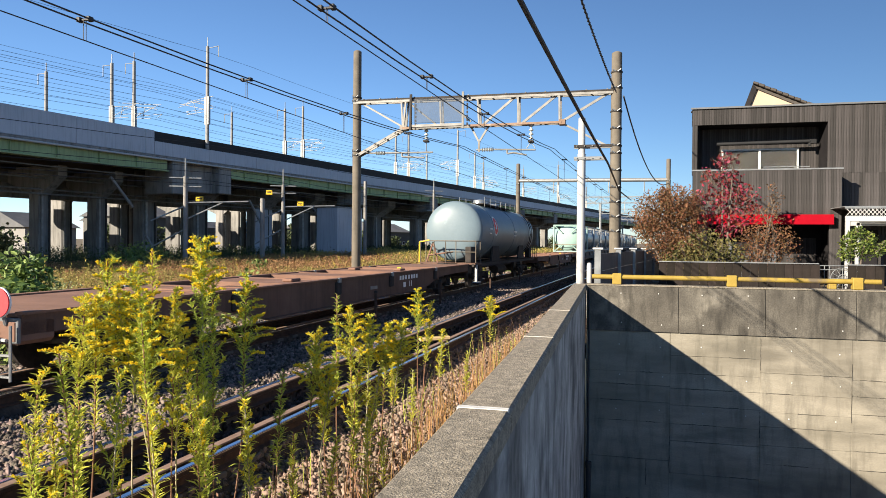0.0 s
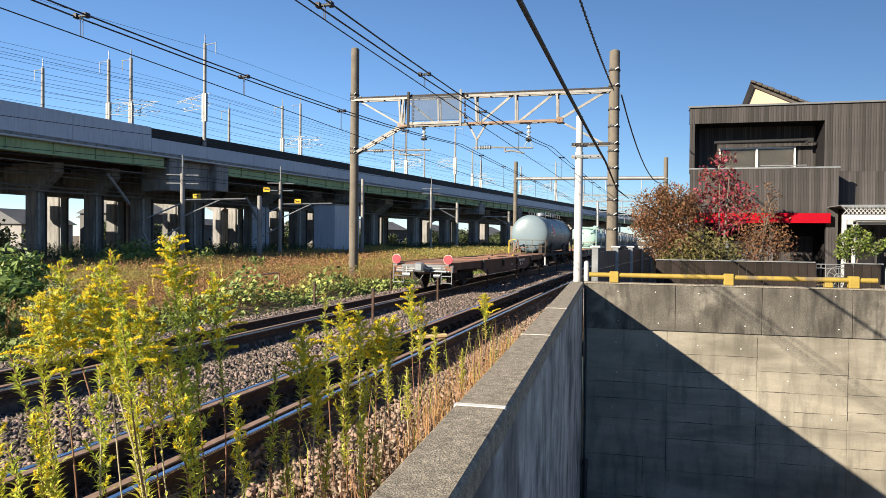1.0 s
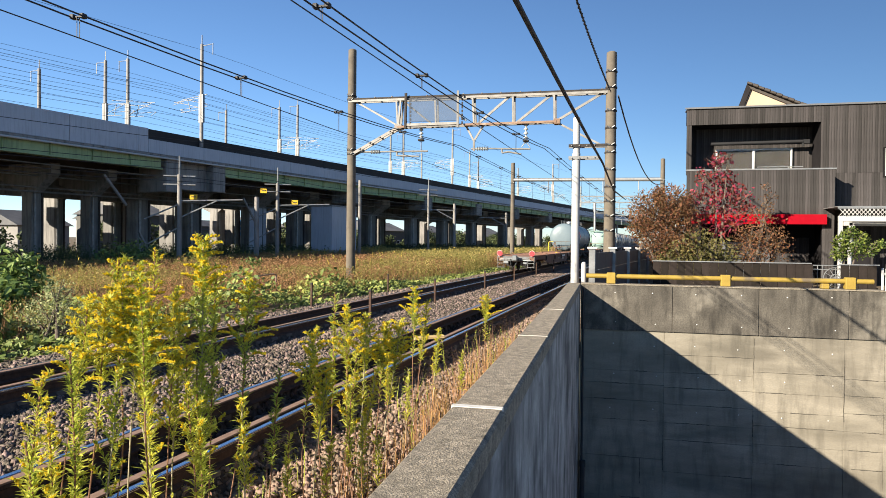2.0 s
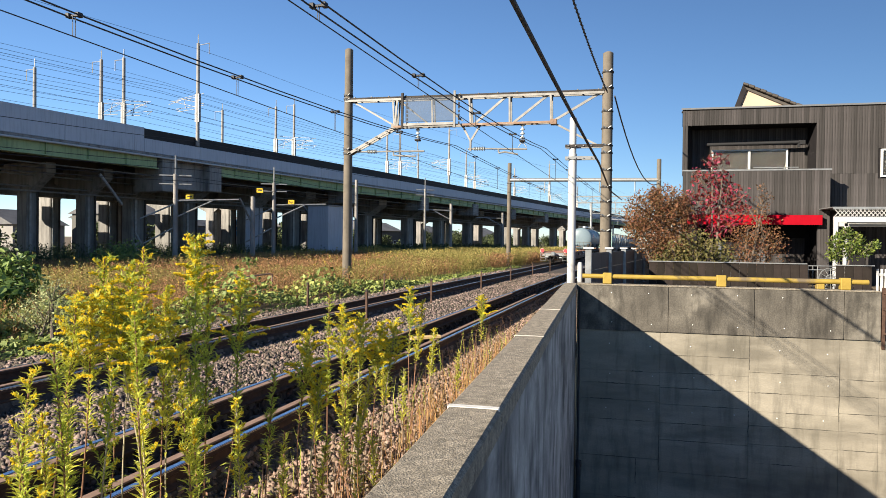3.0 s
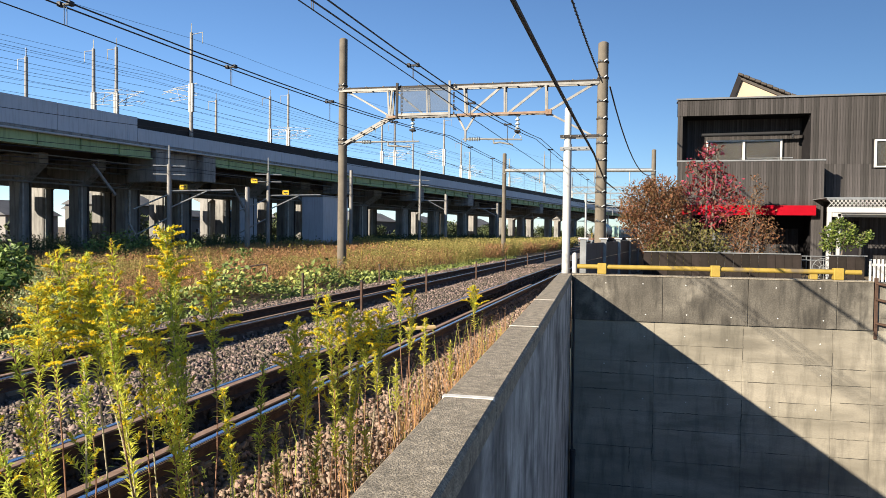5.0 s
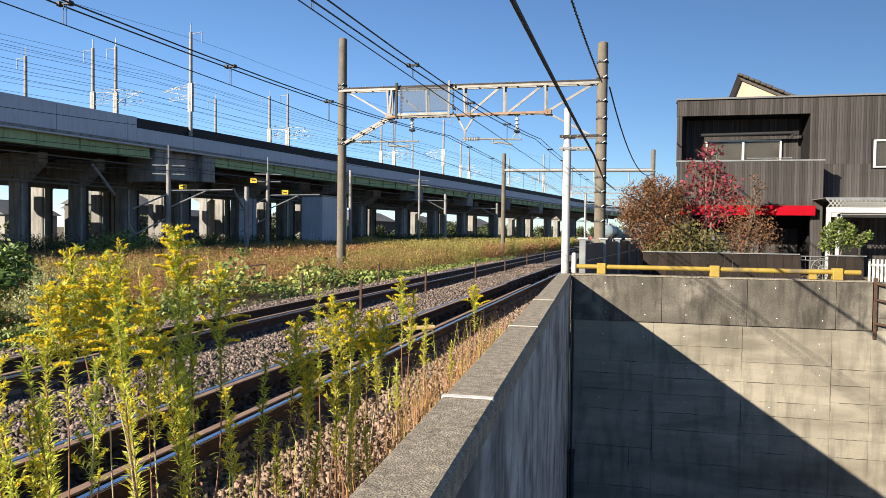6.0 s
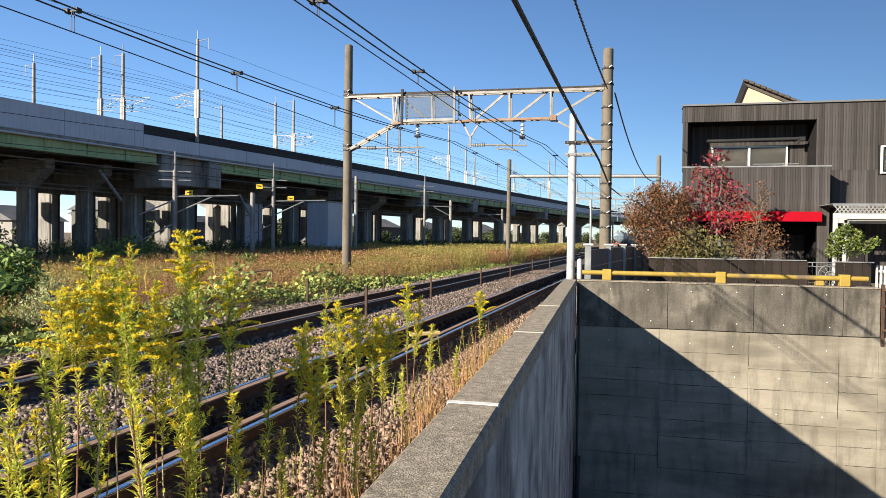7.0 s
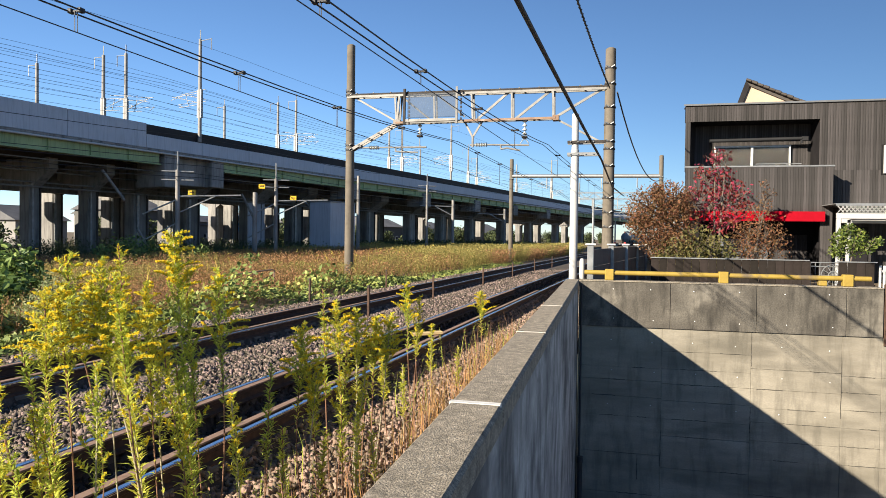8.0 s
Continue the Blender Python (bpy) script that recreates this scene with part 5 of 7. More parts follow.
def build_fences():
    # steel hoarding that leads away along the railway
    a, b = Vector((-0.28, 15.2, 0)), Vector((2.05, 31.0, 0))
    d = b - a
    f = thing("panel_fence", "grey steel panel fence with rust stains", "fence")
    n = 5
    for i in range(n + 1):
        p = a + d * i / n
        zt = 1.72 - 0.1 * i / n
        part("post", boxed((-0.07, -0.07, 0.0), (0.07, 0.07, zt + 0.06), 0.01, Matrix.Translation(p)), "galvanised", f, "grey steel post")
        part("post_cap", boxed((-0.11, -0.1, zt + 0.06), (0.11, 0.1, zt + 0.1), 0.005, Matrix.Translation(p)), "white_frame", f)
        if i < n:
            q = a + d * (i + 1) / n
            off = Vector((-0.02, 0, 0))
            for k in range(4):
                z = 0.1 + k * 0.4
                part("panel", beam(bmesh.new(), p + off + Vector((0, 0, z + 0.19)), q + off + Vector((0, 0, z + 0.19)), 0.05, 0.385), "fence_steel", f)
    for (x0, x1, zt) in ((1.45, 5.95, 1.38), (6.75, 7.75, 1.36)):
        w = thing("board_fence", "dark brown upright board fence with a metal cap", "fence", None, "board fences")
        n = round((x1 - x0) / 0.24)
        first = part("board", boxed((0.004, 0, 0.36), (0.236, 0.025, zt - 0.03), 0.004), "fence_wood", w, m=pose(x0, 22.2, 0))
        for i in range(1, n):
            piece("board", first.data, w, pose(x0 + 0.24 * i, 22.2 - 0.004 * (i % 3), 0))
        part("cap_rail", boxed((x0 - 0.02, 22.17, zt - 0.028), (x1 + 0.02, 22.26, zt)), "galvanised", w)
        part("rail", boxed((x0, 22.23, 0.6), (x1, 22.28, 0.68)), "fence_wood", w)
    g = thing("garden_gate", "grey wrought iron gate with a wheel ornament", "gate")
    x0, x1, y = 5.98, 7.3, 22.6
    part("frame", rods([((x0, y, 0.4), (x0, y, 1.32)), ((x1, y, 0.4), (x1, y, 1.32)), ((x0, y, 1.3), (x1, y, 1.3)), ((x0, y, 1.18), (x1, y, 1.18)), ((x0, y, 0.5), (x1, y, 0.5))], 0.016, 6), "galvanised", g)
    for i in range(1, 7):
        x = x0 + 0.13 * i if i < 5 else x1 - 0.1 * (7 - i)
        if i not in (4, 5):
            part("bar", rods([((x, y, 0.5), (x, y, 1.3))], 0.01, 5), "galvanised", g)
    c = Vector((6.72, y - 0.03, 0.92))
    for r in (0.32, 0.12):
        b = bmesh.new()
        pts = [c + Vector((r * math.cos(k * math.tau / 24), 0, r * math.sin(k * math.tau / 24))) for k in range(25)]
        for p, q in zip(pts, pts[1:]):
            rod(b, p, q, 0.014, seg=5)
        part("ring", b, "galvanised", g)
    part("spokes", rods([(c, c + Vector((0.32 * math.cos(k * math.tau / 12), 0, 0.32 * math.sin(k * math.tau / 12)))) for k in range(12)], 0.009, 5), "galvanised", g)
    k = thing("white_fence", "white picket fence panel", "fence", pose(7.9, 22.4, 0))
    for i in range(18):
        part("picket", boxed((0.11 * i, 0, 0.36), (0.11 * i + 0.06, 0.03, 1.25), 0.005), "white_frame", k)
    part("rail", boxed((0, 0.03, 1.05), (2.0, 0.05, 1.12)), "white_frame", k)
    # stair rail end at the pit's corner
    s = thing("stair_rail", "brown steel handrail going down beside the pit", "railing")
    part("post", boxed((5.08, 14.1, 0.0), (5.14, 14.16, 1.15), 0.006), "rail_side", s)
    part("rail", rods([((5.1, 14.1, 1.05), (6.4, 13.8, 0.75)), ((5.1, 14.1, 0.75), (6.4, 13.8, 0.45)), ((5.1, 14.1, 0.3), (6.4, 13.8, 0.1)), ((6.0, 13.9, 0.8), (6.0, 13.9, 0.1))], 0.025, 6), "rail_side", s)


def leaf_cloud(name, centres, n, size, material, parent, seed, squash=1.0, up=0.0, label=""):
    """Many small folded leaves spread through overlapping uneven lumps: (x, y, z, radius)."""
    rs = np.random.RandomState(seed)
    cs = np.array(centres)
    w = cs[:, 3] ** 2.2
    pick = rs.choice(len(cs), n, p=w / w.sum())
    d = rs.normal(size=(n, 3))
    d /= np.linalg.norm(d, axis=1)[:, None]
    r = cs[pick, 3] * rs.rand(n) ** 0.42 * (0.8 + 0.45 * rs.rand(n))
    c = cs[pick, :3] + d * r[:, None] * np.array([1, 1, squash])
    nrm = d * 0.5 + rs.normal(size=(n, 3)) * 0.7 + np.array([0, 0, up])
    nrm /= np.linalg.norm(nrm, axis=1)[:, None]
    t = np.cross(nrm, rs.normal(size=(n, 3)))
    t /= np.linalg.norm(t, axis=1)[:, None]
    b = np.cross(nrm, t)
    s = size * (0.6 + 0.8 * rs.rand(n))[:, None]
    v = np.stack([c - t * s, c + b * s * 0.5 + nrm * s * 0.12, c + t * s, c - b * s * 0.5 + nrm * s * 0.12], 1).reshape(-1, 3)
    k = np.arange(n)[:, None] * 4
    f = np.concatenate([k + [0, 1, 2], k + [0, 2, 3]], 0)
    return from_arrays(name, v, f, material, parent, label)


def tree(name, label, x, y, z0, stems, lumps, n, size, leaf_mat, seed, category="tree"):
    t = thing(name, label, category, pose(x, y, z0))
    rs = np.random.RandomState(seed)
    b = bmesh.new()
    for k in range(stems):
        p = Vector((0.25 * rs.randn() if stems > 1 else 0, 0.2 * rs.randn() if stems > 1 else 0, 0))
        top = lumps[k % len(lumps)]
        q = Vector((top[0] * 0.6, top[1] * 0.6, top[2] * 0.75))
        rod(b, p, p.lerp(q, 0.55), 0.055, 0.04, 8)
        rod(b, p.lerp(q, 0.55), Vector(top[:3]), 0.04, 0.015, 6)
    part("trunk", b, "bark", t)
    b = bmesh.new()
    for lx, ly, lz, lr in lumps:
        for _ in range(7):
            d = Vector(rs.randn(3)).normalized() * lr * 1.05
            d.z = abs(d.z) * 0.9
            rod(b, (lx * 0.7, ly * 0.7, lz - lr * 0.6), Vector((lx, ly, lz)) + d, 0.016, 0.005, 5)
    part("limb", b, "bark", t)
    leaf_cloud("crown", lumps, n, size, leaf_mat, t, seed + 1)
    return t


def build_trees():
    tree("maple_tree", "rusty brown autumn tree with dense small leaves", 1.78, 24.2, 0.4, 3,
         [(-0.3, 0, 2.5, 0.82), (0.35, 0, 2.75, 0.75), (-0.6, 0.1, 2.0, 0.5), (0.65, 0.1, 2.2, 0.68), (0.0, 0, 1.6, 0.68), (0.6, -0.1, 1.35, 0.66), (0.0, 0.1, 3.1, 0.35), (0.75, 0, 2.75, 0.4), (0.1, 0, 0.9, 0.4)], 13500, 0.043, "tree_rust", 21)
    tree("red_tree", "slender tree with crimson red autumn leaves", 3.75, 24.8, 0.4, 2,
         [(-0.1, 0, 4.35, 0.33), (0.25, 0, 4.4, 0.22), (-0.45, 0, 3.75, 0.42), (0.15, 0.1, 3.6, 0.5), (0.6, 0, 3.1, 0.5), (-0.8, 0, 3.1, 0.35), (-0.2, 0.1, 2.9, 0.6), (0.5, 0, 2.4, 0.5), (-1.1, 0, 2.9, 0.26), (0.1, 0, 2.1, 0.5), (0.9, 0, 2.7, 0.3), (-0.6, 0, 2.4, 0.4)], 1500, 0.075, "tree_red", 31)
    tree("bare_shrub", "thin twiggy shrub with dry reddish brown leaves", 4.85, 24.0, 0.4, 6,
         [(0, 0, 1.5, 0.7), (0.35, 0, 1.9, 0.55), (-0.35, 0, 1.8, 0.5), (0.1, 0, 2.5, 0.42), (0.3, 0, 3.0, 0.28), (0, 0, 1.0, 0.6), (0.2, 0, 3.4, 0.16), (0.6, 0, 1.4, 0.5), (-0.5, 0, 1.2, 0.5)], 2700, 0.04, "tree_rust", 41, "shrub")
    tree("olive_shrub", "dull olive green garden shrub behind the board fence", 3.0, 23.6, 0.4, 4,
         [(-0.6, 0, 1.1, 0.6), (0, 0.1, 1.4, 0.65), (0.6, 0, 1.2, 0.6), (0.9, 0, 0.9, 0.45), (-1.1, 0, 0.9, 0.4), (0.1, 0, 0.6, 0.6)], 2900, 0.05, "tree_olive", 51, "shrub")
    tree("citrus_tree", "small green citrus tree with yellow fruit by the porch", 7.35, 23.4, 0.4, 2,
         [(-0.2, 0, 1.6, 0.28), (0.2, 0, 1.4, 0.3), (0.0, 0, 1.9, 0.22), (0.6, 0, 1.4, 0.22), (-0.3, 0, 1.25, 0.24), (0.85, 0, 1.55, 0.16), (0.35, 0, 1.7, 0.24)], 1900, 0.045, "citrus_leaf", 61)


build_house()
build_fences()
build_trees()

# ---- goods train on the far track ----
WHEELS = []


def bogie(parent, y, spin):
    b = bmesh.new()
    for s in (-1, 1):
        box(b, (s * 0.82 - 0.07, y - 1.25, 0.42), (s * 0.82 + 0.07, y + 1.25, 0.62), 0.03)
        for dy in (-0.85, 0.85):
            box(b, (s * 0.84 - 0.11, y + dy - 0.16, 0.3), (s * 0.84 + 0.11, y + dy + 0.16, 0.58), 0.03)
            rod(b, (s * 0.92, y + dy, 0.43), (s * 0.99, y + dy, 0.43), 0.11, seg=10)
        for dy in (-0.16, 0, 0.16):
            rod(b, (s * 0.84, y + dy, 0.25), (s * 0.84, y + dy, 0.6), 0.075, seg=8)
        box(b, (s * 0.84 - 0.1, y - 0.35, 0.18), (s * 0.84 + 0.1, y + 0.35, 0.27), 0.02)
    box(b, (-0.8, y - 0.25, 0.45), (0.8, y + 0.25, 0.72), 0.03)
    part("bogie_frame", b, "wagon_under", parent, "dark cast steel bogie")
    for dy in (-0.85, 0.85):
        w = bmesh.new()
        for s in (-1, 1):
            lathe(w, [(0.1, 0.0), (0.2, 0.02), (0.36, 0.0), (0.43, 0.0), (0.425, 0.1), (0.455, 0.105), (0.45, 0.13), (0.36, 0.13), (0.2, 0.1), (0.1, 0.12)], 22,
                  Matrix.Translation((s * 0.63, 0, 0)) @ Matrix.Rotation(radians(-90 * s), 4, "Y"))
        rod(w, (-0.95, 0, 0), (0.95, 0, 0), 0.075, seg=10)
        ws = part("wheelset", w, "wheel_steel", parent, "worn steel wheelset", m=pose(0, y + dy, 0.43))
        if spin:
            WHEELS.append((ws, y + dy))


def coupler(parent, y, s, material="wagon_under"):
    b = bmesh.new()
    box(b, (-0.11, min(y, y + s * 0.35), 0.8), (0.11, max(y, y + s * 0.35), 0.98), 0.03)
    box(b, (-0.17, min(y + s * 0.3, y + s * 0.52), 0.72), (0.15, max(y + s * 0.3, y + s * 0.52), 1.06), 0.05)
    part("coupler", b, material, parent, "greasy steel knuckle coupler")


def flat_wagon(length, label, spin=False, rear=False):
    t = thing("flat_wagon", label, "railway wagon", None, "wagons of the goods train")
    L = length / 2
    w = 1.2
    for s in (-1, 1):
        b = bmesh.new()
        out = [(-L, 1.02), (L, 1.02), (L, 0.78), (L - 3.6, 0.74), (L - 5.2, 0.42), (-L + 5.2, 0.42), (-L + 3.6, 0.74), (-L, 0.78)]
        a = [b.verts.new((s * w, y, z)) for y, z in out]
        c = [b.verts.new((s * (w - 0.05), y, z)) for y, z in out]
        b.faces.new(a), b.faces.new(c[::-1])
        for i in range(len(out)):
            b.faces.new((a[i], a[(i + 1) % 8], c[(i + 1) % 8], c[i]))
        sill = part("side_sill", b, "wagon_brown", t, "dusty brown fish belly side beam")
        part("lower_flange", boxed((s * w - 0.07, -L + 5.2, 0.4), (s * w + 0.07, L - 5.2, 0.43)), "wagon_brown", sill)
        part("top_flange", boxed((s * w - 0.1, -L, 1.02), (s * w + 0.05, L, 1.05)), "wagon_deck", sill)
        for y in (-5.6, -1.6, 1.7, 5.6):
            part("latch", boxed((s * w - 0.03, y - 0.12, 0.66), (s * w + 0.07, y + 0.12, 0.96), 0.03), "wagon_under", sill, "black container latch")
            part("latch_tip", boxed((s * w + 0.02, y - 0.06, 0.94), (s * w + 0.09, y + 0.06, 1.06), 0.015), "galvanised", sill)
        for y, q in ((2.4, 0.13), (2.62, 0.13), (2.84, 0.13), (3.1, 0.13), (3.34, 0.13), (3.56, 0.13), (3.78, 0.13)):
            part("mark", boxed((s * w + 0.001, y, 0.8), (s * w + 0.006, y + q, 0.92)), "disc_white", sill, "pale bars for stencilled marks") if s > 0 else None
        if s > 0:
            part("mark", boxed((w + 0.001, 2.7, 0.58), (w + 0.006, 2.9, 0.72)), "disc_white", sill)
            part("mark", boxed((w + 0.001, 3.2, 0.58), (w + 0.006, 3.24, 0.74)), "disc_white", sill)
            part("mark", boxed((w + 0.001, 3.36, 0.58), (w + 0.006, 3.4, 0.74)), "disc_white", sill)
            part("slot", boxed((w + 0.001, 0.3, 0.66), (w + 0.012, 0.75, 0.74)), "galvanised", sill)
    # deck: end plates, middle plates, open pockets between
    for a, b_ in ((-L, -L + 3.6), (-3.6, -2.0), (-0.6, 0.8), (2.4, 4.0), (L - 3.6, L), (5.0, 5.7), (-5.7, -5.0)):
        part("deck_plate", boxed((-w + 0.06, a, 0.985), (w - 0.06, b_, 1.025), 0.005), "wagon_deck", t, "rusty red brown deck plate")
    for y in (-L + 3.6, -5.0, -3.6, -2.0, -0.6, 0.8, 2.4, 4.0, 5.0, L - 3.6):
        part("cross_beam", boxed((-w + 0.06, y - 0.06, 0.62), (w - 0.06, y + 0.06, 1.04)), "wagon_deck", t)
    part("centre_sill", boxed((-0.3, -L + 0.2, 0.6), (0.3, L - 0.2, 0.96)), "wagon_brown", t)
    for y, x in ((-2.8, 0.7), (3.2, -0.6), (3.4, 0.8)):
        part("floor_pin", boxed((x - 0.12, y - 0.2, 1.025), (x + 0.12, y + 0.2, 1.09), 0.02), "wagon_deck", t)
    part("yellow_pin", boxed((0.4, 4.2, 1.03), (0.55, 4.35, 1.09), 0.02), "sign_yellow", t)
    bogie(t, -L + 2.6, spin), bogie(t, L - 2.6, spin)
    coupler(t, -L, -1, "tank_steel" if rear else "wagon_under"), coupler(t, L, 1)
    part("end_beam", boxed((-w, -L - 0.04, 0.68), (w, -L, 0.98), 0.01), "shutter_grey" if rear else "wagon_brown", t, "dusty grey end beam" if rear else "")
    part("end_beam", boxed((-w, L, 0.68), (w, L + 0.04, 1.0), 0.01), "wagon_brown", t)
    if rear:
        for s in (-1, 1):
            d = bmesh.new()
            rod(d, (s * 1.02, -L - 0.16, 1.17), (s * 1.02, -L - 0.14, 1.17), 0.17, seg=28)
            k = part("tail_disc", d, "disc_red", t, "round red tail disc with a pale rim")
            r = bmesh.new()
            rod(r, (s * 1.02, -L - 0.145, 1.17), (s * 1.02, -L - 0.125, 1.17), 0.18, seg=28)
            part("rim", r, "disc_white", k)
            part("bracket", rods([((s * 1.02, -L - 0.12, 1.17), (s * 1.02, -L - 0.05, 0.9))], 0.025, 6), "galvanised", k)
            st = bmesh.new()
            for p, q in (((s * 1.15, -L - 0.1, 0.25), (s * 1.15, -L - 0.1, 0.9)), ((s * 0.75, -L - 0.1, 0.25), (s * 0.75, -L - 0.1, 0.9)), ((s * 1.15, -L - 0.1, 0.3), (s * 0.75, -L - 0.1, 0.3)), ((s * 1.15, -L - 0.1, 0.55), (s * 0.75, -L - 0.1, 0.55))):
                rod(st, p, q, 0.018, seg=6)
            part("step", st, "galvanised", t, "grey steel step")
            part("corner_block", boxed((s * 1.0 - 0.2, -L - 0.05, 0.66), (s * 1.0 + 0.2, -L + 0.5, 0.98), 0.05), "wagon_deck", t)
        for x, z, r, ln in ((-0.62, 0.6, 0.09, 0.3), (0.58, 0.56, 0.07, 0.24), (0.85, 0.72, 0.05, 0.2)):
            part("air_valve", rods([((x - ln / 2, -L - 0.1, z), (x + ln / 2, -L - 0.1, z))], r, 12), "tank_steel", t, "pale cast air valve")
        part("air_pipe", rods([((-1.05, -L - 0.07, 0.74), (-0.3, -L - 0.07, 0.74)), ((0.3, -L - 0.07, 0.72), (1.05, -L - 0.07, 0.72)), ((-0.62, -L - 0.08, 0.6), (-0.62, -L - 0.08, 0.9))], 0.022, 6), "pole_white", t, "pale air pipe")
        ho = bmesh.new()
        for x in (-0.35, 0.32):
            sweep(ho, [(x, -L, 0.78), (x + 0.02, -L - 0.18, 0.7), (x + 0.05, -L - 0.22, 0.45), (x + 0.15, -L - 0.2, 0.3), (x + 0.3, -L - 0.15, 0.42), (x + 0.42, -L - 0.12, 0.62)], 0.025, 8)
        part("brake_hose", ho, "dark_pipe", t, "black rubber brake hoses")
        part("cut_lever", rods([((-1.0, -L - 0.08, 0.82), (0.9, -L - 0.08, 0.82)), ((0.2, -L - 0.08, 0.82), (0.0, -L - 0.4, 0.95))], 0.018, 6), "pole_white", t, "pale uncoupling lever")
    else:
        pl = bmesh.new()
        for x in (-1.1, 1.1):
            rod(pl, (x, -L + 0.05, 1.0), (x, -L + 0.05, 1.75), 0.02, seg=6)
        rod(pl, (-1.1, -L + 0.05, 1.75), (1.1, -L + 0.05, 1.75), 0.02, seg=6)
        part("end_rail", pl, "wagon_deck", t, "rusty end railing")
    return t


def tank_shell(parent, r, y0, y1, zc, material, dish=0.35, label="", rings=0):
    b = bmesh.new()
    n = 7
    prof = [(0.001, y0)]
    for i in range(1, n + 1):
        a = i / n * math.pi / 2
        prof.append((r * math.sin(a) ** 0.82, y0 + dish * (1 - math.cos(a))))
    prof += [(r, y0 + (y1 - y0) * k) for k in (0.3, 0.5, 0.7)]
    for i in range(n, 0, -1):
        a = i / n * math.pi / 2
        prof.append((r * math.sin(a) ** 0.82, y1 - dish * (1 - math.cos(a))))
    prof.append((0.001, y1))
    lathe(b, prof, 40, Matrix.Translation((0, 0, zc)) @ Matrix.Rotation(radians(-90), 4, "X"))
    return part("tank", b, material, parent, label, smooth=True)


def tank_wagon():
    t = thing("tank_wagon", "pale blue grey tank wagon with railings and a red emblem", "railway wagon", None, "wagons of the goods train")
    L, r, zc = 6.7, 1.27, 2.38
    tk = tank_shell(t, r, -6.1, 6.1, zc, "tank_blue", 0.38, "glossy pale blue steel tank")
    for y in (-3.8, 0.6, 4.4):
        s = bmesh.new()
        lathe(s, [(r + 0.001, y - 0.03), (r + 0.012, y - 0.03), (r + 0.012, y + 0.03), (r + 0.001, y + 0.03)], 40, Matrix.Translation((0, 0, zc)) @ Matrix.Rotation(radians(-90), 4, "X"))
        part("weld_band", s, "tank_blue", tk)
    # emblem: plain red and pale shapes on the curved side
    for rad, mt, dx in ((0.46, "disc_white", 0.004), (0.38, "disc_red", 0.009), (0.17, "disc_white", 0.014)):
        e = bmesh.new()
        vs = []
        for k in range(28):
            a = k * math.tau / 28
            yy, uu = rad * math.cos(a) * 0.85, rad * math.sin(a)
            ang = uu / r
            vs.append(e.verts.new(((r + dx) * math.cos(ang + 0.22), -3.4 + yy, zc + (r + dx) * math.sin(ang + 0.22))))
        c = e.verts.new(((r + dx + 0.02) * math.cos(0.22), -3.4, zc + (r + dx + 0.02) * math.sin(0.22)))
        for k in range(28):
            e.faces.new((vs[k], vs[(k + 1) % 28], c))
        part("emblem", e, mt, tk, "plain round red and white emblem")
    for y, z, w in ((-4.6, 2.5, 0.5), (-4.6, 2.3, 0.35), (0.4, 2.45, 0.7), (0.5, 2.25, 0.5)):
        part("mark", boxed((math.sqrt(r * r - (z - zc) ** 2) + 0.002, y, z - 0.03), (math.sqrt(r * r - (z - zc) ** 2) + 0.012, y + w, z + 0.03)), "disc_white", tk, "pale bar for stencilled text")
    # frame, skirts
    part("underframe", boxed((-0.45, -L, 0.72), (0.45, L, 1.06), 0.02), "wagon_under", t)
    for y in (-L, L - 1.0):
        part("platform", boxed((-1.2, y, 0.98), (1.2, y + 1.0, 1.06), 0.01), "wagon_brown", t, "rusty end platform")
    for s in (-1, 1):
        for y in (-3.6, 2.2):
            k = bmesh.new()
            vs = [(y, 1.06), (y + 1.6, 1.06), (y + 1.35, 1.75), (y + 0.25, 1.75)]
            a = [k.verts.new((s * 1.12, yy, zz)) for yy, zz in vs]
            c = [k.verts.new((s * 1.04, yy, zz)) for yy, zz in vs]
            k.faces.new(a), k.faces.new(c[::-1])
            for i in range(4):
                k.faces.new((a[i], a[(i + 1) % 4], c[(i + 1) % 4], c[i]))
            part("saddle", k, "wagon_under", t)
        part("side_frame", boxed((s * 1.1 - 0.05, -L, 0.9), (s * 1.1 + 0.05, L, 1.02)), "wagon_under", t)
        part("reservoir", rods([((s * 0.75, -1.6, 0.6), (s * 0.75, 0.2, 0.6))], 0.2, 14), "wagon_under", t)
        part("side_step", boxed((s * 1.2 - 0.15, -L + 0.05, 0.24), (s * 1.2 + 0.1, -L + 0.55, 0.29)), "pole_white", t, "white painted step")
        part("step_hanger", boxed((s * 1.15 - 0.04, -L + 0.25, 0.28), (s * 1.15 + 0.04, -L + 0.4, 1.0)), "pole_white", t)
    # railings round both ends
    for e in (-1, 1):
        y0 = e * (L - 0.05)
        y1 = e * (L - 0.75)
        rb = bmesh.new()
        rod(rb, (-1.2, y0, 1.95), (1.2, y0, 1.95), 0.022, seg=6)
        rod(rb, (-0.1, y0, 1.5), (1.2, y0, 1.5), 0.018, seg=6)
        for x in (-1.2, -0.6, -0.1, 0.35, 1.2):
            rod(rb, (x, y0, 1.05), (x, y0, 1.95), 0.02, seg=6)
        for x in (-1.2, 1.2):
            rod(rb, (x, y0, 1.95), (x, y1, 1.95), 0.022, seg=6)
            rod(rb, (x, y1, 1.05), (x, y1, 1.95), 0.02, seg=6)
        part("end_railing", rb, "pole_concrete", t, "brown grey tubular railing")
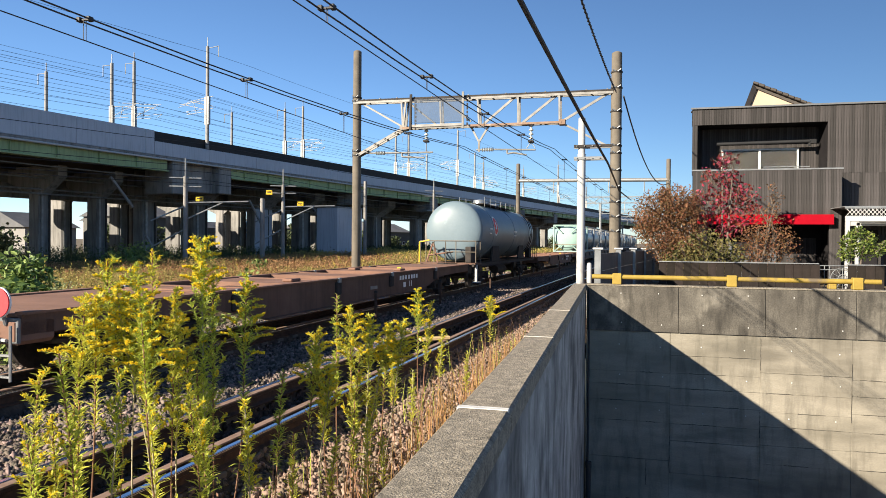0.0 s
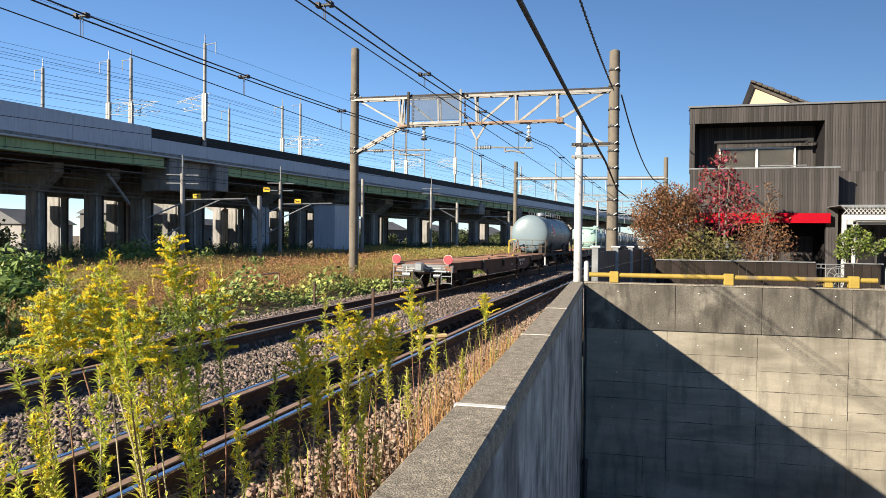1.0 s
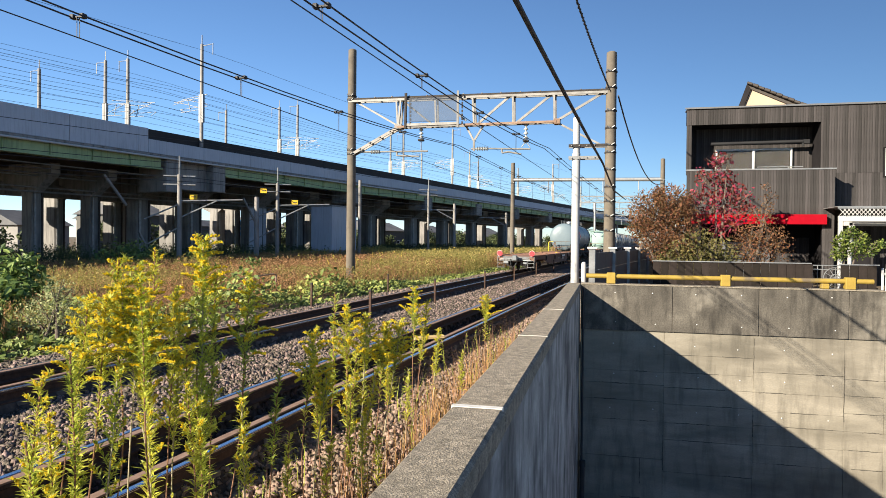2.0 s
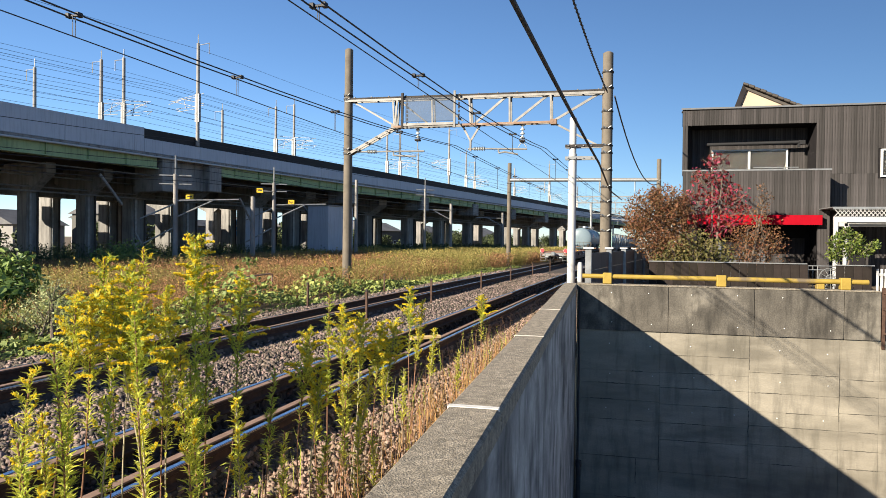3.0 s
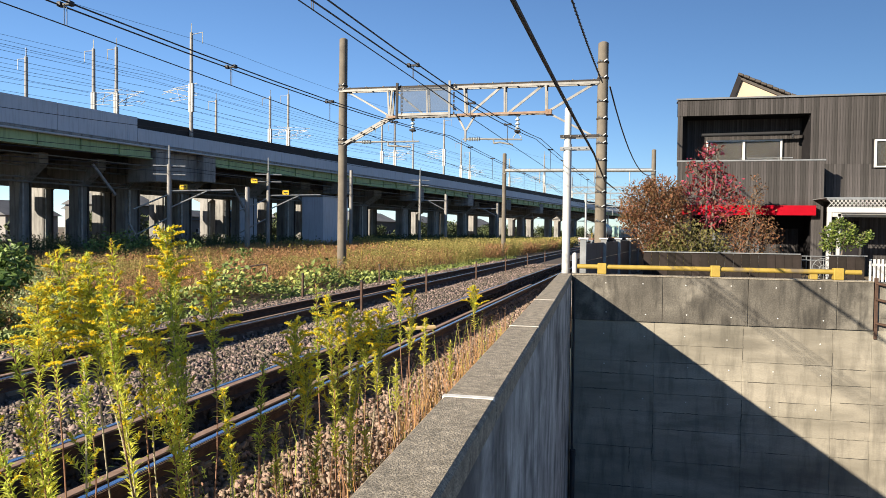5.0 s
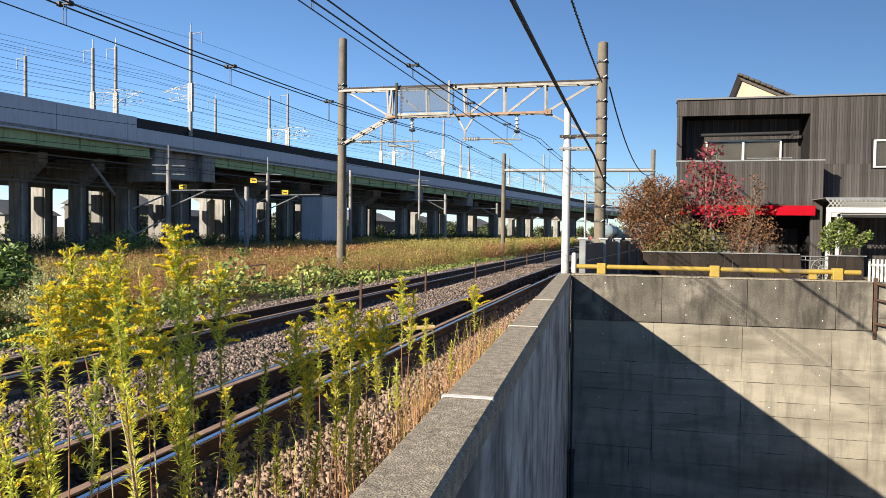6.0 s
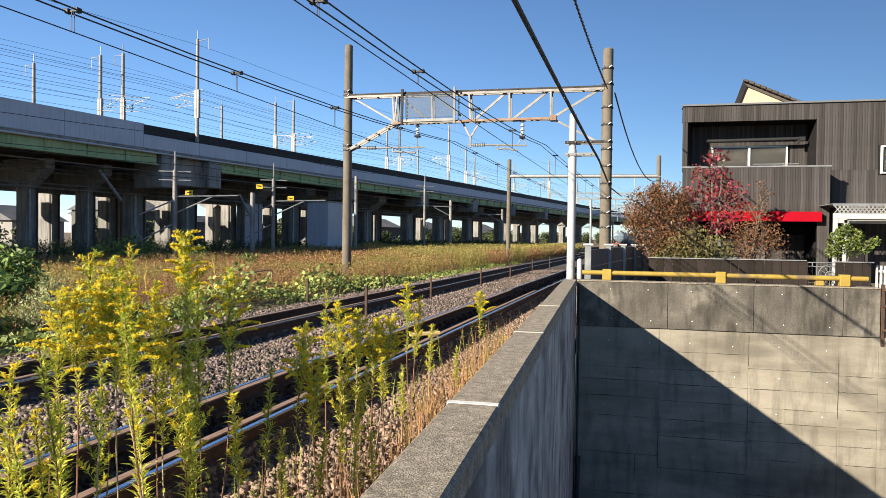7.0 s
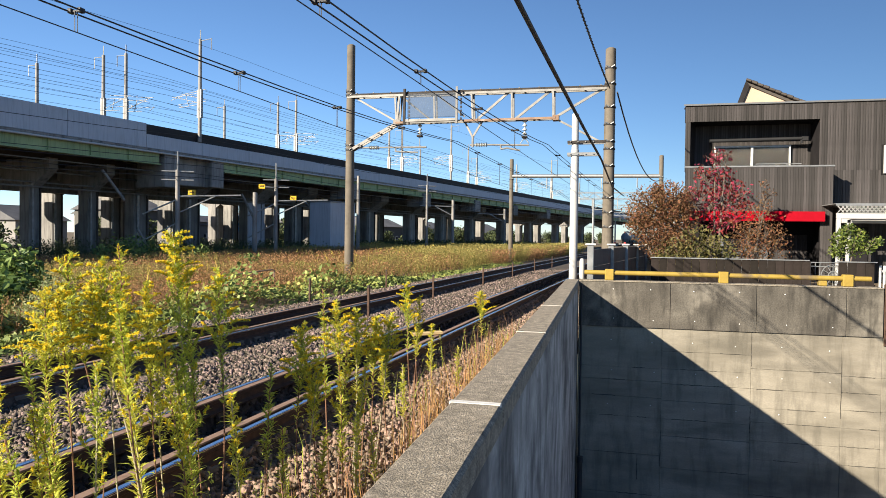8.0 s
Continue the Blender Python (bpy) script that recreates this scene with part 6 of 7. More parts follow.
        part("end_stay", rods([((-0.95, y0 * 0.99, 1.06), (-0.7, y0 * 0.97, 1.9)), ((-0.45, y0 * 0.99, 1.06), (-0.7, y0 * 0.97, 1.9)), ((-0.9, y0 * 0.985, 1.35), (0.2, y0 * 0.985, 1.5))], 0.035, 6), "wagon_deck", t, "rusty bracing")
        part("control_box", boxed((0.75, min(y0, y1), 1.06), (1.0, max(y0, y1), 1.72), 0.02), "wagon_under", t)
        yl = bmesh.new()
        rod(yl, (-1.24, y0, 1.05), (-1.24, y0, 1.9), 0.03, seg=6)
        rod(yl, (-1.24, y0, 1.9), (-0.8, y0, 1.98), 0.03, seg=6)
        part("yellow_grab", yl, "sign_yellow", t, "yellow grab rail")
    # top walkway and domes
    wk = part("walkway", boxed((-0.55, -3.0, zc + r + 0.02), (0.55, 3.6, zc + r + 0.06)), "wagon_under", t)
    for y, rr, hh in ((-1.6, 0.32, 0.25), (-0.6, 0.22, 0.2), (1.2, 0.28, 0.18)):
        d = bmesh.new()
        lathe(d, [(rr, zc + r), (rr, zc + r + hh), (rr * 0.9, zc + r + hh + 0.04), (0.02, zc + r + hh + 0.08)], 18, Matrix.Translation((0, y, 0)))
        part("dome", d, "tank_steel", wk, smooth=True)
    rr = bmesh.new()
    for x in (-0.6, 0.6):
        rod(rr, (x, -3.0, zc + r + 0.32), (x, 3.6, zc + r + 0.32), 0.018, seg=6)
        for k in range(7):
            rod(rr, (x, -3.0 + 1.1 * k, zc + r - 0.1), (x, -3.0 + 1.1 * k, zc + r + 0.32), 0.016, seg=6)
    part("walk_rail", rr, "galvanised", wk)
    ld = bmesh.new()
    for y in (4.2, 4.65):
        sweep(ld, [((r + 0.12) * math.cos(a), y, zc + (r + 0.12) * math.sin(a)) for a in [radians(-50 + 16 * k) for k in range(8)]], 0.025, 6)
    for k in range(8):
        a = radians(-46 + 15 * k)
        rod(ld, ((r + 0.12) * math.cos(a), 4.2, zc + (r + 0.12) * math.sin(a)), ((r + 0.12) * math.cos(a), 4.65, zc + (r + 0.12) * math.sin(a)), 0.015, seg=6)
    part("ladder", ld, "wagon_under", t, "dark side ladder")
    bogie(t, -4.6, True), bogie(t, 4.6, True)
    coupler(t, -L, -1), coupler(t, L, 1)
    return t


def container_wagon(mats_, label):
    t = flat_wagon(19.6, label)
    for k, mt in enumerate(mats_):
        y0 = -9.5 + 6.35 * k
        f = part("container_frame", rods([((x, y, 1.08), (x, y, 3.55)) for x in (-1.15, 1.15) for y in (y0, y0 + 6.0)] + [((x, y0, z), (x, y0 + 6.0, z)) for x in (-1.15, 1.15) for z in (1.12, 3.5)] + [((-1.15, y, z), (1.15, y, z)) for y in (y0, y0 + 6.0) for z in (1.12, 3.5)], 0.065, 6), mt if mt != "tank_steel" else "galvanised", t, "tank container frame")
        part("brace", rods([((sx * 1.15, y0, 1.1), (sx * 0.4, y0 + 0.02, 1.75)) for sx in (-1, 1)] + [((sx * 1.15, y0, 3.5), (sx * 0.4, y0 + 0.02, 2.8)) for sx in (-1, 1)], 0.05, 6), mt, f)
        tank_shell(f, 1.12, y0 + 0.12, y0 + 5.88, 2.32, mt, 0.3, "rounded tank of the container")
    return t


def build_train():
    out = []
    out.append((flat_wagon(19.6, "empty rusty brown container flat wagon with red tail discs", True, True), 9.9))
    out.append((tank_wagon(), 27.5))
    out.append((flat_wagon(19.6, "empty rusty brown container flat wagon behind a tank wagon"), 45.0))
    out.append((container_wagon(("tank_green", "tank_steel", "tank_steel"), "flat wagon loaded with green and steel tank containers"), 65.8))
    for k in range(4):
        out.append((container_wagon(("tank_steel", "tank_steel", "tank_steel"), "flat wagon loaded with grey steel tank containers"), 86.5 + 20.7 * k))
    return out


def train_pose(off, t):
    """A wagon whose middle stands off metres ahead of the train's tail."""
    y = 6.48 + 18.0 * t + off * 0.997
    d = track_dir(y)
    p = along(y, FAR, 0, 0.004)
    return Matrix.Translation(p) @ Matrix.Rotation(-math.atan2(d.x, d.y), 4, "Z")


TRAIN = build_train()

# ---- weeds ----
def blades_mesh(base, direction, side, length, width, bend_=0.25):
    """Lance leaves: folded, bent, four triangles each. Arrays of n rows."""
    n = len(base)
    up = np.cross(side, direction)
    mid = base + direction * (length * 0.45)[:, None] + up * (length * 0.06)[:, None]
    tip = base + direction * length[:, None] - up * (length * bend_)[:, None]
    l, r = mid + side * width[:, None] + up * (width * 0.35)[:, None], mid - side * width[:, None] + up * (width * 0.35)[:, None]
    v = np.stack([base, l, mid, r, tip], 1).reshape(-1, 3)
    k = np.arange(n)[:, None] * 5
    f = np.concatenate([k + [0, 2, 1], k + [0, 3, 2], k + [1, 2, 4], k + [2, 3, 4]], 0)
    return v, f


def unit(a):
    return a / (np.linalg.norm(a, axis=-1, keepdims=True) + 1e-9)


def goldenrod(x, y, h, tilt, kind, low, seed):
    """One weed: stem, narrow ascending leaves from low up, side shoots, and arching flower sprays.
    kind: Y plume all over the top, F broad crown, T yellow tips, G in leaf only. tilt: how far the top stands aside."""
    rs = np.random.RandomState(seed)
    label = {"Y": "tall goldenrod weed with a bright yellow plume", "F": "tall leafy goldenrod weed with a broad yellow crown", "T": "green goldenrod weed with small yellow tips", "G": "green leafy goldenrod weed not yet in flower"}[kind]
    t = thing("goldenrod", label, "plant", pose(x, y, -0.28), "goldenrod beside the track")
    if x > -2.45 and h > 1.0:
        low = max(low, 0.45)
    curve = rs.randn(2) * 0.014 * h
    ly = rs.randn() * 0.03 * h

    def spine(k):
        k = np.asarray(k, float)
        return np.stack([tilt * k + curve[0] * np.sin(k * 5.0), ly * k + curve[1] * np.sin(k * 4.0), h * k], -1)

    def spray(p0, o, sl, arch, q):
        """A side shoot that rises and arches outwards: the point at q along it."""
        q = np.asarray(q, float)[..., None]
        return p0 + o * sl * (0.38 * q + 0.4 * arch * q * q) + np.array([0, 0, 1.0]) * sl * (0.92 * q - 0.62 * arch * q * q)
    bark = "stem_brown" if seed % 3 else "stem_pale"
    part("stem", sweep(bmesh.new(), [spine(k) for k in np.linspace(0, 0.99, 10)], 0.0055, 6), bark, t)
    # side shoots: foot, direction, length, arch, share of it in flower
    shoots = []
    n, k_lo, k_hi, s_lo, s_hi, arch, bloom = {"Y": (20, 0.66, 0.985, 0.185, 0.05, 0.72, 0.5), "F": (20, 0.8, 0.985, 0.16, 0.07, 0.8, 0.75), "T": (17, 0.42, 0.97, 0.12, 0.04, 0.25, 0.34), "G": (9, 0.4, 0.92, 0.08, 0.05, 0.1, 0.0)}[kind]
    for i in range(n):
        f = (i + rs.rand() * 0.8) / n
        a = i * 2.4 + rs.randn() * 0.5
        shoots.append((spine(k_lo + (k_hi - k_lo) * f), np.array([math.cos(a), math.sin(a), 0]), max(0.05, (1.85 if h > 1.3 else h) * (s_lo + (s_hi - s_lo) * f) * rs.uniform(0.8, 1.2)), arch * rs.uniform(0.6, 1.3), bloom))
    if kind == "F":
        for i in range(18):
            a = i * 2.4 + 1.0
            shoots.append((spine(0.36 + 0.025 * i), np.array([math.cos(a), math.sin(a), 0]), h * rs.uniform(0.07, 0.12), 0.1, 0.0))
    for p0, o, sl, ar, bl in shoots:
        part("side_shoot", sweep(bmesh.new(), [spray(p0, o, sl, ar, q) for q in (0, 0.35, 0.7, 1.0)], 0.0022, 4), "stem_green", t)
    base, dr, ln, wd = [], [], [], []
    nl = int(105 * h * (0.98 - low))
    ks = low + (0.98 - low) * (np.arange(nl) + rs.rand(nl)) / nl
    ang = np.arange(nl) * 2.4 + rs.rand(nl) * 0.6
    out = np.stack([np.cos(ang), np.sin(ang), 0.85 + 0.3 * rs.randn(nl)], 1)
    base.append(spine(ks)), dr.append(unit(out)), ln.append((0.115 - 0.055 * ks) * rs.uniform(0.65, 1.25, nl)), wd.append((0.0135 - 0.005 * ks) * rs.uniform(0.8, 1.25, nl))
    for p0, o, sl, ar, bl in shoots:
        m = int((170 if bl < 0.3 else 120) * sl) + 4
        q = rs.rand(m) * (1.0 if bl < 0.5 else 0.75)
        a = rs.rand(m) * 6.28
        base.append(spray(p0, o, sl, ar, q)), dr.append(unit(np.stack([np.cos(a), np.sin(a), 0.9 + 0.4 * rs.randn(m)], 1) + o * 0.4)), ln.append(rs.uniform(0.03, 0.066, m)), wd.append(rs.uniform(0.0048, 0.0085, m))
    # a few withered leaves hang on the bare foot
    m = 5 if low > 0.45 else 2
    a = rs.rand(m) * 6.28
    base.append(spine(rs.uniform(0.25, max(low, 0.3), m))), dr.append(unit(np.stack([np.cos(a), np.sin(a), -0.3 + 0.6 * rs.rand(m)], 1))), ln.append(rs.uniform(0.04, 0.08, m)), wd.append(rs.uniform(0.007, 0.012, m))
    base, dr, ln, wd = np.concatenate(base), np.concatenate(dr), np.concatenate(ln), np.concatenate(wd)
    side = unit(np.cross(dr, np.array([0, 0, 1.0]) + 0.2 * rs.randn(len(dr), 3)))
    v, f = blades_mesh(base, dr, side, ln, wd, 0.12)
    tagged(from_arrays("foliage", v, f, "leaf_lime" if seed % 2 == 0 or x > -2.3 else "leaf_green", t, "narrow green leaves"), kind="stuff")
    if kind == "G":
        return t
    pts = []
    for p0, o, sl, ar, bl in shoots:
        if bl == 0:
            continue
        # short racemes along the outer part, flowers on their upper side
        for q0 in np.linspace(1 - bl, 1.0, max(3, int(sl * bl / 0.0095))):
            c = spray(p0, o, sl, ar, q0)
            a = rs.rand() * 6.28
            d = unit(np.array([math.cos(a), math.sin(a), 0.5]) + o * 0.7) * (0.008 + 0.03 * (1.05 - q0)) * rs.uniform(0.7, 1.3)
            m = 12
            qq = rs.rand(m)[:, None]
            pts.append(c + d * qq + np.array([0, 0, 0.005]) + rs.randn(m, 3) * 0.0034)
    m = 60 if kind == "T" else 120
    pts.append(spine(rs.uniform(0.955 if kind == "T" else 0.93, 0.995, m)) + rs.randn(m, 3) * np.array([0.007, 0.007, 0.004]))
    c = np.concatenate(pts)
    n = len(c)
    s = rs.uniform(0.0018, 0.0037, n)[:, None, None]
    tet = np.array([[1, 1, 1], [1, -1, -1], [-1, 1, -1], [-1, -1, 1]]) + 0.0
    v = (c[:, None] + s * (tet[None] + 0.5 * rs.randn(n, 4, 3))).reshape(-1, 3)
    k = np.arange(n)[:, None] * 4
    f = np.concatenate([k + [0, 1, 2], k + [0, 3, 1], k + [0, 2, 3], k + [1, 3, 2]], 0)
    tagged(from_arrays("blossom", v, f, "flower_green" if kind == "T" and seed % 2 else "flower", t, "fluffy yellow flower sprays"), kind="stuff")
    return t


# foot, height, how far the top stands aside, kind, bare share of the stem
PLANTS = [
    (-3.30, 3.55, 1.84, -0.07, "Y", 0.55),
    (-3.25, 3.85, 2.07, -0.06, "Y", 0.62),
    (-2.85, 3.80, 1.89, -0.35, "Y", 0.6),
    (-2.65, 3.70, 1.94, -0.37, "Y", 0.55),
    (-2.94, 3.95, 2.14, -0.14, "T", 0.18),
    (-2.61, 4.10, 2.19, -0.16, "F", 0.25),
    (-2.59, 3.90, 1.50, -0.12, "T", 0.2),
    (-2.71, 4.25, 1.96, -0.01, "T", 0.5),
    (-2.80, 4.00, 1.70, -0.14, "T", 0.5),
    (-3.03, 3.30, 1.56, -0.10, "G", 0.2),
    (-2.95, 3.20, 1.18, -0.21, "T", 0.25),
    (-2.85, 3.40, 1.43, -0.06, "T", 0.66),
    (-3.18, 3.10, 1.47, -0.01, "T", 0.3),
    (-2.85, 3.00, 1.10, -0.22, "G", 0.3),
    (-2.32, 4.10, 1.14, -0.06, "T", 0.35),
    (-2.39, 4.50, 1.24, 0.05, "G", 0.5),
    (-2.25, 4.90, 1.48, -0.05, "Y", 0.5),
    (-2.17, 4.90, 1.20, 0.00, "Y", 0.6),
    (-2.24, 4.50, 0.81, 0.01, "G", 0.3),
    (-2.17, 5.50, 1.60, -0.05, "Y", 0.35),
    (-2.16, 5.70, 1.54, 0.08, "Y", 0.4),
    (-2.33, 5.60, 1.75, -0.04, "G", 0.4),
    (-2.07, 5.90, 1.44, 0.09, "Y", 0.5),
    (-1.78, 4.90, 0.87, -0.05, "G", 0.2),
    (-1.88, 4.80, 1.02, 0.01, "G", 0.25),
    (-2.25, 7.00, 0.98, -0.06, "T", 0.4),
    (-2.03, 6.90, 0.85, -0.01, "G", 0.3),
    (-2.34, 8.25, 1.59, -0.07, "Y", 0.35),
    (-2.35, 8.40, 1.44, 0.08, "T", 0.4),
    (-2.04, 8.20, 1.12, -0.03, "T", 0.3),
    (-1.85, 10.80, 1.32, -0.06, "Y", 0.3),
    (-1.82, 8.60, 0.77, 0.01, "G", 0.3),
    (-1.83, 5.40, 0.55, -0.04, "G", 0.2),
    (-2.02, 4.70, 0.74, 0.01, "G", 0.3),
    (-3.29, 3.70, 1.85, -0.05, "Y", 0.5),
    (-3.08, 3.90, 2.03, -0.14, "Y", 0.55),
    (-2.83, 3.95, 1.86, -0.05, "Y", 0.5),
    (-2.59, 4.20, 1.93, -0.01, "Y", 0.5),
    (-2.85, 3.80, 1.64, -0.14, "T", 0.15),
    (-2.62, 4.00, 1.37, -0.06, "G", 0.15),
    (-3.10, 3.40, 1.25, -0.05, "G", 0.15),
    (-2.05, 6.00, 1.46, 0.18, "Y", 0.5),
    (-2.15, 5.30, 1.32, 0.11, "T", 0.3),
    (-2.18, 5.10, 1.25, -0.12, "T", 0.4),
    (-1.98, 5.30, 1.14, 0.09, "T", 0.3),
]

GOLDENROD = [(goldenrod(x, y, h, tilt, k, low, 100 + i), x, y, h) for i, (x, y, h, tilt, k, low) in enumerate(PLANTS)]


def grass_mesh(name, label, x, y, z, h, w, material, seed, lean=0.25, leaves=0, broad=1.0):
    """Thin upright blades at the given feet, with small leaves along them."""
    rs = np.random.RandomState(seed)
    n = len(x)
    a = rs.rand(n) * 6.28
    sd = np.stack([np.cos(a), np.sin(a), np.zeros(n)], 1)
    b = np.stack([x, y, z], 1)
    d = np.stack([lean * rs.randn(n), lean * rs.randn(n), np.ones(n)], 1)
    mid = b + d * (h * 0.55)[:, None]
    top = b + d * h[:, None] + np.stack([rs.randn(n) * lean * h * 0.5, rs.randn(n) * lean * h * 0.5, -0.05 * h], 1)
    v = np.stack([b - sd * w[:, None], b + sd * w[:, None], mid - sd * w[:, None] * 0.7, mid + sd * w[:, None] * 0.7, top], 1).reshape(-1, 3)
    k = np.arange(n)[:, None] * 5
    f = np.concatenate([k + [0, 1, 3], k + [0, 3, 2], k + [2, 3, 4]], 0)
    if leaves:
        m = n * leaves
        i = np.repeat(np.arange(n), leaves)
        q = 0.3 + 0.7 * rs.rand(m)
        c = b[i] + d[i] * (h[i] * q)[:, None]
        o = unit(rs.randn(m, 3) + np.array([0, 0, 0.3]))
        s = unit(np.cross(o, rs.randn(m, 3)))
        ll = (w[i] * broad * rs.uniform(2.5, 6, m))[:, None]
        v2 = np.stack([c, c + o * ll * 0.5 + s * ll * 0.22, c + o * ll, c + o * ll * 0.5 - s * ll * 0.22], 1).reshape(-1, 3)
        k2 = len(v) + np.arange(m)[:, None] * 4
        f = np.concatenate([f, k2 + [0, 1, 2], k2 + [0, 2, 3]], 0)
        v = np.concatenate([v, v2], 0)
    ob = from_arrays(name, v, f, material, None, "")
    return tagged(ob, label, "weeds", kind="stuff")


def patch(x, y, sc, off=0.0):
    return np.array([noise.noise((a * sc + off, b * sc, off)) for a, b in zip(x, y)])


def build_weeds():
    rs = np.random.RandomState(5)
    # dry stalks along the wall
    n = 1900
    y = rs.uniform(3.2, 14.2, n)
    x = -0.82 - 1.25 * rs.rand(n) ** 1.3
    keep = patch(x, y, 0.9, 3.1) > -0.22
    x, y = x[keep], y[keep]
    n = len(x)
    grass_mesh("dry_weeds", "dry straw coloured stalks growing from the ballast", x, y, np.full(n, -0.34), rs.uniform(0.3, 1.0, n) * (1 - 0.02 * y), rs.uniform(0.002, 0.005, n), "dry_grass", 1, 0.12, 5)
    n = 420
    y = rs.uniform(2.8, 14, n)
    x = -0.85 - 1.4 * rs.rand(n)
    grass_mesh("brown_stalks", "reddish brown bare weed stalks beside the wall", x, y, np.full(n, -0.34), rs.uniform(0.4, 1.0, n), rs.uniform(0.003, 0.006, n), "stem_brown", 2, 0.1, 3)
    n = 420
    y = rs.uniform(2.8, 15, n)
    x = -0.85 - 1.8 * rs.rand(n) ** 1.2
    keep = patch(x, y, 1.1, 7.7) > 0.0
    x, y = x[keep], y[keep]
    n = len(x)
    grass_mesh("green_weeds", "young green weed shoots beside the wall", x, y, np.full(n, -0.34), rs.uniform(0.2, 0.75, n), rs.uniform(0.003, 0.006, n), "leaf_green", 3, 0.12, 26)
    # the waste ground between the tracks and the elevated railway
    def field(n, y0, y1, u0, u1, power=1.0):
        yy = y0 + (y1 - y0) * rs.rand(n) ** power
        left = np.array([(VIA @ Vector((-1.0 + 4.0, 0, 0))).x + 0.238 * q for q in yy])
        right = np.array([track_x(q, FAR) - 2.6 for q in yy])
        k = u0 + (u1 - u0) * rs.rand(n)
        return right + (left - right) * k, yy
    x, y = field(42000, 9, 110, 0.06, 1.0, 1.5)
    p = patch(x, y, 0.13, 1.0)
    h = 0.75 + 0.4 * p + 0.012 * np.clip(y - 20, 0, 40) + 0.25 * rs.rand(len(x))
    b = p + 0.5 * patch(x, y, 0.5, 4.0) + 0.0105 * np.clip(y - 34, -8, 30) > 0.14
    w = 0.006 + 0.00035 * y
    for m, name, label, mt, sd in ((~b, "brown_weeds", "dense reddish brown autumn weeds", "weed_brown", 11), (b, "olive_weeds", "dense olive and yellow autumn weeds", "weed_olive", 12)):
        grass_mesh(name, label, x[m], y[m], np.full(m.sum(), -0.42), h[m], w[m] * 0.45, mt, sd, 0.42, 15, 2.4)
    # rank growth under the elevated railway, its shade put into a dark leaf colour
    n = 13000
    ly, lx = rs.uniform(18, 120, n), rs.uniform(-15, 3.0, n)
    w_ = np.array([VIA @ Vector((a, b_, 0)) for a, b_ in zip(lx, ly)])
    grass_mesh("shade_weeds", "tangled weeds under the piers, coloured dark for shade", w_[:, 0], w_[:, 1], np.full(n, -0.42), rs.uniform(0.8, 1.9, n), 0.004 + 0.0003 * ly, "far_trees", 15, 0.35, 11, 1.8)
    # yellow goldenrod heads scattered far off
    x, y = field(700, 16, 95, 0.1, 1.0)
    k = patch(x, y, 0.16, 9.0) > 0.1
    x, y = x[k], y[k]
    grass_mesh("far_goldenrod", "distant yellow goldenrod among the weeds", x, y, np.full(len(x), 0.1), rs.uniform(0.7, 1.25, len(x)), 0.008 + 0.0005 * y, "flower_dull", 14, 0.15, 9)
    # broad-leaved vines on the near edge of the waste ground
    n = 26000
    x, y = field(n, 9, 60, 0.0, 0.3, 1.3)
    d = np.array([track_x(q, FAR) - 2.5 for q in y]) - x
    hh = (0.3 + 1.25 * np.clip(patch(x, y, 0.33, 2.0) + 0.3, 0, 1)) * np.clip(d * 1.1, 0.1, 1) * np.clip(1.25 - d / 4.4, 0, 1) * np.clip(1.5 - np.abs(y - 19) / 12, 0.22, 1)
    keep = hh > 0.06
    x, y, hh = x[keep], y[keep], hh[keep]
    c = np.stack([x, y, -0.4 + hh * (0.45 + 0.6 * rs.rand(len(x)))], 1)
    nn = unit(rs.randn(len(x), 3) * 0.55 + np.array([-0.3, -0.4, 0.75]))
    t = unit(np.cross(nn, rs.randn(len(x), 3)))
    bb = np.cross(nn, t)
    s = (rs.uniform(0.045, 0.09, len(x)) * (1 + 0.008 * y))[:, None]
    v = np.stack([c - t * s, c - t * s * 0.2 + bb * s * 0.8, c + t * s, c - t * s * 0.2 - bb * s * 0.8], 1).reshape(-1, 3)
    k = np.arange(len(x))[:, None] * 4
    ob = from_arrays("vine_leaves", v, np.concatenate([k + [0, 1, 2], k + [0, 2, 3]], 0), "vine_green", None)
    tagged(ob, "pale green and yellow vine leaves over low mounds", "vines", kind="stuff")
    # kudzu bushes
    for i, (px, py, r, n) in enumerate(((-14.3, 13.4, 0.95, 1100), (-12.6, 11.4, 0.6, 700), (-16.2, 15.4, 1.4, 1500), (-20.5, 36.5, 0.9, 700), (-17.8, 32.0, 0.75, 500), (-26.5, 33, 1.6, 900), (-29, 38, 1.5, 800), (-24.0, 36.5, 1.2, 700))):
        t = thing("kudzu_bush", "dark green broad-leaved climbing bush in the weeds", "bush", pose(px, py, -0.4), "bushes in the waste ground")
        bm = bmesh.new()
        for k in range(6):
            a = k * 1.05
            rod(bm, (0, 0, 0), (r * 0.6 * math.cos(a), r * 0.6 * math.sin(a), r * 0.9), 0.03, 0.01, 6)
        part("stem", bm, "bark", t)
        leaf_cloud("foliage", [(0, 0, r * 0.7, r * 0.75), (r * 0.6, 0.1, r * 0.5, r * 0.5), (-r * 0.6, 0, r * 0.55, r * 0.55), (0.1, r * 0.4, r * 0.9, r * 0.45)], n, 0.115, "kudzu", t, 200 + i, 0.9, 0.6)
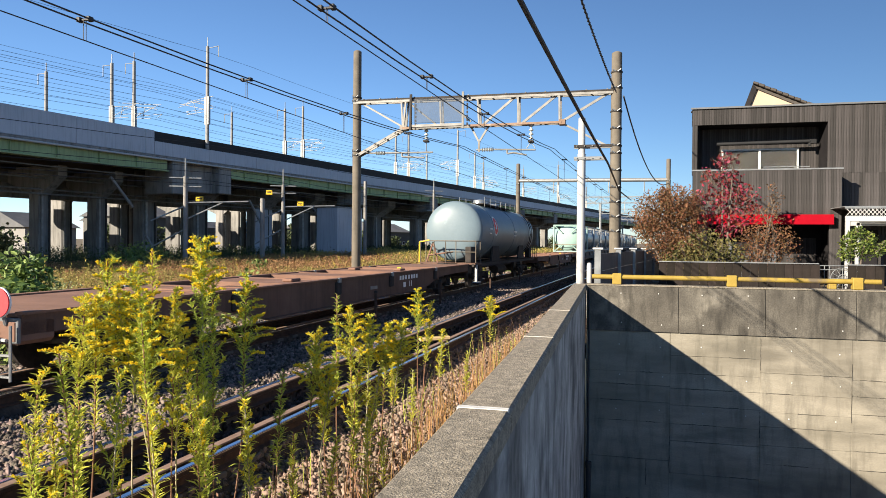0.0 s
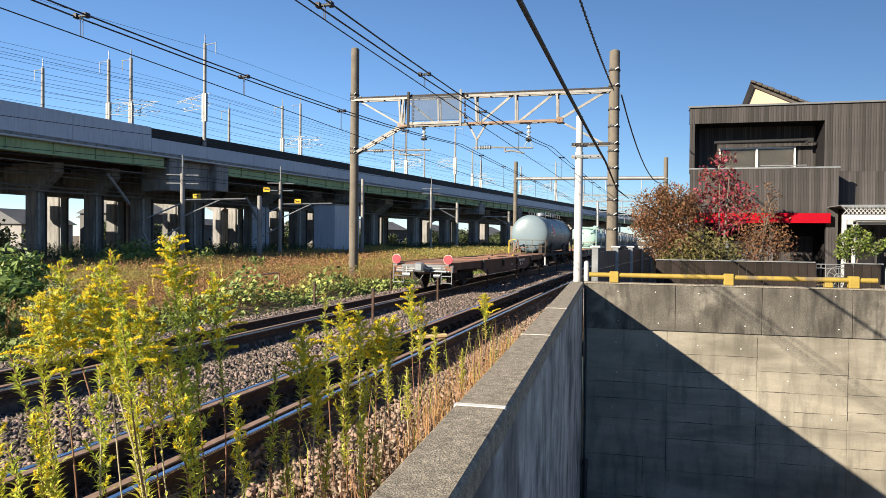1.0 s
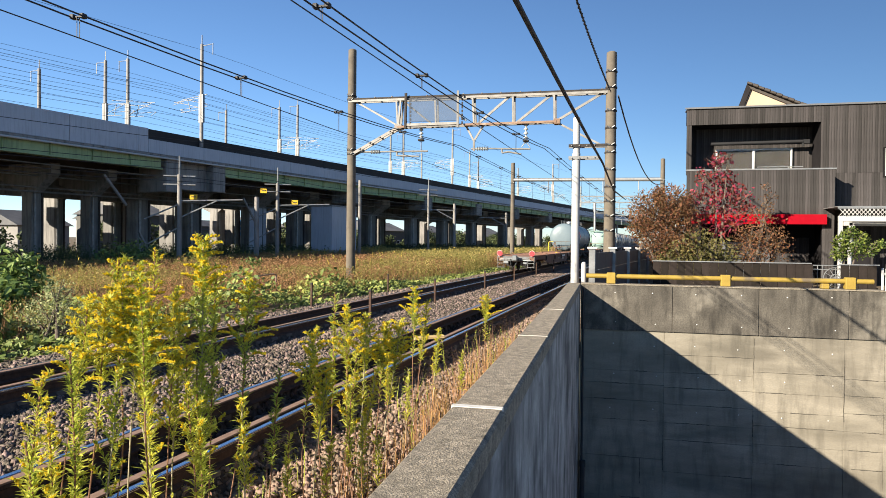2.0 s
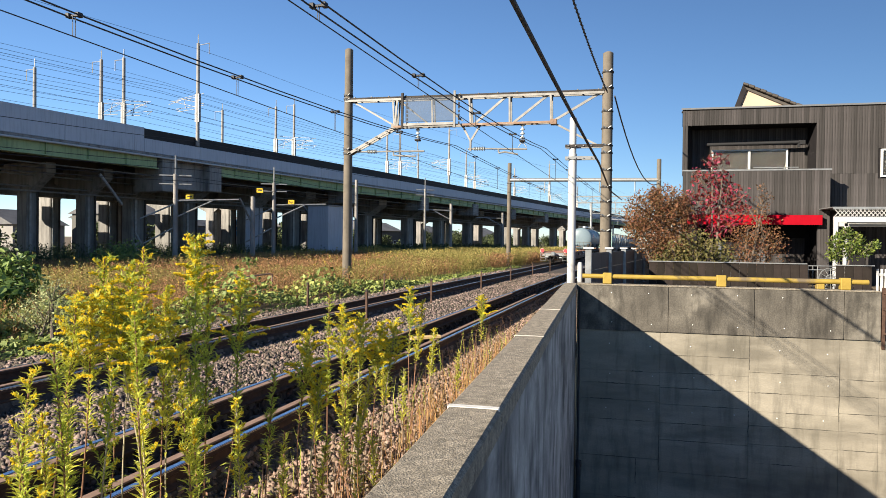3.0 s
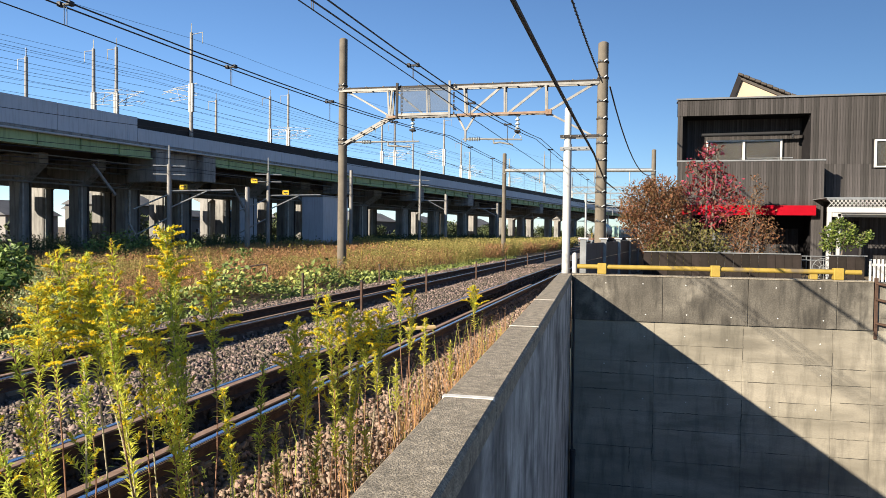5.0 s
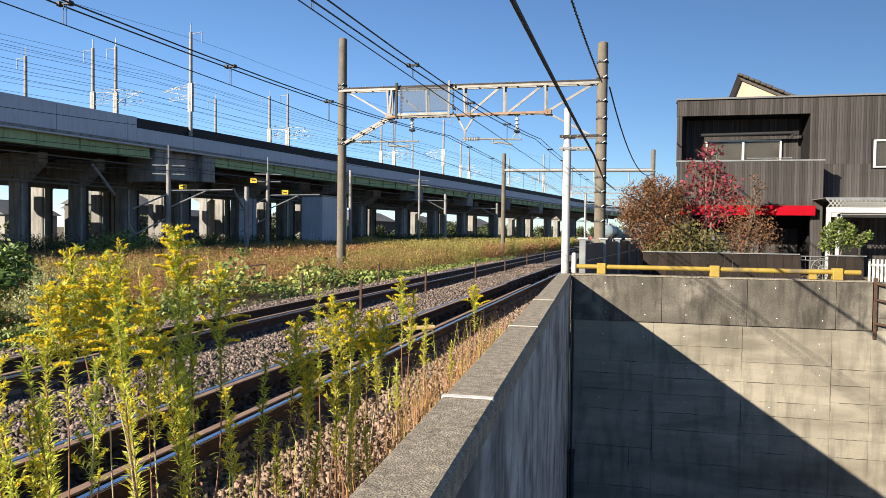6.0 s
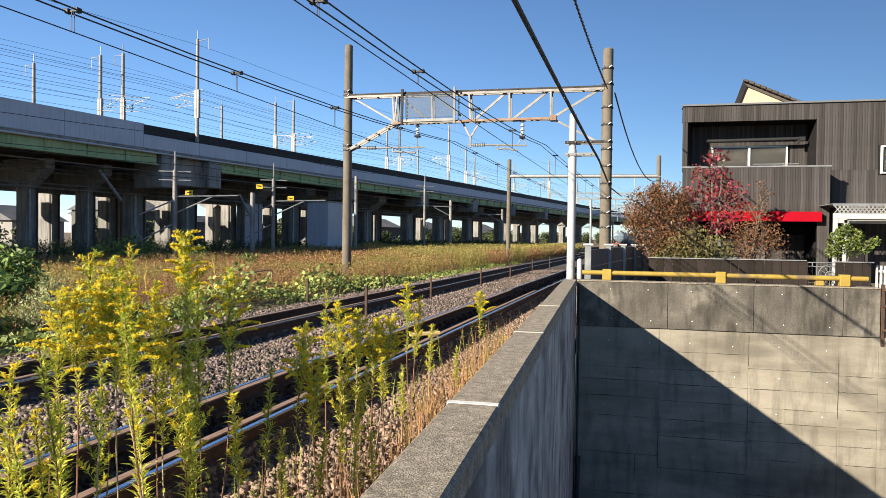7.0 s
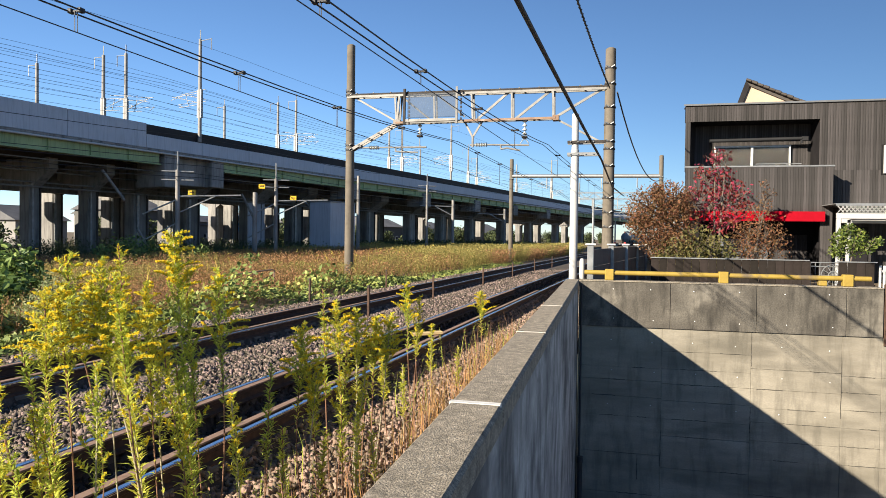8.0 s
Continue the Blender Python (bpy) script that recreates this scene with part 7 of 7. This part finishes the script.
    tree("dry_shrub", "grey green half withered shrub beside the vines", -11.3, 12.0, -0.42, 7,
         [(0, 0, 0.75, 0.5), (0.45, 0.2, 0.55, 0.45), (-0.45, 0, 0.6, 0.45), (0.1, 0, 1.15, 0.35), (0.8, 0.5, 0.4, 0.35)], 2100, 0.032, "leaf_pale", 71, "shrub")
    p = thing("plank", "pale weathered timber plank lying by the rail", "plank", pose(-3.3, 12.7, 0.075, 3, 0, -62))
    part("timber", boxed((-0.07, -0.3, -0.06), (0.07, 0.3, 0.0), 0.01), "dry_timber", p)
    # bent pipe rail on the waste ground
    p = thing("pipe_barrier", "rusty bent pipe barrier among the vines", "barrier")
    b = bmesh.new()
    sweep(b, [(-12.75, 21.6, -0.4), (-12.75, 21.6, 0.42), (-12.7, 21.7, 0.48), (-11.95, 23.0, 0.62), (-11.9, 23.1, 0.58), (-11.9, 23.1, -0.4)], 0.03, 8)
    part("pipe", b, "rail_rust", p)


mat("flower_dull", (0.36, 0.28, 0.05), (0.52, 0.42, 0.09), 0.8, scale=0.6, fine=6, bump=0, leaf=0.3, island=0.4)
mat("dry_timber", (0.4, 0.28, 0.13), (0.55, 0.41, 0.22), 0.8, scale=5, fine=50)
mat("kudzu", (0.09, 0.15, 0.035), (0.21, 0.3, 0.085), 0.5, scale=2.0, fine=20, bump=0, leaf=0.3, island=0.55)
build_weeds()


# ---- town behind the elevated railway ----
def build_town():
    rs = np.random.RandomState(9)
    for i in range(16):
        ly = 52 + i * 11 + rs.rand() * 4
        lx = -44 - rs.rand() * 22
        w, d, h = rs.uniform(7, 12), rs.uniform(7, 11), rs.uniform(3.2, 5.6)
        t = thing("far_house", "pale rendered house with a dark roof beyond the viaduct", "house", VIA @ pose(lx, ly, -0.3, 0, 0, rs.uniform(-8, 8)), "houses beyond the elevated railway")
        part("wall", boxed((-d / 2, -w / 2, 0), (d / 2, w / 2, h)), "far_wall", t)
        b = bmesh.new()
        vs = [(-d / 2 - 0.5, h), (d / 2 + 0.5, h), (0, h + 2.0)]
        a = [b.verts.new((x, -w / 2 - 0.4, z)) for x, z in vs]
        c = [b.verts.new((x, w / 2 + 0.4, z)) for x, z in vs]
        b.faces.new(a), b.faces.new(c[::-1])
        for k in range(3):
            b.faces.new((a[k], a[(k + 1) % 3], c[(k + 1) % 3], c[k]))
        part("roof", b, "far_roof", t)
        for k in range(3):
            for z in (1.4,):
                wdw = part("window", boxed((d / 2 + 0.002, -w / 2 + 1 + k * w / 3.2, z), (d / 2 + 0.08, -w / 2 + 2.0 + k * w / 3.2, z + 0.8)), "white_frame", t)
                part("pane", boxed((d / 2 + 0.081, -w / 2 + 1.1 + k * w / 3.2, z + 0.1), (d / 2 + 0.09, -w / 2 + 1.9 + k * w / 3.2, z + 0.7)), "house_dark", wdw)
    for i in range(14):
        ly, lx, r = 15 + i * 15 + rs.rand() * 8, -32 - rs.rand() * 10, rs.uniform(1.0, 1.8)
        t = thing("far_tree", "dark green street tree beyond the viaduct", "tree", VIA @ pose(lx, ly, -0.3), "trees beyond the elevated railway")
        bm = bmesh.new()
        rod(bm, (0, 0, 0), (0, 0, r * 1.4), 0.12, 0.08, 8)
        part("trunk", bm, "bark", t)
        leaf_cloud("crown", [(0, 0, r * 1.7, r), (0.4 * r, 0.3, r * 1.2, 0.7 * r), (-0.4 * r, 0, r * 2.1, 0.6 * r)], 320, 0.22, "far_trees", t, 300 + i)
    hedge = [(-27 - 4 * rs.rand(), 4 + 2.1 * i + rs.rand(), 0.8 + 2.3 * rs.rand(), 1.0 + 1.0 * rs.rand()) for i in range(145) if i % 11 not in (3, 4)]
    ob = leaf_cloud("far_hedge", hedge, 34000, 0.26, "far_trees", None, 77)
    ob.matrix_basis = VIA
    tagged(ob, "dark green hedge along the road beyond the viaduct", "hedge", kind="stuff")
    f = thing("road_barrier", "low pale concrete barrier along the road under the viaduct", "barrier", VIA)
    for i in range(24):
        part("barrier_block", boxed((-21.0, 10 + 4 * i, -0.4), (-20.7, 13.95 + 4 * i, 0.55), 0.03), "via_concrete", f)
    g = thing("grey_hut", "blue grey metal equipment hut beside the viaduct", "hut", VIA @ pose(2.2, 63.0, -0.4))
    part("wall", boxed((-1.2, -2.0, 0), (1.2, 2.0, 5.4), 0.03), "via_panel", g)
    part("roof", boxed((-1.3, -2.1, 5.4), (1.3, 2.1, 5.5), 0.02), "galvanised", g)
    # distant tree line and roofs past the bend
    for i in range(10):
        x, y = 20 + i * 14 + rs.rand() * 6, 150 + rs.rand() * 60
        w, h = rs.uniform(9, 14), rs.uniform(5, 8)
        t = thing("far_building", "distant low building past the bend", "building", pose(x, y, -0.3), "distant buildings")
        part("wall", boxed((-w / 2, -5, 0), (w / 2, 5, h)), "far_wall", t)
        part("roof", boxed((-w / 2 - 0.3, -5.3, h), (w / 2 + 0.3, 5.3, h + 0.5), 0.05), "far_roof", t)


build_town()

# ---- what moves ----
SWAY = [(0, 18), (0.3, 55), (0.5, 51), (0.8, -7), (1.0, -47), (1.3, -62), (1.5, -26), (1.7, 25), (2.1, 45), (2.5, 30), (2.8, 31), (3.0, 28), (3.3, 31), (3.5, 64), (3.8, 45), (4.0, 50), (4.3, 6), (4.5, -27), (4.7, -45),
        (5.1, -20), (5.5, 15), (5.8, 9), (6.0, -7), (6.5, -9), (7.0, 6), (7.3, -4), (7.6, -9), (8.0, -26)]
TIMES = [0.25 * i for i in range(33)]


def motions():
    for wagon, off in TRAIN:
        walk(wagon, [(0.5 * i, train_pose(off, 0.5 * i)) for i in range(17)])
    for wheel, y in WHEELS:
        walk(wheel, [(i / FPS, Matrix.Translation((0, y, 0.43)) @ Matrix.Rotation(-18.0 / 0.43 * i / FPS, 4, "X")) for i in range(8 * FPS + 1)])
    st, sv = zip(*SWAY)
    for i, (plant, x, y, h) in enumerate(GOLDENROD):
        lag = 0.05 * ((i * 5) % 4) - 0.05
        amp = (0.17 if x < -3.0 else 0.1 if x < -2.5 and y < 4.4 else 0.05) * (0.85 + 0.07 * ((i * 7) % 5))
        rows = []
        for t in TIMES:
            a = amp * float(np.interp(t - lag, st, sv))
            rows.append((t, pose(x, y, -0.28, 0.25 * amp / 0.1 * math.sin(t * 4.1 + i), a, 0)))
        walk(plant, rows)


motions()
